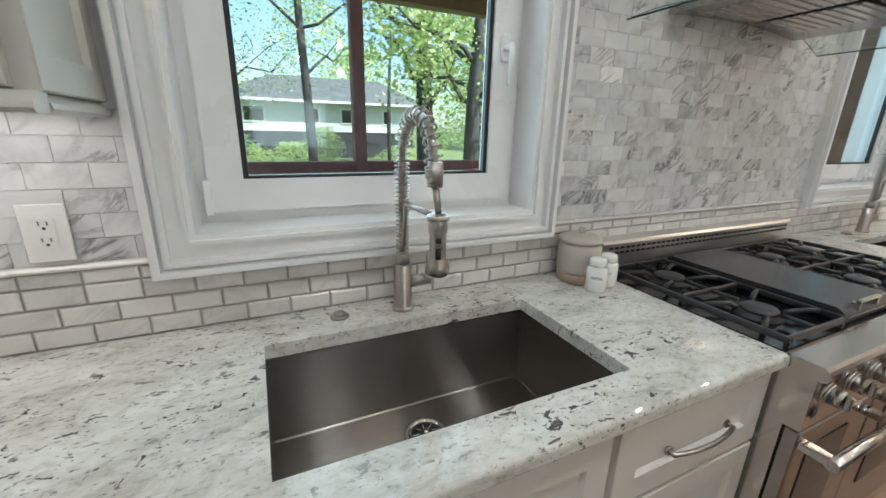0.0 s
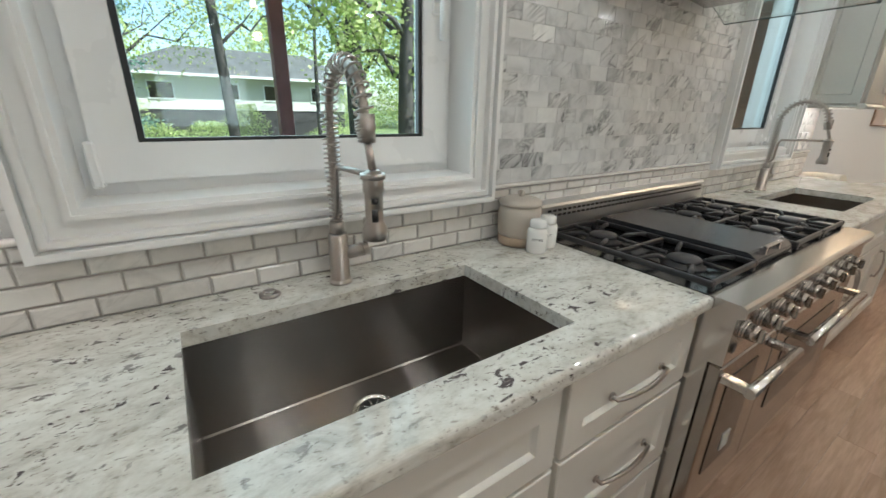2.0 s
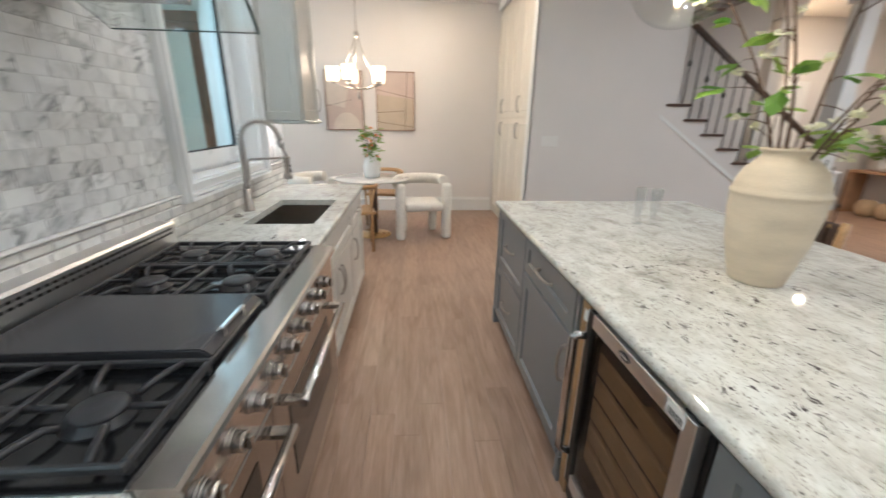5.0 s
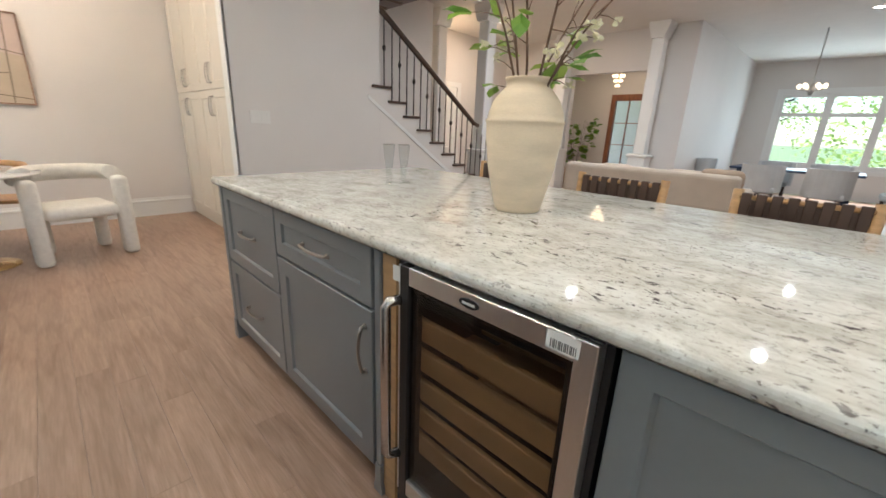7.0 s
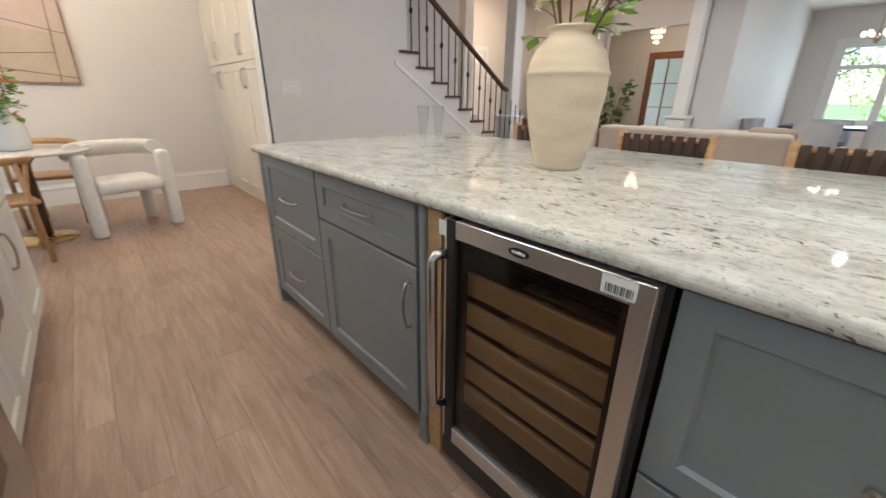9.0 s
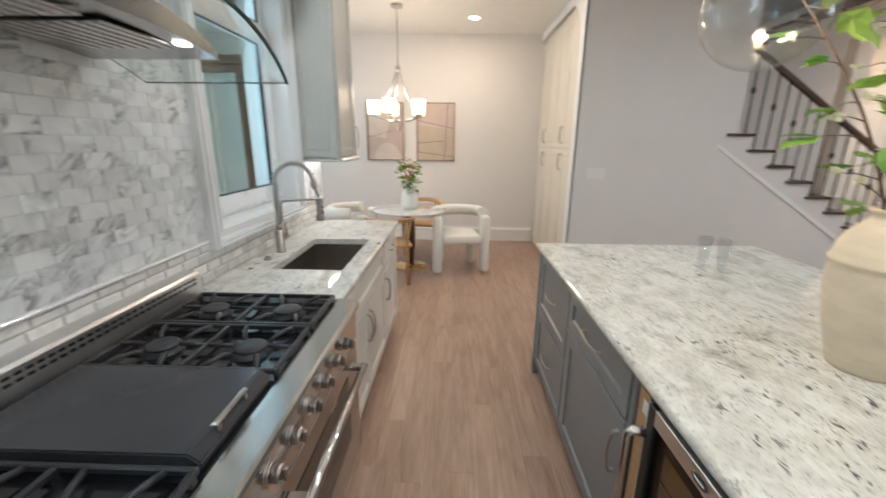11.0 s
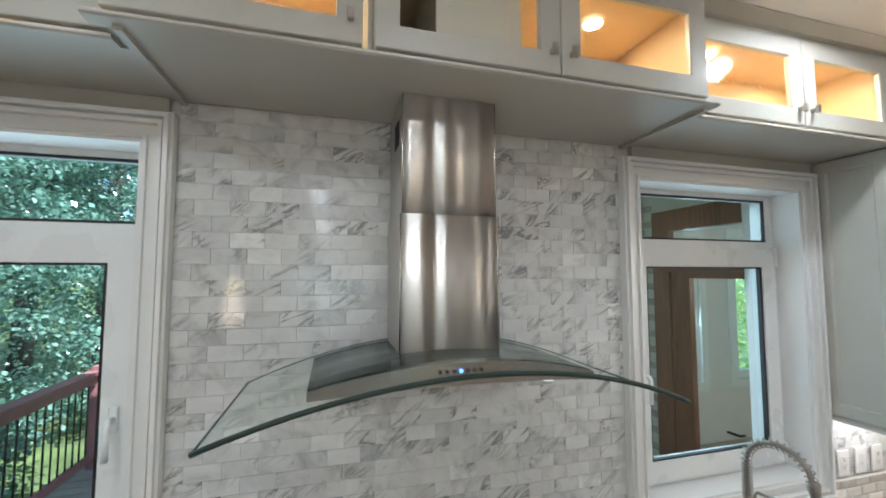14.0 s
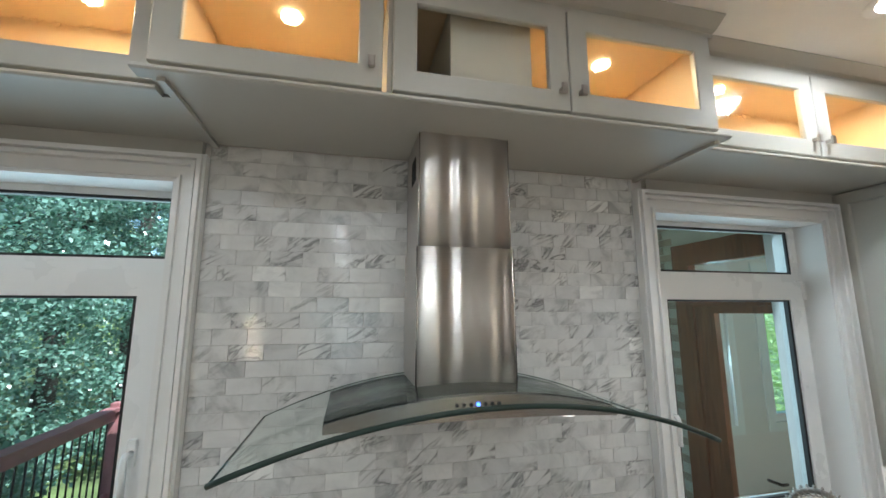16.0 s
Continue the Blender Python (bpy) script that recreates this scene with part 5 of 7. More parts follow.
def leaf(bm, p, d, up, size, wide=0.5):
    d = d.normalized()
    side = d.cross(up)
    side = side.normalized() if side.length > 1e-4 else d.orthogonal().normalized()
    nrm = side.cross(d)
    q = [p, p + d * size * 0.35 + side * size * wide * 0.5 - nrm * size * 0.03, p + d * size * 0.75 + side * size * wide * 0.38, p + d * size - nrm * size * 0.12,
         p + d * size * 0.75 - side * size * wide * 0.38, p + d * size * 0.35 - side * size * wide * 0.5 - nrm * size * 0.03, p + d * size * 0.5 + nrm * size * 0.06]
    vs = [bm.verts.new(c) for c in q]
    for a, b_ in ((0, 1), (1, 2), (2, 3), (3, 4), (4, 5), (5, 0)):
        bm.faces.new((vs[a], vs[b_], vs[6]))


def petal_ball(bm, p, r, rng_):
    for _ in range(7):
        d = Vector((rng_.uniform(-1, 1), rng_.uniform(-1, 1), rng_.uniform(-0.3, 1)))
        leaf(bm, p, d, Vector((rng_.uniform(-1, 1), rng_.uniform(-1, 1), 1)), r, 0.9)


def spray(place, count, tall, spread, seed, name, label, leaf_size, flowers, bend=1.0, parent_mat=TWIG, flower_mat=None, flower_r=0.022):
    r_ = random.Random(seed)
    t = thing(name, place, label, "branches")
    o = Vector(place)
    twigs, leaves, blooms = bmesh.new(), bmesh.new(), bmesh.new()
    for k in range(count):
        a = 2 * math.pi * (k + 0.5 * r_.random()) / count
        reach = spread * (0.35 + 0.65 * r_.random())
        top_ = tall * (0.6 + 0.4 * r_.random())
        pts = []
        for j in range(9):
            f = j / 8
            pts.append(o + Vector((math.cos(a) * reach * f ** 1.5 + 0.012 * math.sin(5 * f + k), math.sin(a) * reach * f ** 1.5 + 0.012 * math.cos(6 * f + k), -0.25 * (1 - f) * (leaf_size > 0.05) + top_ * f * (1 - 0.10 * bend * f))))
        tube(pts, 0.0052 if leaf_size > 0.05 else 0.003, 6, twigs, 0.0018)
        for j in range(3, 9):
            for _ in range(3 if j < 8 else 4):
                base_p = pts[j].lerp(pts[j - 1], r_.random())
                out = Vector((math.cos(a) + r_.uniform(-1.2, 1.2), math.sin(a) + r_.uniform(-1.2, 1.2), r_.uniform(-0.4, 0.7))).normalized()
                tip = base_p + out * r_.uniform(0.03, 0.10) * (leaf_size / 0.07)
                if r_.random() < 0.72:
                    tube([base_p, base_p.lerp(tip, 0.5) + Vector((0, 0, 0.006)), tip], 0.0022, 5, twigs, 0.001)
                    if r_.random() < flowers and flower_mat:
                        petal_ball(blooms, tip, flower_r, r_)
                    else:
                        for _ in range(2):
                            leaf(leaves, tip, out + Vector((r_.uniform(-0.7, 0.7), r_.uniform(-0.7, 0.7), r_.uniform(-0.6, 0.3))), Vector((r_.uniform(-0.4, 0.4), r_.uniform(-0.4, 0.4), 1)), leaf_size * r_.uniform(0.6, 1.2), 0.72)
    part("twig", twigs, parent_mat, t)
    part("foliage", leaves, LEAF_STEM, t)
    if flower_mat:
        part("blossom", blooms, flower_mat, t)
    else:
        blooms.free()
    return t


spray((vx, vy, vz + 0.47), 8, 0.95, 0.60, 7, "branches", "leafy branches with small cream blossoms in a vase", 0.088, 0.5, 1.0, TWIG, BLOSSOM, 0.024)

# two champagne flutes
for gx, gy in ((2.665, -1.312), (2.625, -1.378)):
    g = thing("flute_glass", (gx, gy, 0.915), "tall clear flared drinking glass on the island", "glass", "pair of glasses")
    part("bowl", lathe([(0.030, 0), (0.030, 0.004), (0.016, 0.012), (0.014, 0.04), (0.020, 0.10), (0.031, 0.20), (0.029, 0.20), (0.018, 0.10), (0.011, 0.045), (0.004, 0.04)], (gx, gy, 0.915), 28), FLUTE_GLASS, g)
    part("rim", lathe([(0.0312, 0.1975), (0.0318, 0.2005), (0.0285, 0.2005), (0.0288, 0.1975)], (gx, gy, 0.915), 28, caps=False), NICKEL, g, "thin silver rim")


# ---- counter stools ----
def stool(place):
    x, y = place
    s = thing("counter_stool", (x, y, 0), "oak counter stool with woven brown leather back", "stool", "stools along the island")
    for sx in (-1, 1):
        part("leg", tube([(x + sx * 0.22, y + 0.20, 0), (x + sx * 0.20, y + 0.19, 0.64)], 0.020, 10), WOOD, s)
        part("leg", tube([(x + sx * 0.22, y - 0.22, 0), (x + sx * 0.205, y - 0.20, 0.64), (x + sx * 0.215, y - 0.24, 1.005)], 0.021, 10), WOOD, s)
        part("stretcher", rod((x + sx * 0.215, y + 0.195, 0.22), (x + sx * 0.215, y - 0.212, 0.22), 0.012, 8), WOOD, s)
    part("seat", boxes((x - 0.23, x + 0.23, y - 0.21, y + 0.21, 0.64, 0.69), bevel=0.012, seg=2), LEATHER, s, "woven brown leather seat")
    part("footrest", rod((x - 0.21, y + 0.196, 0.25), (x + 0.21, y + 0.196, 0.25), 0.012, 8), WOOD, s)
    back = part("backrest", boxes((x - 0.195, x + 0.195, y - 0.232, y - 0.224, 0.80, 0.985)), LEATHER, s, "woven brown leather back")
    for k in range(8):
        u = x - 0.18 + 0.0515 * k
        part("strap", boxes((u - 0.018, u + 0.018, y - 0.240, y - 0.214, 0.795, 0.993), bevel=0.003), LEATHER, back)
    part("top_rail", rod((x - 0.205, y - 0.228, 0.975), (x + 0.205, y - 0.228, 0.975), 0.011, 10), WOOD, s)
    return s


first = stool((1.80, -1.92))
copy_thing(first, pose(1.077, -1.92, 0))
copy_thing(first, pose(2.52, -1.93, 0))
copy_thing(first, pose(0.36, -1.92, 0))

# ---- bubble pendants over the island ----
def pendant(x, y, zb):
    p = thing("globe_pendant", (x, y, CEIL), "clear glass globe pendant with a lit bulb", "pendant lamp", "pendants over the island")
    r = 0.145
    prof = [(r * math.sin(a) + 0.0005, zb + r - r * math.cos(a)) for a in (math.pi * k / 18 * 0.93 for k in range(19))]
    globe = part("globe", lathe(prof, (x, y, 0), 32, caps=False), GLOBE_GLASS, p, "clear glass globe")
    globe.visible_shadow = False
    top_ = prof[-1][1]
    part("cap", lathe([(0.036, top_ - 0.006), (0.036, top_ + 0.03), (0.012, top_ + 0.045)], (x, y, 0), 20), BRASS, p)
    part("stem", rod((x, y, top_ + 0.04), (x, y, CEIL - 0.02), 0.006, 8), BRASS, p)
    part("canopy", lathe([(0.06, CEIL - 0.025), (0.06, CEIL - 0.001)], (x, y, 0), 24), BRASS, p)
    part("bulb", lathe([(0.012, top_ - 0.01), (0.017, top_ - 0.045), (0.018, top_ - 0.06), (0.011, top_ - 0.078), (0.002, top_ - 0.082)], (x, y, 0), 16), BULB_GLOW, p, "lit bulb")
    lamp("pendant_light", "POINT", (x, y, zb + 0.05), 5, WARM, 0.03)
    return p


pendant(1.92, -0.87, 1.735)
pendant(0.62, -0.87, 1.735)

# ---- pantry ----
pan = thing("pantry_cabinet", (6.1, -1.6, 0), "tall cream pantry cabinet with eight shaker doors", "cabinet")
part("body", boxes((5.152, 7.048, -1.945, -1.372, 0.0, 2.96)), PANTRY, pan)
xs = [5.20 + k * 0.4575 for k in range(5)]
for k in range(4):
    side = "r" if k % 2 == 0 else "l"
    front_with_pull(pan, "door", xs[k] + 0.002, xs[k + 1] - 0.002, 0.10, 1.478, -1.35, 1, PANTRY, side, 0.07, 0.18)
    front_with_pull(pan, "door", xs[k] + 0.002, xs[k + 1] - 0.002, 1.490, 2.90, -1.35, 1, PANTRY, side + "b", 0.07, 0.18)
n = 10
o = [(5.03, 0.0), (5.145, 0.0), (5.145, 2.50)] + [(5.145 + 0.45 * (1 - math.cos(a)), 2.50 + 0.45 * math.sin(a)) for a in (math.pi / 2 * k / n for k in range(1, n + 1))] + [(7.048, 2.95), (7.048, CEIL - 0.001), (5.03, CEIL - 0.001)]
structure("pantry_surround", prism(o, "y", -1.345, -1.318), TRIM, "white surround with an arched corner", "trim")

# ---- switch plate ----
sw = thing("switch_plate", (5.027, -1.57, 1.235), "white four-gang switch plate on the wall", "switch")
part("plate", boxes((5.022, 5.0285, -1.665, -1.475, 1.180, 1.295), bevel=0.002), CERAMIC, sw)
for k in range(4):
    y = -1.64 + 0.0465 * k
    part("rocker", boxes((5.018, 5.0218, y - 0.015, y + 0.015, 1.205, 1.27), bevel=0.001), CERAMIC, sw)

# ---- dining nook ----
TX, TY = 5.62, 0.46
t = thing("round_table", (TX, TY, 0), "small round marble table on a brass pedestal", "table")
part("tabletop", lathe([(0.02, 0.715), (0.42, 0.715), (0.455, 0.722), (0.46, 0.731), (0.455, 0.740), (0.02, 0.742)], (TX, TY, 0), 56), MARBLE_TABLE, t, "white marble round top")
part("pedestal", lathe([(0.045, 0.03), (0.045, 0.40), (0.05, 0.62), (0.12, 0.714)], (TX, TY, 0), 28), DARKWOOD, t, "dark turned pedestal")
part("base", lathe([(0.215, 0), (0.215, 0.008), (0.20, 0.016), (0.06, 0.030), (0.04, 0.032)], (TX, TY, 0), 40), BRASS, t, "satin brass disc base")
vs = thing("table_vase", (TX, TY, 0.742), "white ceramic bottle vase on the round table", "vase")
part("body", lathe([(0.075, 0), (0.098, 0.01), (0.106, 0.06), (0.105, 0.16), (0.09, 0.215), (0.055, 0.25), (0.042, 0.28), (0.044, 0.335), (0.048, 0.34), (0.036, 0.34), (0.034, 0.30)], (TX, TY, 0.742), 36), CERAMIC, vs)
spray((TX, TY, 1.07), 8, 0.30, 0.11, 11, "bouquet", "green bouquet with orange flowers in a vase", 0.06, 0.2, 1.0, TWIG, FLOWER, 0.028)


def boucle_chair(place, turn):
    x, y = place
    c = thing("boucle_chair", (x, y, 0), "chunky white boucle armchair with rounded back", "chair", "chairs round the table")

    def soft(bm):
        for f in bm.faces:
            f.smooth = True
        return bm
    part("seat", soft(boxes((x - 0.24, x + 0.24, y - 0.22, y + 0.25, 0.36, 0.47), bevel=0.045, seg=3)), BOUCLE, c)
    pts = []
    for k in range(19):
        a = math.pi * (-0.08 + 1.16 * k / 18)
        pts.append((x + 0.30 * math.cos(a), y - 0.02 - 0.27 * math.sin(a), 0.705))
    part("backrest", tube(pts, 0.062, 14, None, None, 1.35), BOUCLE, c)
    for sx in (-1, 1):
        part("leg", soft(boxes((x + sx * 0.29 - 0.055, x + sx * 0.29 + 0.055, y + 0.10, y + 0.24, 0.0, 0.70), bevel=0.04, seg=3)), BOUCLE, c)
        part("leg", soft(boxes((x + sx * 0.20 - 0.05, x + sx * 0.20 + 0.05, y - 0.28, y - 0.17, 0.0, 0.40), bevel=0.04, seg=3)), BOUCLE, c)
    c.rotation_euler = (0, 0, turn)
    return c


a = boucle_chair((5.57, -0.15), radians(100))
b = copy_thing(a, pose(5.66, 1.18, 0, 0, 0, 178))


def wood_chair(place, turn):
    x, y = place
    c = thing("wooden_chair", (x, y, 0), "honey oak chair with a curved wrap-round back rail", "chair", "chairs round the table")
    part("seat", boxes((x - 0.22, x + 0.22, y - 0.20, y + 0.22, 0.43, 0.46), bevel=0.01, seg=2), WOOD, c)
    pts = [(x + 0.255 * math.cos(a), y - 0.255 * math.sin(a), 0.72 + 0.02 * math.sin(a)) for a in (math.pi * (-0.05 + 1.1 * k / 20) for k in range(21))]
    part("backrest", tube(pts, 0.030, 10, None, None, 0.6), WOOD, c)
    for sx in (-1, 1):
        part("leg", tube([(x + sx * 0.21, y + 0.19, 0), (x + sx * 0.22, y + 0.18, 0.44), (x + sx * 0.25, y + 0.03, 0.72)], 0.017, 10), WOOD, c)
        part("leg", tube([(x + sx * 0.17, y - 0.20, 0), (x + sx * 0.17, y - 0.18, 0.44), (x + sx * 0.15, y - 0.205, 0.73)], 0.017, 10), WOOD, c)
    c.rotation_euler = (0, 0, turn)
    return c


w1 = wood_chair((6.22, 0.36), radians(80))
copy_thing(w1, pose(5.05, 0.62, 0, 0, 0, -75))


# paintings
def painting(y0, y1, z0, z1, label, shapes, canvas):
    p = thing("painting", (7.045, 0.5 * (y0 + y1), z0), label, "painting", "pair of abstract paintings")
    bm = ring_frame(y0, y1, z0, z1, 0.014, 7.010, 7.0495, None, "x")
    part("picture_frame", bm, FRAME_WOOD, p, "thin bronze frame")
    cv = part("canvas", boxes((7.026, 7.049, y0 + 0.014, y1 - 0.014, z0 + 0.014, z1 - 0.014)), canvas, p)
    for k, (pts, m) in enumerate(shapes):
        d = 7.0255 - 0.0006 * k
        part("brush_shape", prism([(y1 - 0.014 - u * (y1 - y0 - 0.028), z0 + 0.014 + v * (z1 - z0 - 0.028)) for u, v in pts], "x", d - 0.0005, d), m, cv)
    return p


def line(u0, v0, u1, v1, w=0.006):
    return [(u0, v0), (u1, v1), (u1, v1 + w), (u0, v0 + w)]


arc = [(0.15, 0.0)] + [(0.55 - 0.38 * math.cos(a), 0.02 + 0.28 * math.sin(a)) for a in (math.pi * k / 12 for k in range(13))] + [(0.93, 0.0)]
painting(0.700, 1.262, 1.262, 2.112, "abstract dusty pink painting in a thin frame", [([(0, 0.45), (0.5, 0.38), (0.75, 1), (0, 1)], ART_PALE), (arc, ART_PALE), (line(0.02, 0.40, 0.7, 0.52), ART_LINE)], ART_PINK)
painting(-0.078, 0.500, 1.262, 2.112, "abstract tan line painting in a thin frame", [([(0, 0.62), (1, 0.55), (1, 1), (0, 1)], ART_PINK), (line(0.0, 0.70, 1.0, 0.56, 0.009), ART_LINE), (line(0.0, 0.30, 0.75, 0.34, 0.009), ART_LINE), (line(0.0, 0.14, 1.0, 0.05, 0.009), ART_LINE), ([(0.74, 0.0), (0.755, 0.0), (0.835, 1.0), (0.82, 1.0)], ART_LINE)], ART_TAN)

# chandelier
cx, cy = 5.80, 0.60
ch = thing("chandelier", (cx, cy, CEIL), "nickel chandelier with five lit frosted glass shades", "chandelier")
part("canopy", lathe([(0.065, CEIL - 0.03), (0.065, CEIL - 0.001)], (cx, cy, 0), 24), NICKEL, ch)
part("stem", rod((cx, cy, 2.36), (cx, cy, CEIL - 0.03), 0.008, 10), NICKEL, ch)
part("hub", lathe([(0.012, 2.34), (0.03, 2.36), (0.03, 2.39), (0.012, 2.41)], (cx, cy, 0), 20), NICKEL, ch)
part("finial", lathe([(0.004, 1.66), (0.022, 1.69), (0.022, 1.72), (0.008, 1.75), (0.008, 1.80)], (cx, cy, 0), 16), NICKEL, ch)
for k in range(5):
    a = 2 * math.pi * k / 5 + 0.4
    px, py = cx + 0.30 * math.cos(a), cy + 0.30 * math.sin(a)
    part("strap", tube([(cx + 0.01 * math.cos(a), cy + 0.01 * math.sin(a), 2.36), (cx + 0.12 * math.cos(a), cy + 0.12 * math.sin(a), 2.10), (cx + 0.26 * math.cos(a), cy + 0.26 * math.sin(a), 1.86)], 0.007, 8), NICKEL, ch)
    arm = part("arm", tube([(cx, cy, 1.78), (cx + 0.14 * math.cos(a), cy + 0.14 * math.sin(a), 1.79), (px, py, 1.84)], 0.008, 8), NICKEL, ch)
    part("cup", lathe([(0.02, 1.835), (0.045, 1.845), (0.045, 1.858)], (px, py, 0), 20), NICKEL, arm)
    part("shade", lathe([(0.055, 1.860), (0.072, 1.866), (0.076, 1.93), (0.076, 2.02), (0.070, 2.02), (0.068, 1.87)], (px, py, 0), 28), SHADE_GLOW, ch, "lit frosted glass shade")
lamp("chandelier_light", "POINT", (cx, cy, 2.06), 38, WARM, 0.12)

# recessed lamps
for k, (dx, dy, power, tone) in enumerate(DOWNLIGHTS):
    d = thing("recessed_light", (dx, dy, CEIL), "round white recessed ceiling light switched on", "ceiling light", "recessed ceiling lights")
    part("trim_ring", lathe([(0.058, -0.002), (0.082, -0.005), (0.088, -0.0005)], (dx, dy, CEIL), 32, caps=False), CEIL_PAINT, d)
    part("lens", lathe([(0.058, -0.0025), (0.056, -0.0045)], (dx, dy, CEIL), 28), LAMP_GLOW, d, "glowing white lens")

# nook window and porch door
def simple_window(name, axis, a0, a1, z0, z1, face, panes, label, material=TRIM, depth=0.12, sgn=1, bars=False):
    w = thing(name, ((face, 0.5 * (a0 + a1), z0) if axis == "y" else (0.5 * (a0 + a1), face, z0)), label, "window", "", "structure")

    def put(bm, u0, u1, t0, t1, c0, c1):
        box(bm, u0, u1, t0, t1, c0, c1) if axis == "x" else box(bm, t0, t1, u0, u1, c0, c1)
    step = (a1 - a0) / panes
    for k in range(panes):
        u0, u1 = a0 + k * step, a0 + (k + 1) * step
        bm = bmesh.new()
        for b0, b1, c0, c1 in ((u0, u0 + 0.07, z0, z1), (u1 - 0.07, u1, z0, z1), (u0 + 0.07, u1 - 0.07, z0, z0 + 0.09), (u0 + 0.07, u1 - 0.07, z1 - 0.07, z1), (u0 + 0.07, u1 - 0.07, z1 - 0.50, z1 - 0.42)):
            put(bm, b0, b1, face + 0.02, face + depth - 0.01, c0, c1)
        part("window_frame", bm, material, w)
        bm = bmesh.new()
        put(bm, u0 + 0.07, u1 - 0.07, face + 0.055, face + 0.061, z0 + 0.09, z1 - 0.50)
        put(bm, u0 + 0.07, u1 - 0.07, face + 0.055, face + 0.061, z1 - 0.42, z1 - 0.07)
        p = part("pane", bm, GLASS_PANE, w)
        p.visible_shadow = False
    bm = bmesh.new()
    f0, f1 = (face - 0.02, face - 0.001) if sgn > 0 else (face + depth + 0.001, face + depth + 0.02)
    for b0, b1, c0, c1 in ((a0 - 0.10, a0, z0 - 0.1, z1 + 0.12), (a1, a1 + 0.10, z0 - 0.1, z1 + 0.12), (a0, a1, z1, z1 + 0.12), (a0, a1, z0 - 0.1, z0)):
        put(bm, b0, b1, f0, f1, c0, c1)
    part("casing", bm, material, w)
    return w


simple_window("window_nook", "x", 4.3, 5.78, 0.75, 2.55, 3.6, 2, "white window of the dining nook with two lights")
simple_window("window_nook_narrow", "x", 6.34, 6.95, 0.75, 2.55, 3.6, 1, "narrow white window of the dining nook")
simple_window("window_far", "x", -0.12, 2.52, 0.68, 2.32, -13.12, 3, "three tall white windows in the far wall", TRIM, 0.12, -1)

# wall of the nook towards the porch
structure("wall_porch", wall_with_holes("y", (1.30, 3.6), (0, CEIL), [(1.46, 2.25, 0.06, 2.43)], 4.03, 4.12), WHITE_WALL, "white wall of the dining nook", "wall")
pd = thing("porch_door", (4.06, 1.91, 0.06), "mahogany glazed porch door with transom", "door", "", "structure")
bm = boxes((3.965, 4.029, 2.25, 2.41, 0.0, 2.60), (3.965, 4.029, 1.335, 1.46, 0.0, 2.60), (3.965, 4.029, 1.46, 2.25, 2.43, 2.60), (3.965, 4.06, 1.46, 2.25, 2.10, 2.17))
part("door_frame", bm, MAHOGANY, pd, "mahogany casing")
bm = boxes((3.985, 4.03, 2.08, 2.249, 0.06, 2.099), (3.985, 4.03, 1.461, 1.60, 0.06, 2.099), (3.985, 4.03, 1.60, 2.08, 0.06, 0.75), (3.985, 4.03, 1.60, 2.08, 2.05, 2.099))
leafd = part("door_leaf", bm, MAHOGANY, pd)
for z0, z1, y0, y1 in ((0.75, 2.05, 1.60, 2.08), (2.17, 2.43, 1.46, 2.25)):
    p = part("pane", boxes((4.002, 4.008, y0, y1, z0, z1)), GLASS_PANE, pd)
    p.visible_shadow = False
part("handle", tube([(3.985, 1.70, 1.02), (3.94, 1.70, 1.02), (3.935, 1.78, 1.02)], 0.009, 8), IRON, leafd, "dark lever handle")

# ---- stairs ----
SX0, SX1, RISE, RUN, Y0 = 5.03, 6.08, 0.157, 0.2312, -2.884
st = thing("staircase", (5.5, -4.2, 0), "staircase with dark treads and iron balusters", "stairs", "", "structure")
steps = []
zt = 1.655
for k in range(11):
    z = zt - RISE * k
    y = Y0 - RUN * k
    steps.append((y, z))
outline = [(-2.962, 0.001), (-2.962, 1.60 - 0.03)]
for y, z in steps:
    outline += [(y + 0.0, z - 0.028), (y - RUN + 0.03, z - 0.028)]
outline += [(steps[-1][0] - RUN + 0.03, 0.001)]
part("stringer_wall", prism(outline, "x", SX0 + 0.002, SX1), WHITE_WALL, st, "white wall under the stairs")
skirt = [(-2.79, 1.545), (-2.79, 1.50), (-5.05, -0.04 + 0.03), (-5.05, 0.05)]
part("skirt_trim", prism(skirt, "x", SX0 - 0.012, SX0 + 0.0015), TRIM, st, "white sloping trim")
for y, z in steps:
    part("tread", boxes((SX0 - 0.03, SX1, y - RUN - 0.002, y + 0.035, z - 0.0275, z), bevel=0.006), DARKWOOD, st, "dark stained tread")
RX = SX0 + 0.045
for k, (y, z) in enumerate(steps):
    for j in range(2):
        yy = y - RUN * (0.25 + 0.5 * j)
        top_ = 0.84 + z - RISE * (0.25 + 0.5 * j) + 0.02
        bm = rod((RX, yy, z), (RX, yy, top_), 0.0075, 6)
        if j == 1:
            lathe([(0.008, 0), (0.02, 0.02), (0.02, 0.05), (0.008, 0.07)], (RX, yy, z + 0.38), 8, bm)
        part("baluster", bm, IRON, st, "dark iron baluster")
part("handrail", tube([(RX, -2.90, zt + 0.87), (RX, -4.70, zt + 0.87 - 1.80 * RISE / RUN), (RX, -4.80, zt + 0.86 - 1.84 * RISE / RUN)], 0.032, 10), DARKWOOD, st, "dark wooden handrail")
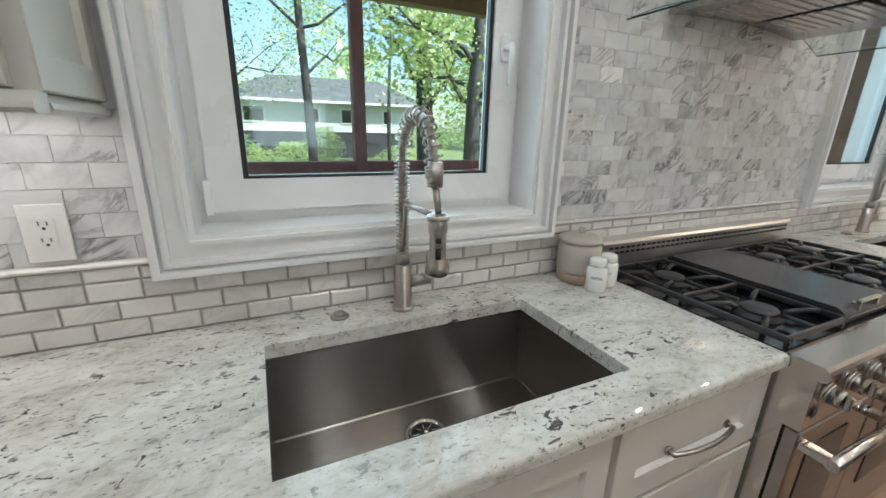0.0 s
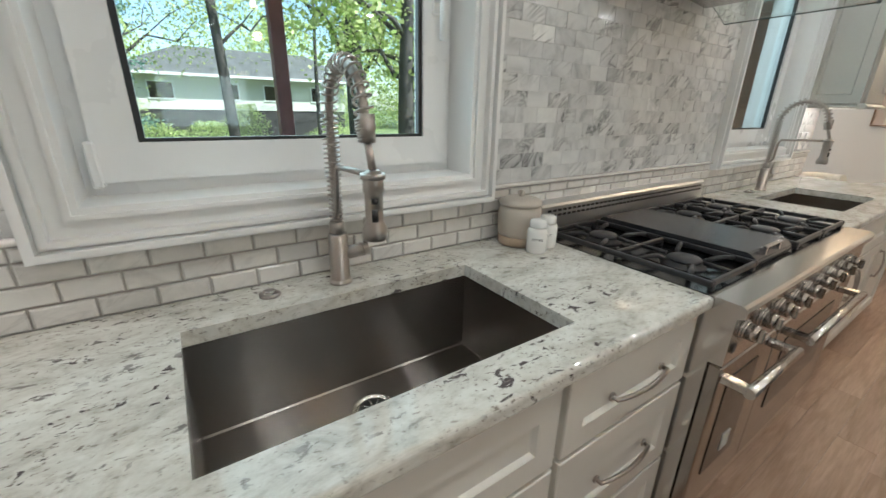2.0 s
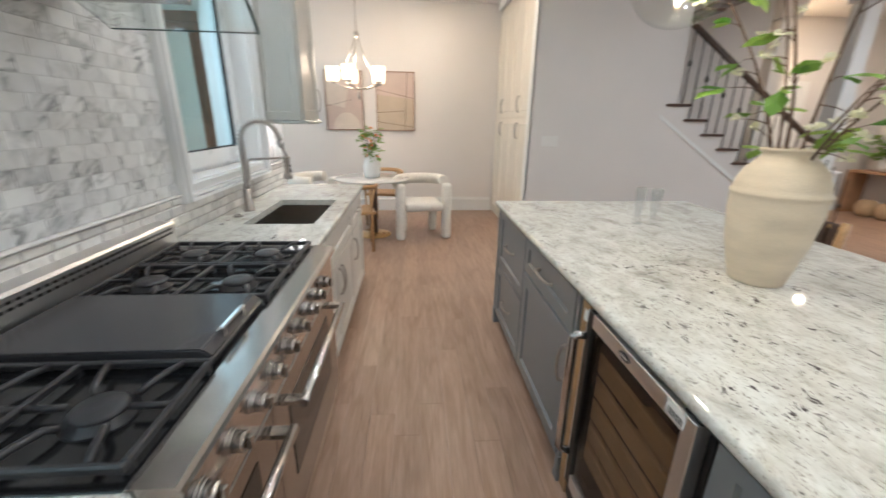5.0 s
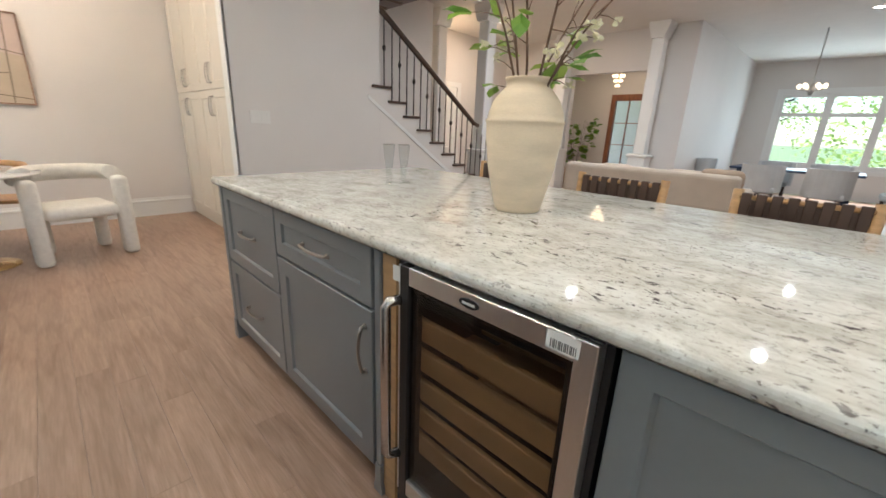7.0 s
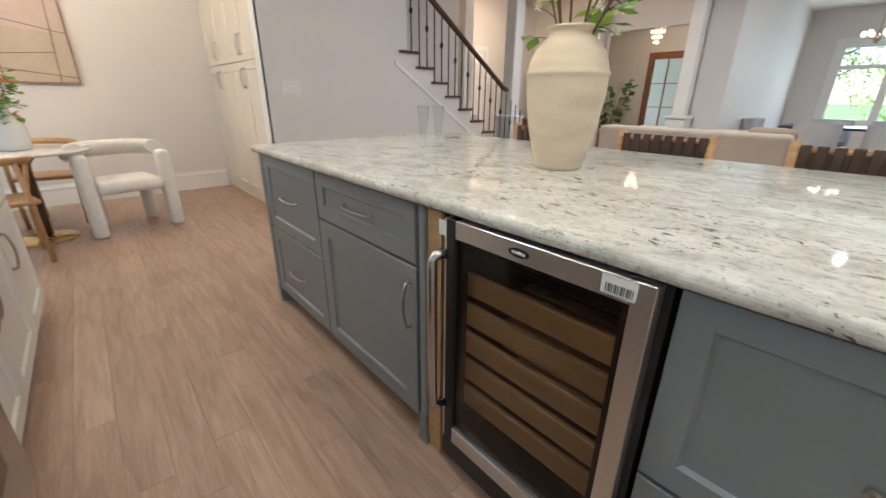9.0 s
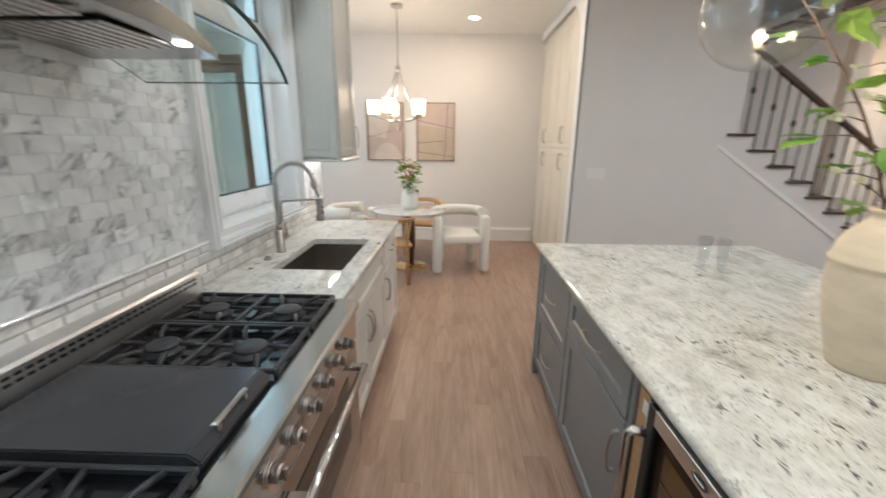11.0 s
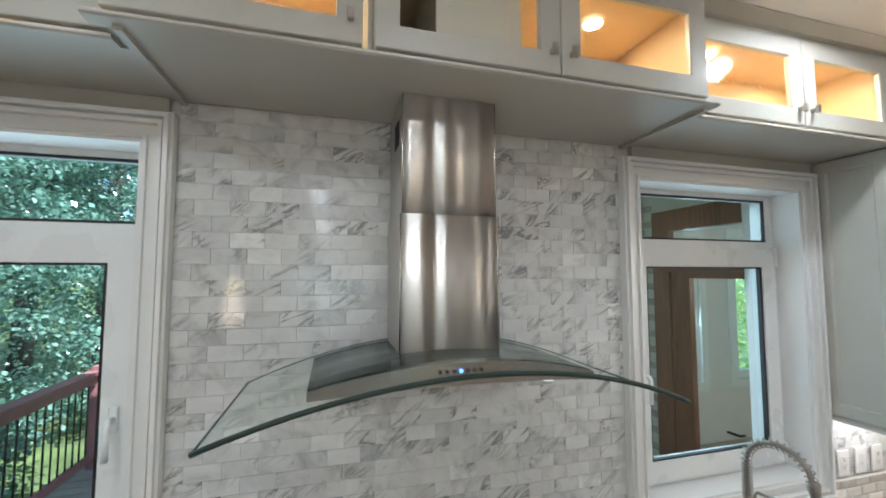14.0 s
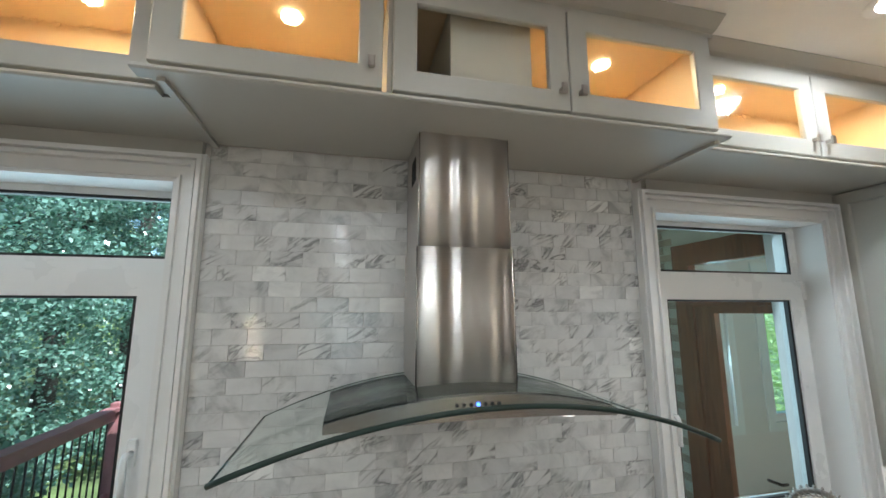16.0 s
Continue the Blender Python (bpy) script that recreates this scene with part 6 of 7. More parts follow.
# upper flight turning back
up = thing("upper_flight", (5.5, -3.4, 2.3), "upper stair flight with dark treads seen from below", "stairs", "", "structure")
for k in range(5):
    y, z = -2.99 - RUN * k, 2.55 + 0.10 * k
    part("tread", boxes((5.25, 6.08, y - RUN - 0.02, y + 0.02, z - 0.03, z), bevel=0.005), DARKWOOD, up)
    part("riser", boxes((5.27, 6.07, y - 0.02, y - 0.004, z, z + 0.0695)), TRIM, up)
structure("wall_behind_stairs", wall_with_holes("y", (-4.75, -2.05), (0, CEIL), [], 6.09, 6.18), WHITE_WALL, "plain white wall behind the stairs", "wall")


def column(x, y, label):
    c = thing("column", (x, y, 0), label, "column", "white columns of the hall", "structure")
    part("pedestal", boxes((x - 0.15, x + 0.15, y - 0.15, y + 0.15, 0, 0.85), bevel=0.006), TRIM, c)
    part("pedestal_cap", boxes((x - 0.18, x + 0.18, y - 0.18, y + 0.18, 0.8505, 0.90), bevel=0.01), TRIM, c)
    part("shaft", boxes((x - 0.10, x + 0.10, y - 0.10, y + 0.10, 0.9005, CEIL - 0.25), bevel=0.012), TRIM, c)
    part("capital", prism([(x - 0.10, CEIL - 0.25), (x + 0.10, CEIL - 0.25), (x + 0.17, CEIL - 0.06), (x + 0.17, CEIL - 0.001), (x - 0.17, CEIL - 0.001), (x - 0.17, CEIL - 0.06)], "y", y - 0.15, y + 0.15), TRIM, c)
    return c


column(5.42, -5.30, "square white column with pedestal at the stair foot")
column(6.25, -5.05, "square white column with moulded capital in the hall")
column(5.45, -7.80, "square white column beside the foyer opening")
column(3.72, -7.80, "square white column beside the foyer opening")

# hall door in warm light
hd = thing("hall_door", (7.04, -6.0, 0), "cream panelled hall door in a white frame", "door", "", "structure")
part("door_leaf", shaker(-6.35, -5.65, 0.005, 2.03, 7.03, -1, 0.11, 0.018, axis="x"), TRIM, hd)
part("casing", boxes((7.02, 7.049, -6.46, -6.352, 0, 2.12), (7.02, 7.049, -5.648, -5.54, 0, 2.12), (7.02, 7.049, -6.352, -5.648, 2.032, 2.12)), TRIM, hd)
lamp("hall_lamp", "POINT", (6.7, -5.4, 2.5), 22, (1.0, 0.66, 0.36), 0.08)

# console with baskets, plant, painting and lamp
cs = thing("console", (6.5, -7.76, 0), "tan wooden open console table", "console table")
part("top", boxes((6.02, 6.98, -7.95, -7.58, 0.70, 0.74), bevel=0.004), CARDBOARD, cs)
for x in (6.02, 6.94):
    part("side", boxes((x, x + 0.04, -7.95, -7.58, 0.0, 0.6995)), CARDBOARD, cs)
for x in (6.30, 6.62):
    bk = thing("basket", (x, -7.72, 0), "round woven rattan pouf under the console", "basket", "pair of rattan poufs")
    part("body", lathe([(0.10, 0), (0.145, 0.06), (0.15, 0.14), (0.13, 0.24), (0.08, 0.27)], (x, -7.72, 0), 24), RATTAN, bk)
pv = thing("console_vase", (6.62, -7.76, 0.74), "pale vase on the console", "vase")
part("body", lathe([(0.06, 0), (0.10, 0.06), (0.10, 0.18), (0.05, 0.28), (0.055, 0.30)], (6.62, -7.76, 0.74), 24), CERAMIC, pv)
spray((6.62, -7.76, 1.02), 7, 0.34, 0.22, 5, "green_stems", "dark green stems in a console vase", 0.09, 0, 1.0)
bw = thing("bowl", (6.25, -7.76, 0.74), "small orange bowl on the console", "bowl")
part("body", lathe([(0.03, 0), (0.07, 0.04), (0.075, 0.06), (0.065, 0.05), (0.02, 0.02)], (6.25, -7.76, 0.74), 20), FLOWER, bw)
pp = thing("painting", (6.7, -7.99, 1.6), "small beige abstract painting in a thin frame", "painting")
part("picture_frame", ring_frame(6.42, 6.95, 1.58, 2.20, 0.015, -7.998, -7.965), FRAME_WOOD, pp)
part("canvas", boxes((6.435, 6.935, -7.998, -7.975, 1.595, 2.185)), ART_PALE, pp)
fl = thing("floor_lamp", (5.72, -7.65, 0), "slim floor lamp with a linen drum shade", "floor lamp")
part("base", lathe([(0.13, 0), (0.13, 0.015), (0.02, 0.025)], (5.72, -7.65, 0), 24), IRON, fl)
part("pole", rod((5.72, -7.65, 0.02), (5.72, -7.65, 1.32), 0.010, 8), IRON, fl)
part("shade", lathe([(0.19, 1.30), (0.17, 1.58), (0.165, 1.58), (0.185, 1.30)], (5.72, -7.65, 0), 28), LINEN, fl)

# foyer: front door, tree, crystal lamp
fd = thing("front_door", (5.17, -10.6, 0), "dark arched wooden front door with glass panes", "door", "", "structure")
n = 12


def arch_outline(x0, x1, z_spring, r):
    return [(x0, 0.0), (x1, 0.0)] + [(0.5 * (x0 + x1) + 0.5 * (x1 - x0) * math.cos(a), z_spring + r * math.sin(a)) for a in (math.pi * k / n for k in range(n + 1))]


part("door_frame", boxes((4.722, 4.83, -10.68, -10.57, 0, 2.198), (5.51, 5.618, -10.68, -10.57, 0, 2.198), (4.83, 5.51, -10.68, -10.57, 2.05, 2.198), (4.83, 5.51, -10.66, -10.59, 0, 0.45)), MAHOGANY, fd)
for k in range(2):
    for j in range(3):
        x0, z0 = 4.84 + 0.345 * k, 0.46 + 0.53 * j
        p = part("pane", boxes((x0, x0 + 0.325, -10.64, -10.634, z0, z0 + 0.52)), GLASS_PANE, fd)
        p.visible_shadow = False
part("muntin", boxes((5.166, 5.184, -10.65, -10.60, 0.45, 2.05)), MAHOGANY, fd)
for z in (0.98, 1.51):
    part("muntin", boxes((4.83, 5.166, -10.65, -10.60, z, z + 0.018)), MAHOGANY, fd)
    part("muntin", boxes((5.184, 5.51, -10.65, -10.60, z, z + 0.018)), MAHOGANY, fd)
pt = thing("plant_pot", (5.95, -9.7, 0), "brown pot with a young indoor tree", "pot")
part("body", boxes((5.78, 6.12, -9.87, -9.53, 0, 0.42), bevel=0.02), CARDBOARD, pt)
spray((5.95, -9.7, 0.42), 6, 1.35, 0.40, 21, "fig_tree", "slender green indoor tree in a brown pot", 0.17, 0, 0.4)
cr = thing("crystal_lamp", (4.98, -9.3, CEIL), "tiered crystal pendant lamp with warm light", "pendant lamp")
part("stem", rod((4.98, -9.3, 2.72), (4.98, -9.3, CEIL - 0.001), 0.012, 8), BRASS, cr)
for k, (rr, zz, num) in enumerate(((0.17, 2.66, 12), (0.15, 2.56, 10), (0.11, 2.46, 8), (0.07, 2.36, 6), (0.03, 2.26, 3))):
    for j in range(num):
        a = 2 * math.pi * (j + 0.5 * k) / num
        p = Vector((4.98 + rr * math.cos(a), -9.3 + rr * math.sin(a), zz))
        bm = bmesh.new()
        bmesh.ops.create_icosphere(bm, subdivisions=1, radius=0.032)
        bmesh.ops.translate(bm, verts=bm.verts, vec=p)
        part("crystal", bm, SHADE_GLOW, cr, "lit crystal drop")
    part("hoop", tube([(4.98 + rr * math.cos(a), -9.3 + rr * math.sin(a), zz + 0.03) for a in (2 * math.pi * q / 16 for q in range(17))], 0.005, 6), BRASS, cr)
part("spine", rod((4.98, -9.3, 2.25), (4.98, -9.3, 2.73), 0.006, 6), BRASS, cr)

# living room: sofa and cushions
sf = thing("sofa", (2.75, -5.6, 0), "long beige upholstered sofa", "sofa")
part("base", boxes((1.75, 3.75, -6.05, -5.20, 0.10, 0.44), bevel=0.03, seg=2), FABRIC, sf)
part("backrest", boxes((1.75, 3.75, -5.40, -5.15, 0.4405, 0.84), bevel=0.05, seg=3), FABRIC, sf)
for x in (1.72, 3.58):
    part("armrest", boxes((x, x + 0.20, -6.05, -5.405, 0.4405, 0.66), bevel=0.04, seg=3), FABRIC, sf)
for x in (1.82, 3.62):
    for y in (-5.95, -5.30):
        part("leg", rod((x, y, 0), (x, y, 0.10), 0.02, 8), DARKWOOD, sf)
for x, y, m, h in ((1.98, -5.55, PILLOW, 0.44), (2.35, -5.55, FABRIC, 0.40), (3.2, -5.55, FABRIC, 0.40)):
    c = thing("cushion", (x, y, 0.44), "soft square cushion leaning on the sofa", "cushion", "sofa cushions")
    bm = boxes((x - 0.22, x + 0.22, y - 0.08, y + 0.08, 0.445, 0.445 + h), bevel=0.07, seg=3)
    for f in bm.faces:
        f.smooth = True
    part("cover", bm, m, c)

# far dining table and chairs
ft = thing("dining_table", (1.7, -9.6, 0), "long navy dining table near the far windows", "table")
part("tabletop", boxes((0.75, 2.55, -10.1, -9.1, 0.72, 0.76), bevel=0.008), NAVY, ft)
for x in (0.9, 2.4):
    part("trestle", boxes((x - 0.05, x + 0.05, -9.95, -9.25, 0, 0.7195)), NAVY, ft)


def tub_chair(place, turn):
    x, y = place
    c = thing("tub_chair", (x, y, 0), "pale upholstered tub chair at the dining table", "chair", "chairs at the far table")
    part("seat", boxes((x - 0.24, x + 0.24, y - 0.22, y + 0.22, 0.38, 0.48), bevel=0.03, seg=2), PALE_FABRIC, c)
    o_, i_ = [], []
    for k in range(15):
        a = math.pi * (-0.05 + 1.1 * k / 14)
        o_.append((x + 0.30 * math.cos(a), y - 0.28 * math.sin(a)))
        i_.append((x + 0.24 * math.cos(a), y - 0.22 * math.sin(a)))
    part("backrest", prism(o_ + i_[::-1], "z", 0.40, 0.84), PALE_FABRIC, c)
    for sx in (-1, 1):
        for sy in (-1, 1):
            part("leg", rod((x + sx * 0.2, y + sy * 0.18, 0), (x + sx * 0.18, y + sy * 0.17, 0.40), 0.016, 8), DARKWOOD, c)
    c.rotation_euler = (0, 0, turn)
    return c


tc = tub_chair((1.15, -8.75), math.pi)
for x, y, a in ((2.0, -8.75, 180), (1.2, -10.4, 0), (2.0, -10.4, 0), (2.95, -9.6, 90), (0.3, -9.6, -90)):
    copy_thing(tc, pose(x, y, 0, 0, 0, a))
dc = thing("dining_pendant", (1.75, -9.6, CEIL), "small nickel cluster chandelier on a long rod", "pendant lamp")
part("stem", rod((1.75, -9.6, 2.2), (1.75, -9.6, CEIL - 0.001), 0.01, 8), NICKEL, dc)
part("hub", lathe([(0.02, 2.0), (0.05, 2.08), (0.02, 2.2)], (1.75, -9.6, 0), 16), NICKEL, dc)
for k in range(6):
    a = math.pi * k / 3
    p = (1.75 + 0.17 * math.cos(a), -9.6 + 0.17 * math.sin(a))
    arm = part("arm", tube([(1.75, -9.6, 2.06), (p[0], p[1], 2.10)], 0.006, 6), NICKEL, dc)
    part("bulb", lathe([(0.02, 2.11), (0.035, 2.15), (0.02, 2.19)], (*p, 0), 12), SHADE_GLOW, arm, "lit bulb")

# ---- outdoors ----
structure("ground", boxes((-400, 400, -400, 700, -0.80, -0.60)), GRASS, "patchy green lawn reaching the horizon", "ground")
deck = thing("deck", (1.4, 3.3, -0.12), "stained wooden porch deck", "deck", "", "structure")
for k in range(27):
    y = 1.32 + 0.145 * k
    part("board", boxes((-1.32, 4.0, y, y + 0.139, -0.12, -0.085)), DECK_FLOOR, deck)
part("skirt", boxes((-1.32, 4.0, 5.24, 5.27, -0.62, -0.086)), DECK_RED, deck)
part("skirt", boxes((-1.35, -1.32, 1.32, 5.27, -0.62, -0.086)), DECK_RED, deck)


def rail_run_outside(p, q, posts):
    r = thing("deck_railing", (0.5 * (p[0] + q[0]), 0.5 * (p[1] + q[1]), -0.085), "red-brown deck railing with black balusters", "railing")
    p, q = Vector((*p, 0)), Vector((*q, 0))
    d = (q - p).normalized()
    s = Vector((-d.y, d.x, 0))

    def bar(w, z0, z1, name):
        bm = bmesh.new()
        vs = [bm.verts.new(c + s * sx * w + Vector((0, 0, z))) for c in (p, q) for sx in (-1, 1) for z in (z0, z1)]
        for f in ((0, 1, 3, 2), (4, 6, 7, 5), (0, 4, 5, 1), (2, 3, 7, 6), (0, 2, 6, 4), (1, 5, 7, 3)):
            bm.faces.new([vs[i] for i in f])
        part(name, bm, DECK_RED, r)
    bar(0.07, 0.965, 1.00, "top_rail")
    bar(0.02, 0.86, 0.962, "rail")
    bar(0.02, 0.02, 0.10, "bottom_rail")
    n = int((q - p).length / 0.11)
    for k in range(1, n):
        c = p.lerp(q, k / n)
        part("baluster", rod((c.x, c.y, 0.10), (c.x, c.y, 0.862), 0.009, 6), IRON, r)
    for f in posts:
        c = p.lerp(q, f)
        part("post", boxes((c.x - 0.06, c.x + 0.06, c.y - 0.06, c.y + 0.06, -0.085, 1.04), bevel=0.006), DECK_RED, r)
    return r


rail_run_outside((-1.22, 5.13), (4.0, 5.13), (0.0, 1.0))
rail_run_outside((-1.22, 1.36), (-1.22, 5.05), (0.02, 0.50))
for x in (1.21, 3.90):
    po = thing("porch_post", (x, 5.13, -0.085), "red-brown square porch post", "post")
    part("shaft", boxes((x - 0.075, x + 0.075, 5.055, 5.205, -0.085, 2.86), bevel=0.006), DECK_RED, po)
pr = thing("porch_roof", (2.2, 3.3, 2.9), "wooden porch roof with exposed boards", "roof", "", "structure")
part("beam", boxes((0.30, 4.0, 5.04, 5.22, 2.86, 3.08)), PORCH_WOOD, pr)
part("beam", boxes((0.30, 0.42, 1.31, 5.04, 2.90, 3.08)), PORCH_WOOD, pr)
for k in range(25):
    x = 0.28 + 0.15 * k
    part("board", boxes((x, x + 0.144, 1.31, 5.5, 3.085, 3.11)), PORCH_WOOD, pr)

# brick skin of the nook wall
bw = thing("brick_wall", (3.98, 2.5, 0), "grey-brown brick wall beside the porch door", "wall", "", "structure")
part("mortar", wall_with_holes("y", (1.31, 3.72), (-0.5, 3.0), [(1.335, 2.41, 0.0, 2.60)], 3.985, 4.028), MORTAR, bw)
brick_bm = bmesh.new()
box(brick_bm, -0.010, 0.008, -0.097, 0.097, -0.028, 0.028, 0.003)
brick_me = bpy.data.meshes.new("brick")
brick_bm.to_mesh(brick_me)
brick_bm.free()
brick_me.materials.append(BRICK)
for row in range(44):
    for k in range(6):
        y, z = 2.512 + 0.203 * k + (0.1 if row % 2 else 0), -0.02 + 0.0667 * row
        if y < 3.62:
            b = new("brick", brick_me)
            b.parent = bw
            b.location = Vector((3.984, y, z)) - bw.location

# neighbour's house
nh = thing("house", (4.5, 31, -0.6), "single-storey cream house with grey roof among trees", "house")
part("wall", boxes((-1.6, 11.0, 29.0, 37.0, 1.15, 3.1)), SIDING, nh)
part("foundation", boxes((-1.55, 10.95, 29.05, 36.95, -0.6, 1.1495)), HOUSE_DARK, nh)
part("roof", prism([(-2.4, 3.101), (11.9, 3.101), (8.2, 4.5), (1.2, 4.5)], "y", 28.3, 37.7), SHINGLE, nh)
for x, w_ in ((-0.5, 1.3), (3.3, 0.9), (5.6, 0.8), (8.6, 0.7)):
    wi = part("window", boxes((x, x + w_, 28.94, 28.999, 1.7, 2.7)), TRIM, nh)
    part("pane", boxes((x + 0.08, x + w_ - 0.08, 28.92, 28.939, 1.78, 2.62)), OVEN_GLASS, wi)
part("fascia", boxes((-2.3, 11.8, 28.25, 28.299, 2.98, 3.12)), TRIM, nh)


def tree(place, tall, r, seed, label, leaves, crown_from, crown_r, mat, size=0.16, lean=0.0, fork=0.45):
    rg = random.Random(seed)
    x, y = place
    t = thing("tree", (x, y, -0.62), label, "tree", "trees of the garden")
    o = Vector((x, y, -0.62))
    trunk = bmesh.new()
    line_ = [o + Vector((lean * f * f * tall + 0.12 * math.sin(4 * f + seed), 0.1 * math.cos(3 * f), tall * f)) for f in (k / 10 for k in range(11))]
    tube(line_, r, 10, trunk, r * 0.18)
    tips = [line_[-1], line_[-2]]
    for k in range(11):
        f = fork * 0.6 + (1 - fork * 0.6) * rg.random() ** 0.8
        p = o.lerp(line_[-1], 0) + (line_[min(9, int(f * 10))] - o)
        a = rg.uniform(0, 2 * math.pi)
        ln = crown_r * rg.uniform(0.6, 1.15)
        pts = [p]
        for j in range(1, 6):
            g = j / 5
            pts.append(p + Vector((math.cos(a) * ln * g + 0.15 * rg.uniform(-1, 1), math.sin(a) * ln * g + 0.15 * rg.uniform(-1, 1), ln * 0.55 * g + 0.2 * rg.uniform(-1, 1))))
        tube(pts, r * 0.36 * (1.1 - f * 0.6), 6, trunk, 0.008)
        tips += pts[2:]
        for q in pts[2:]:
            e = q + Vector((rg.uniform(-1, 1), rg.uniform(-1, 1), rg.uniform(-0.3, 0.8))) * crown_r * 0.4
            tube([q, q.lerp(e, 0.5) + Vector((0, 0, 0.08)), e], r * 0.06 + 0.006, 5, trunk, 0.004)
            tips.append(e)
    part("trunk", trunk, BARK, t)
    verts, faces = [], []
    for k in range(leaves):
        c = rg.choice(tips)
        s = crown_r * 0.22
        p = c + Vector((rg.gauss(0, s), rg.gauss(0, s), rg.gauss(0, s * 0.8)))
        if p.z < crown_from:
            p.z = crown_from + rg.random() * 0.6
        d = Vector((rg.uniform(-1, 1), rg.uniform(-1, 1), rg.uniform(-0.8, 0.5))).normalized()
        sd = d.orthogonal().normalized()
        sd = Matrix.Rotation(rg.uniform(0, 6.28), 3, d) @ sd
        q = size * rg.uniform(0.5, 1.2)
        i = len(verts)
        verts += [p, p + d * q * 0.5 + sd * q * 0.32, p + d * q, p + d * q * 0.5 - sd * q * 0.32]
        faces.append((i, i + 1, i + 2, i + 3))
    me = bpy.data.meshes.new("crown")
    me.from_pydata([tuple(v - o) for v in verts], [], faces)
    me.materials.append(mat)
    cr_ = new("crown", me)
    cr_.parent = t
    return t


tree((5.45, 13.0), 12, 0.34, 3, "large forked tree with pale spring leaves", 11000, 3.0, 3.6, LEAF_SPRING, 0.085, -0.03, 0.3)
tree((1.35, 11.5), 11, 0.15, 8, "slim dark tree with sparse spring leaves", 8000, 2.0, 2.8, LEAF_SPRING, 0.075)
tree((-1.2, 12.5), 9, 0.16, 15, "young tree with bright yellow-green leaves", 11000, 0.9, 2.8, LEAF_SPRING, 0.08)
tree((6.4, 20.0), 12, 0.11, 23, "slim tree with pale green leaves", 9000, 2.4, 4.0, LEAF_SPRING, 0.12)
tree((8.6, 15.5), 11, 0.24, 31, "tree with pale green leaves", 5500, 2.0, 3.4, LEAF_SPRING, 0.16)
tree((11.5, 20), 13, 0.3, 33, "tree with pale green leaves", 6000, 0.5, 4.2, LEAF_SPRING, 0.2)
tree((-5.5, 8.5), 9, 0.22, 41, "dense evergreen tree with glossy leaves", 22000, -0.4, 2.8, LEAF_DARK, 0.085)
tree((-3.6, 10.5), 10, 0.24, 42, "dense evergreen tree with glossy leaves", 22000, -0.4, 3.0, LEAF_DARK, 0.085)
tree((-7.5, 6.0), 9, 0.22, 43, "dense evergreen tree with glossy leaves", 22000, -0.4, 2.8, LEAF_DARK, 0.085)
tree((-6.5, 12.5), 12, 0.26, 44, "tall evergreen tree with glossy leaves", 22000, 0.0, 3.6, LEAF_DARK, 0.10)
tree((-10.5, 9.5), 12, 0.26, 45, "tall evergreen tree with glossy leaves", 22000, 0.0, 3.8, LEAF_DARK, 0.12)
tree((-4.0, 15.5), 14, 0.28, 46, "tall evergreen tree with glossy leaves", 22000, 0.5, 4.2, LEAF_DARK, 0.12)
tree((4.6, -24.0), 9, 0.3, 51, "leafy garden tree outside the far windows", 9000, 0.2, 3.0, LEAF_SPRING, 0.11)
tree((5.4, 9.5), 9, 0.24, 54, "leafy garden tree outside the nook window", 8000, 0.2, 3.0, LEAF_SPRING, 0.17)


def woods(name, label, spots, seed, mat, leaves, size, clumps=0):
    """A far belt of trees as one mass of leaves."""
    rg = random.Random(seed)
    verts, faces = [], []
    for x, y, r, h in spots:
        nests = []
        for k in range(leaves):
            a, u = rg.uniform(0, 6.283), rg.random() ** 0.5
            f = rg.random()
            w_ = r * (0.5 + 0.7 * math.sin(math.pi * min(1, f + 0.1)))
            p = Vector((x + w_ * u * math.cos(a), y + w_ * u * math.sin(a), -0.5 + h * f))
            if k < clumps:
                nests.append(p)
            elif clumps:
                p = rg.choice(nests) + Vector((rg.gauss(0, 0.15), rg.gauss(0, 0.15), rg.gauss(0, 0.10)))
            d = Vector((rg.uniform(-1, 1), rg.uniform(-1, 1), rg.uniform(-1, 0.6))).normalized()
            sd = d.orthogonal().normalized()
            q = size * rg.uniform(0.5, 1.3)
            i = len(verts)
            verts += [tuple(p), tuple(p + d * q * 0.5 + sd * q * 0.35), tuple(p + d * q), tuple(p + d * q * 0.5 - sd * q * 0.35)]
            faces.append((i, i + 1, i + 2, i + 3))
    me = bpy.data.meshes.new(name)
    me.from_pydata(verts, [], faces)
    me.materials.append(mat)
    return tagged(new(name, me), label, "woods", "", "stuff")


rw = random.Random(77)
woods("far_woods", "distant belt of sunlit spring woods", [(-30 + 7.0 * k + rw.uniform(-2, 2), 44 + rw.uniform(-5, 8), 4.5, rw.uniform(9, 17)) for k in range(12)], 5, LEAF_SPRING, 7000, 0.3)
woods("far_woods", "distant belt of green woods", [(-24 + 8.0 * k + rw.uniform(-2, 2), -34 + rw.uniform(-5, 5), 5, rw.uniform(9, 15)) for k in range(8)], 6, LEAF_SPRING, 5000, 0.26)
woods("side_woods", "dense evergreen woods beside the garden", [(-15 + rw.uniform(-3, 2), 4 + 4.5 * k, 3.4, rw.uniform(10, 15)) for k in range(6)], 7, LEAF_DARK, 9000, 0.2)
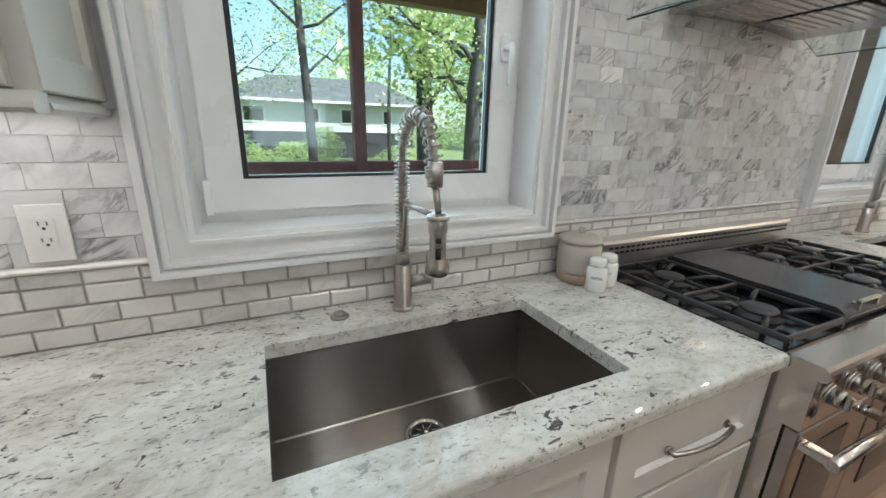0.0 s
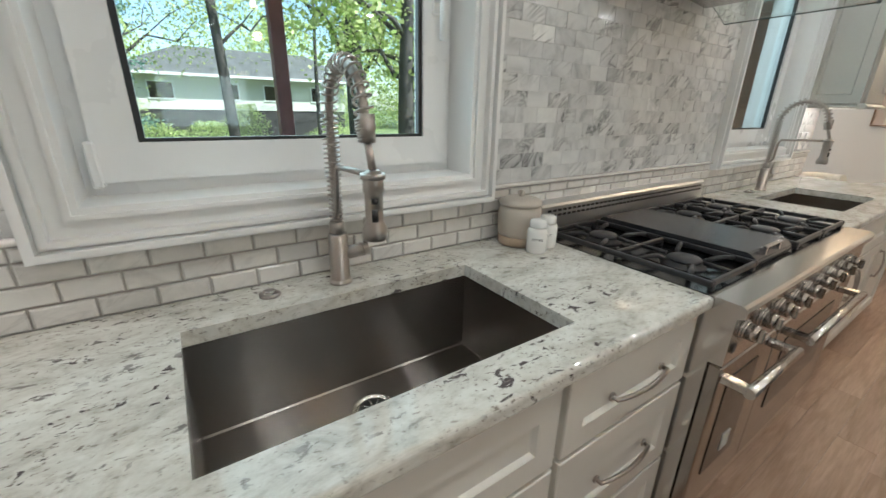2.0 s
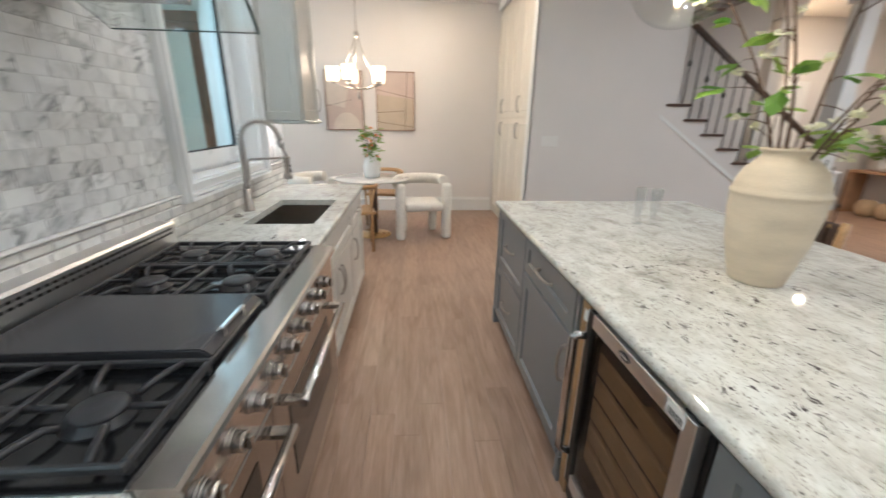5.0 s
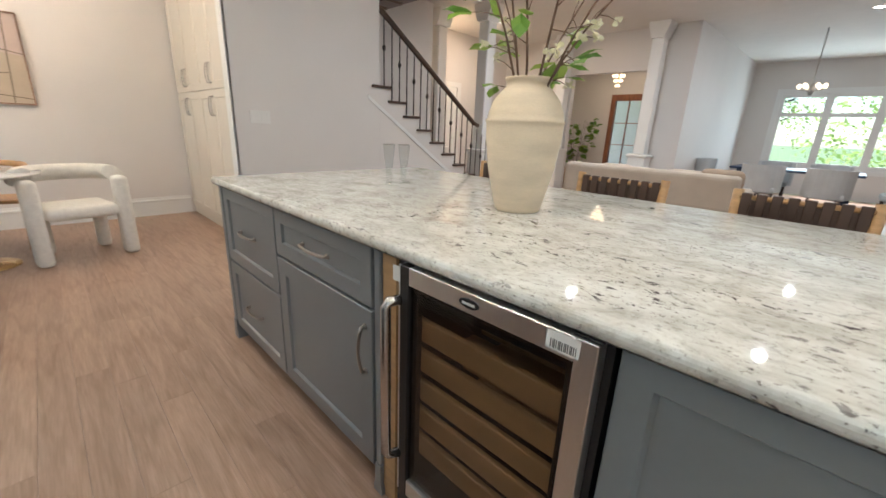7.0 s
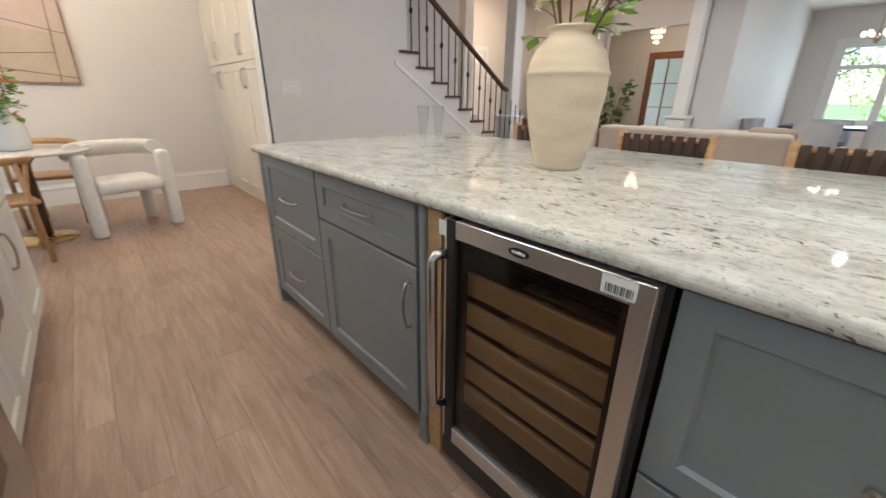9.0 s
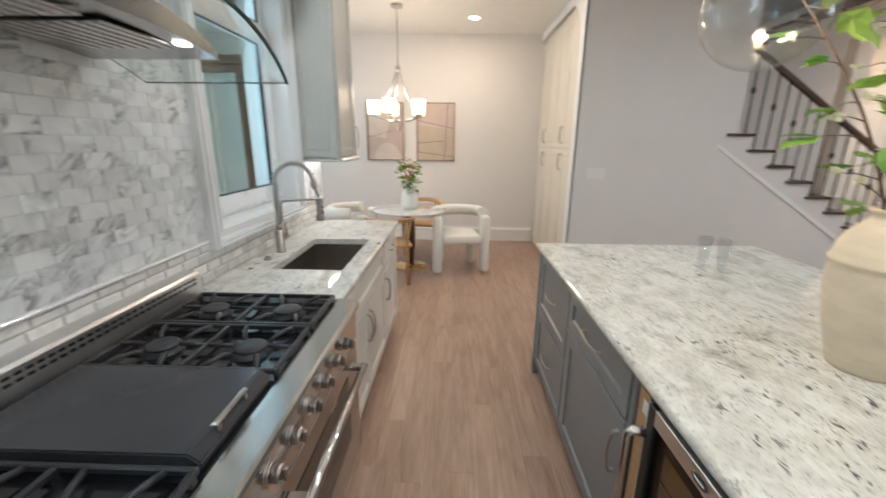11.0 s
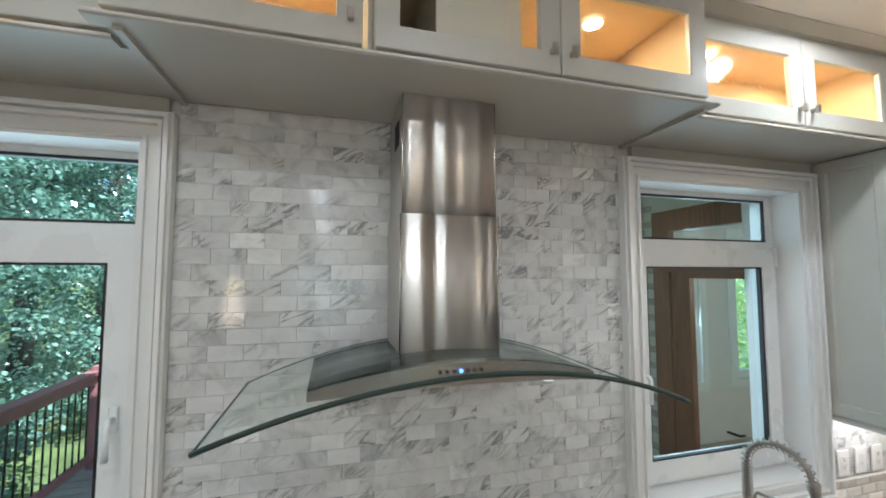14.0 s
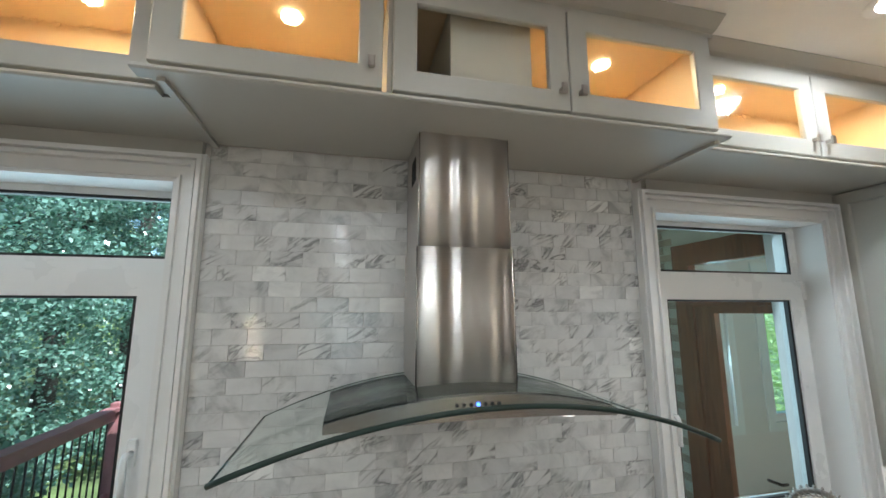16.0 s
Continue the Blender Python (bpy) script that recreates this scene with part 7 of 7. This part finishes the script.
woods("near_woods", "dense glossy evergreen thicket beside the deck", [(-3.4, 5.2, 1.5, 6.5), (-4.8, 3.4, 1.7, 7.5), (-4.4, 7.6, 1.8, 8), (-6.4, 5.4, 2.0, 9), (-2.6, 8.4, 1.5, 6), (-6.8, 9.0, 2.2, 10), (-3.2, 11.6, 2.0, 9), (-5.2, 13.5, 2.4, 11), (-9.0, 6.5, 2.4, 11), (-1.9, 14.5, 1.6, 6)], 12, LEAF_DARK, 17000, 0.075, 130)
woods("garden_trees", "pale leafy trees beside the house", [(8.6, 9.5, 1.6, 5.5), (10.4, 12, 2.0, 7), (13, 12.5, 2.2, 8), (9.8, 16, 2.2, 8), (6.7, 6.2, 1.1, 3.2), (8.0, 7.6, 1.5, 4.6), (7.6, 5.0, 1.0, 2.6)], 31, LEAF_SPRING, 6000, 0.08, 90)
woods("bushes", "low sunlit shrubs on the lawn", [(-2.5, 16, 1.0, 1.1), (-0.4, 19, 1.3, 1.2), (1.6, 21, 1.2, 1.2), (7.5, 22, 1.2, 1.0), (-3.4, 20, 1.4, 1.6), (-1.8, 23, 1.5, 2.6), (3.8, 25, 1.1, 2.0), (9.6, 24, 1.6, 2.6)], 8, LEAF_SPRING, 2200, 0.10)

# ---- tiles ----
def tile_mesh(name, w, h, proud, edge, material):
    me = bpy.data.meshes.new(name)
    a, b = (w / 2, h / 2), (w / 2 - edge, h / 2 - edge)
    v = [(sx * a[0], 0.0, sz * a[1]) for sx, sz in ((-1, -1), (1, -1), (1, 1), (-1, 1))]
    v += [(sx * a[0], -proud * 0.55, sz * a[1]) for sx, sz in ((-1, -1), (1, -1), (1, 1), (-1, 1))]
    v += [(sx * b[0], -proud, sz * b[1]) for sx, sz in ((-1, -1), (1, -1), (1, 1), (-1, 1))]
    f = [(8, 9, 10, 11)]
    for k in range(4):
        j = (k + 1) % 4
        f += [(k, j, 4 + j, 4 + k), (4 + k, 4 + j, 8 + j, 8 + k)]
    me.from_pydata(v, [], f)
    me.materials.append(material)
    return me


def lay_tiles(parent, x0, x1, z0, z1, pw, ph, joint, proud, edge, material, y, limit_z=None, holes=()):
    """Running bond; cut tiles at the ends have meshes of their own. Above limit_z the tiles are joined."""
    cache, verts, faces = {}, [], []
    rg = random.Random(int(1000 * (x0 + z0)) + 5)
    rows = int(round((z1 - z0) / ph))
    ph = (z1 - z0) / rows
    for row in range(rows):
        at = x0 - (pw / 2 if row % 2 else 0)
        while at < x1 - 1e-6:
            a, b = max(at, x0), min(at + pw, x1)
            at += pw
            zc = z0 + (row + 0.5) * ph
            if b - a < 0.012 or any(h0 < 0.5 * (a + b) < h1 and c0 < zc < c1 for h0, h1, c0, c1 in holes):
                continue
            key = round(b - a, 3)
            if key not in cache:
                cache[key] = tile_mesh("tile", key - joint, ph - joint, proud, edge, material)
            loc = Vector((0.5 * (a + b), y - rg.uniform(0, 0.0004), zc))
            tilt = Matrix.Rotation(rg.gauss(0, 0.005), 3, "X") @ Matrix.Rotation(rg.gauss(0, 0.004), 3, "Z")
            if limit_z is None or zc < limit_z:
                ob = new("tile", cache[key])
                ob.parent = parent
                ob.location = loc - parent.location
                ob.rotation_euler = tilt.to_euler()
            else:
                i = len(verts)
                verts += [tuple(tilt @ Vector(v.co) + loc - parent.location) for v in cache[key].vertices]
                faces += [tuple(i + q for q in p.vertices) for p in cache[key].polygons]
    if verts:
        me = bpy.data.meshes.new("upper_tiles")
        me.from_pydata(verts, [], faces)
        me.materials.append(material)
        ob = new("upper_tiles", me)
        ob.parent = parent
        tagged(ob, "", "", "", "stuff")


def splash(name, x0, x1, z0, z1, label, grout=GROUT):
    return structure(name, boxes((x0, x1, 1.0365, WALL_Y - 0.0005, z0, z1)), grout, label, "backsplash")


s = splash("backsplash", 0.8775, 2.4955, 1.105, 2.6180, "grey veined marble tile backsplash behind the range")
lay_tiles(s, 0.8775, 2.4955, 1.105, 2.6180, 0.1035, 0.0497, 0.0013, 0.0022, 0.0005, MARBLE, 1.0365, 2.03)
s = splash("backsplash", -1.20, -0.2465, 1.105, 1.42, "grey veined marble tile beside the window")
lay_tiles(s, -1.20, -0.2465, 1.105, 1.42, 0.1035, 0.0497, 0.0013, 0.0022, 0.0005, MARBLE, 1.0365, None, [(-0.445, -0.373, 1.118, 1.235)])
s = splash("backsplash", 3.6015, 4.115, 1.105, 1.43, "grey veined marble tile under the wall cabinet")
lay_tiles(s, 3.6015, 4.115, 1.105, 1.43, 0.1035, 0.0497, 0.0013, 0.0022, 0.0005, MARBLE, 1.0365)
s = splash("backsplash", -1.20, 4.115, 0.9155, 1.0565, "low pale bevelled marble tile strip above the worktop", GROUT_TAUPE)
lay_tiles(s, -1.20, 4.115, 0.9155, 1.0565, 0.1030, 0.0470, 0.0050, 0.0068, 0.0035, MARBLE_PALE, 1.0365)
for x0, x1 in ((-1.20, -0.2465), (0.8775, 2.4955), (3.6015, 4.115)):
    s = splash("backsplash", x0, x1, 1.0566, 1.0895, "pale marble tile strip under the pencil rail", GROUT_TAUPE)
    lay_tiles(s, x0, x1, 1.0566, 1.0895, 0.1030, 0.0329, 0.0050, 0.0068, 0.0035, MARBLE_PALE, 1.0365)
    o = [(WALL_Y - 0.0005, 1.0896)] + [(1.032 - 0.012 * math.sin(a), 1.0972 - 0.0075 * math.cos(a)) for a in (math.pi * k / 8 for k in range(9))] + [(WALL_Y - 0.0005, 1.1048)]
    structure("pencil_rail", prism(o, "x", x0, x1, None, False), MARBLE_PALE, "pale rounded marble pencil rail", "trim")

# ---- floorboards ----
floor = thing("floor", (0, 0, -0.006), "brown oak plank floor", "floor", "", "structure")
rgf = random.Random(9)
BW = 0.127
near, cache = 0, {}
verts, faces = [], []


def board_mesh(length):
    me = bpy.data.meshes.new("board")
    bm = bmesh.new()
    e = 0.0007
    v0 = [bm.verts.new((sx * (length / 2 - 0.0002), sy * (BW / 2 - 0.0002), 0.0)) for sx, sy in ((-1, -1), (1, -1), (1, 1), (-1, 1))]
    v1 = [bm.verts.new((sx * (length / 2 - 0.0002), sy * (BW / 2 - 0.0002), 0.0048)) for sx, sy in ((-1, -1), (1, -1), (1, 1), (-1, 1))]
    v2 = [bm.verts.new((sx * (length / 2 - e), sy * (BW / 2 - e), 0.0058)) for sx, sy in ((-1, -1), (1, -1), (1, 1), (-1, 1))]
    bm.faces.new(v2)
    for a_, b_ in ((v0, v1), (v1, v2)):
        for k in range(4):
            bm.faces.new((a_[k], a_[(k + 1) % 4], b_[(k + 1) % 4], b_[k]))
    bm.to_mesh(me)
    bm.free()
    me.materials.append(OAK)
    return me


rows = int((3.6 + 13.0) / BW) + 1
for row in range(rows):
    yc = 3.6 - BW * (row + 0.5)
    if yc - BW / 2 < -13.0:
        break
    at = -2.5 - rgf.random() * 1.2
    while at < 7.05:
        length = rgf.choice((0.8, 1.0, 1.2, 1.5, 1.8))
        a_, b_ = max(at, -2.5), min(at + length, 7.05)
        at += length
        if b_ - a_ < 0.05:
            continue
        key = round(b_ - a_, 3)
        if key not in cache:
            cache[key] = board_mesh(key)
        loc = Vector((0.5 * (a_ + b_), yc, -0.006))
        if near < 300 and -1.9 < yc < 1.6 and b_ > 0.4:
            ob = new("board", cache[key])
            ob.parent = floor
            ob.location = loc - floor.location
            near += 1
        else:
            i = len(verts)
            verts += [tuple(Vector(v.co) + loc - floor.location) for v in cache[key].vertices]
            faces += [tuple(i + q for q in p.vertices) for p in cache[key].polygons]
me = bpy.data.meshes.new("far_boards")
me.from_pydata(verts, [], faces)
me.materials.append(OAK)
ob = new("far_boards", me)
ob.parent = floor
tagged(ob, "", "", "", "stuff")
